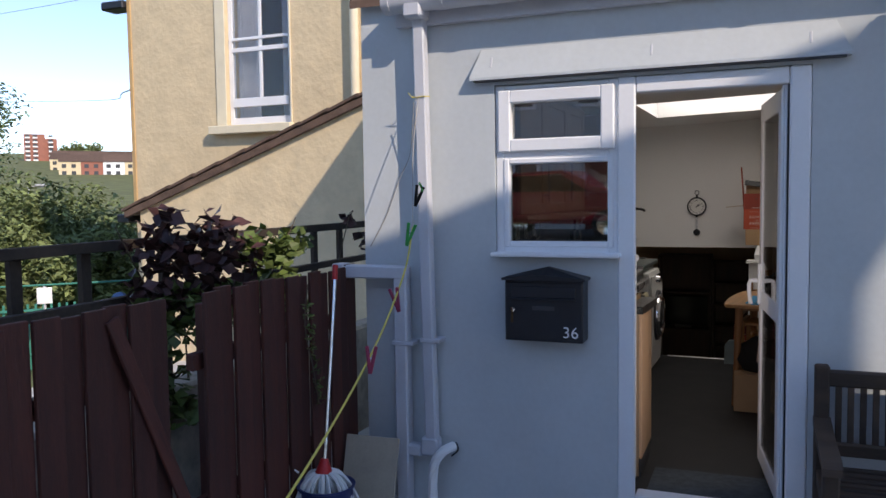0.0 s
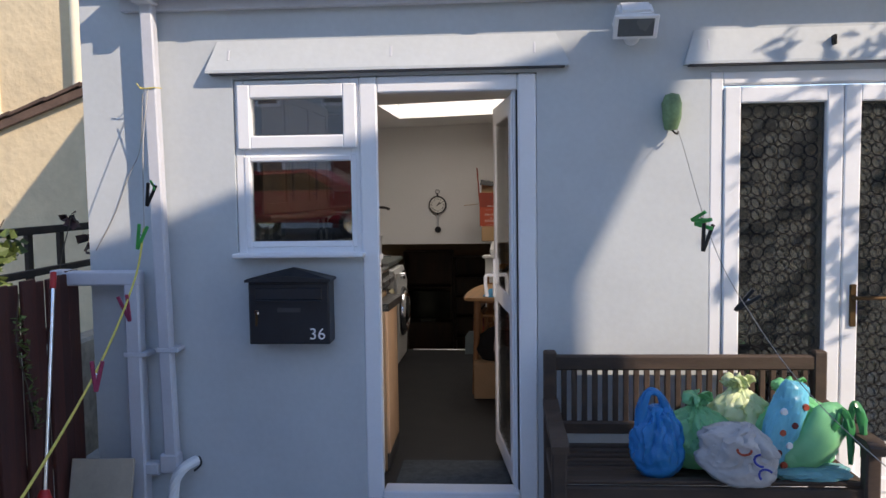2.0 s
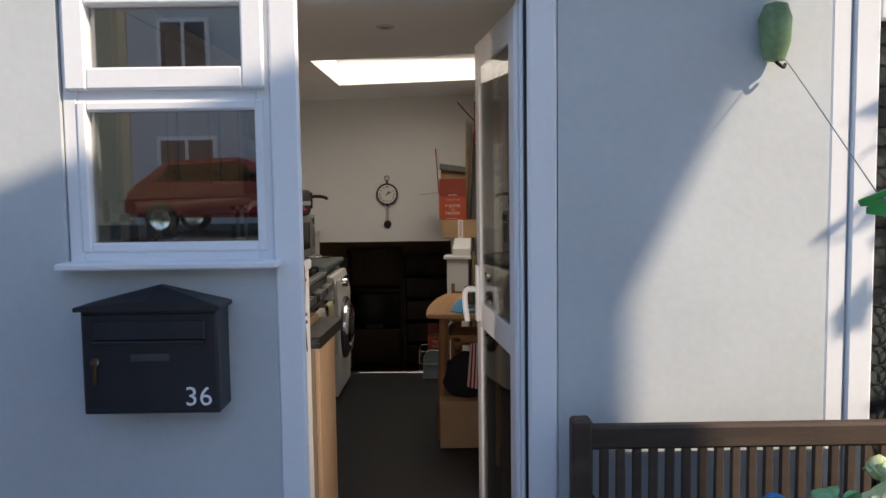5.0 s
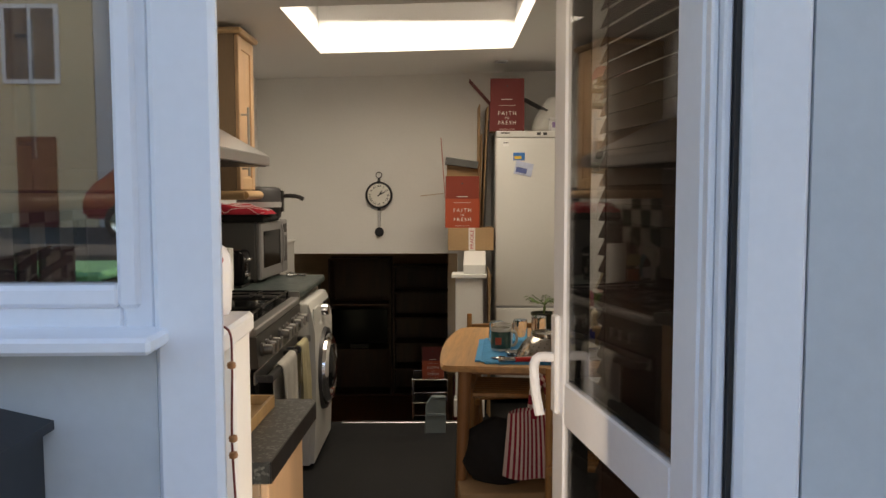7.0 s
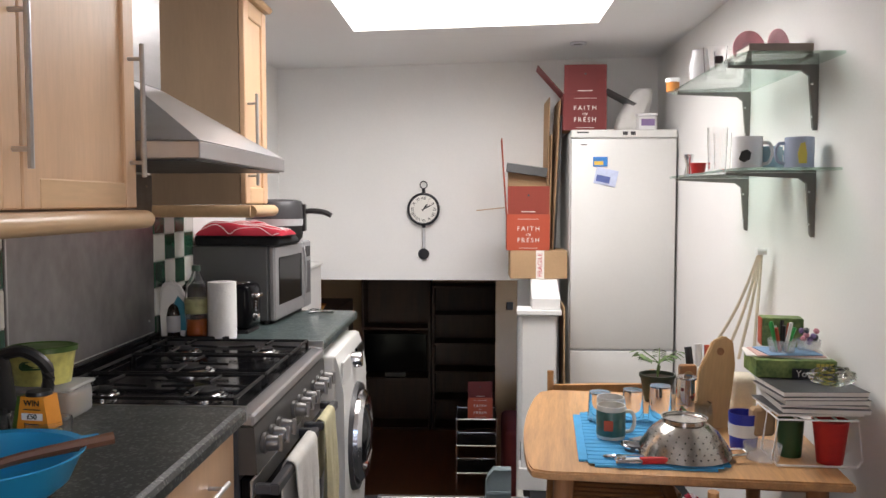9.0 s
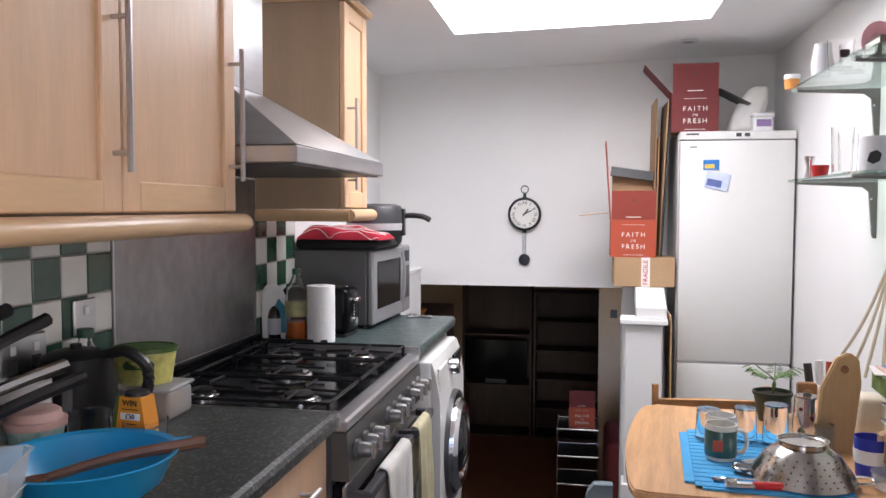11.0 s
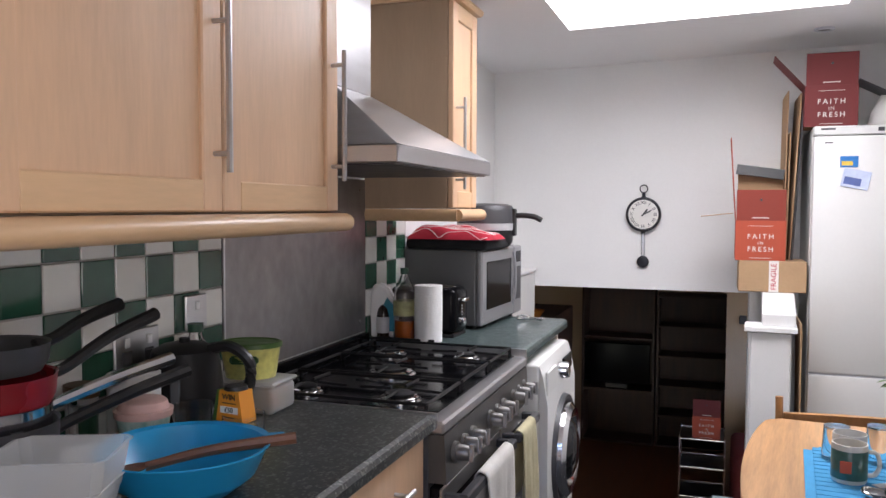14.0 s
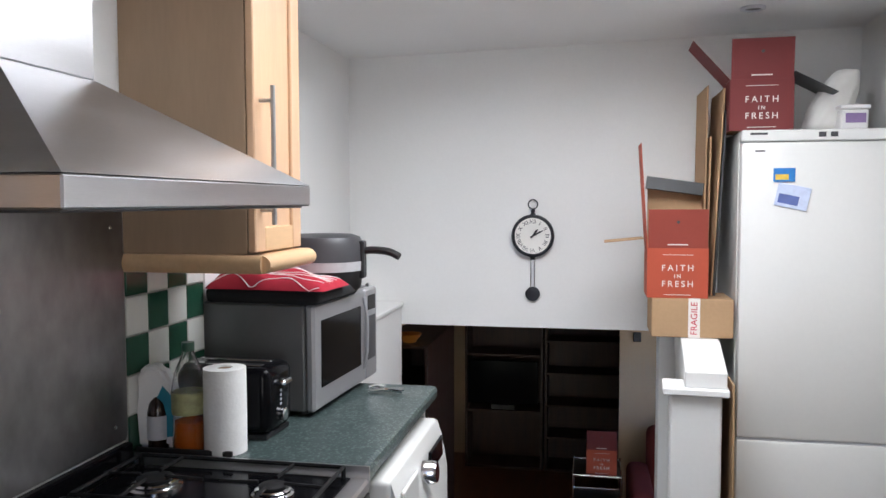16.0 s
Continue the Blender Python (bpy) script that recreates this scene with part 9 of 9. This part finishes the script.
# ---- lower room furniture ----
def bookcase(x0, x1, y, z0, z1, d, shelves, label, turn=0, items=True):
    b = thing("bookcase", KP @ pose(x0, y, LZ, 0, 0, turn), label, "bookcase", "lower room shelving")
    w, h = x1 - x0, z1 - LZ
    for x in (0, w - 0.025):
        bx("side", M_DARKWOOD, (x, x + 0.025, 0, d, 0, h), b, 0.002)
    bx("back", M_DARKWOOD, (0.025, w - 0.025, d - 0.012, d, 0, h), b, 0)
    for i in range(shelves + 1):
        z = (h - 0.025) * i / shelves
        bx("shelf", M_DARKWOOD, (0.0255, w - 0.0255, 0.003, d - 0.0125, z, z + 0.025), b, 0.002)
    return b, w, h


bookcase(-1.67, -0.86, 13.75, LZ, 0.55, 0.4, 3, "dark wooden cabinet with open shelves")
bookcase(-0.84, 0.03, 13.75, LZ, 0.45, 0.4, 5, "dark wooden bookcase with drawers")
b, w, h = bookcase(-2.05, -1.62, 11.6, LZ, 0.42, 1.2, 4, "brown wooden shelf unit with an orange bowl on it")
tv = thing("television", KP @ pose(-1.265, 13.72, LZ + 0.65), "dark flat television on the cabinet", "television")
bx("screen", M_ENAMEL, (-0.36, 0.36, -0.03, 0.0, 0.05, 0.5), tv, 0.005)
bx("stand", M_RUBBER, (-0.12, 0.12, -0.06, 0.03, 0.0, 0.05), tv, 0.003)
ob = thing("orange_bowl", KP @ pose(-1.80, 11.75, LZ + h + 0.0005), "orange bowl standing on the shelf unit", "bowl")
lathe("bowl", mat("orange_glaze", (0.55, 0.20, 0.03), 0.5), [(0, 0), (0.05, 0), (0.10, 0.07), (0.095, 0.07), (0.045, 0.006), (0, 0.006)], ob)
st = thing("metal_trolley", KP @ pose(-0.32, 11.75, LZ), "low black trolley with thin metal rails", "trolley")
for z in (0.25, 0.50, 0.74):
    tube("rail", M_CHROME, [(-0.18, -0.2, z), (0.18, -0.2, z), (0.18, 0.2, z), (-0.18, 0.2, z)], 0.006, st, closed=True)
    bx("shelf", M_RUBBER, (-0.175, 0.175, -0.195, 0.195, z - 0.012, z - 0.007), st, 0)
for x in (-0.18, 0.18):
    for y in (-0.2, 0.2):
        tube("post", M_CHROME, [(x, y, 0), (x, y, 0.76)], 0.007, st)
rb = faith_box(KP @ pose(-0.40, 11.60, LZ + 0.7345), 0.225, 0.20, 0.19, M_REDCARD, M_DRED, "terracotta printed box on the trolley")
so = thing("red_armchair", KP @ pose(0.43, 11.85, LZ), "dark red upholstered armchair in the lower room", "armchair")
M_SOFA = mat("dark_red_fabric", (0.16, 0.025, 0.025), 0.95, 0, 0.1, 10, 0.3)
bx("seat", M_SOFA, (-0.35, 0.35, -0.35, 0.3, 0.12, 0.45), so, 0.06, seg=3)
bx("backrest", M_SOFA, (-0.35, 0.35, 0.30, 0.50, 0.12, 0.95), so, 0.07, seg=3)
for s in (-1, 1):
    bx("arm", M_SOFA, (s * 0.42 - 0.09, s * 0.42 + 0.09, -0.38, 0.40, 0.0, 0.66), so, 0.06, seg=3)
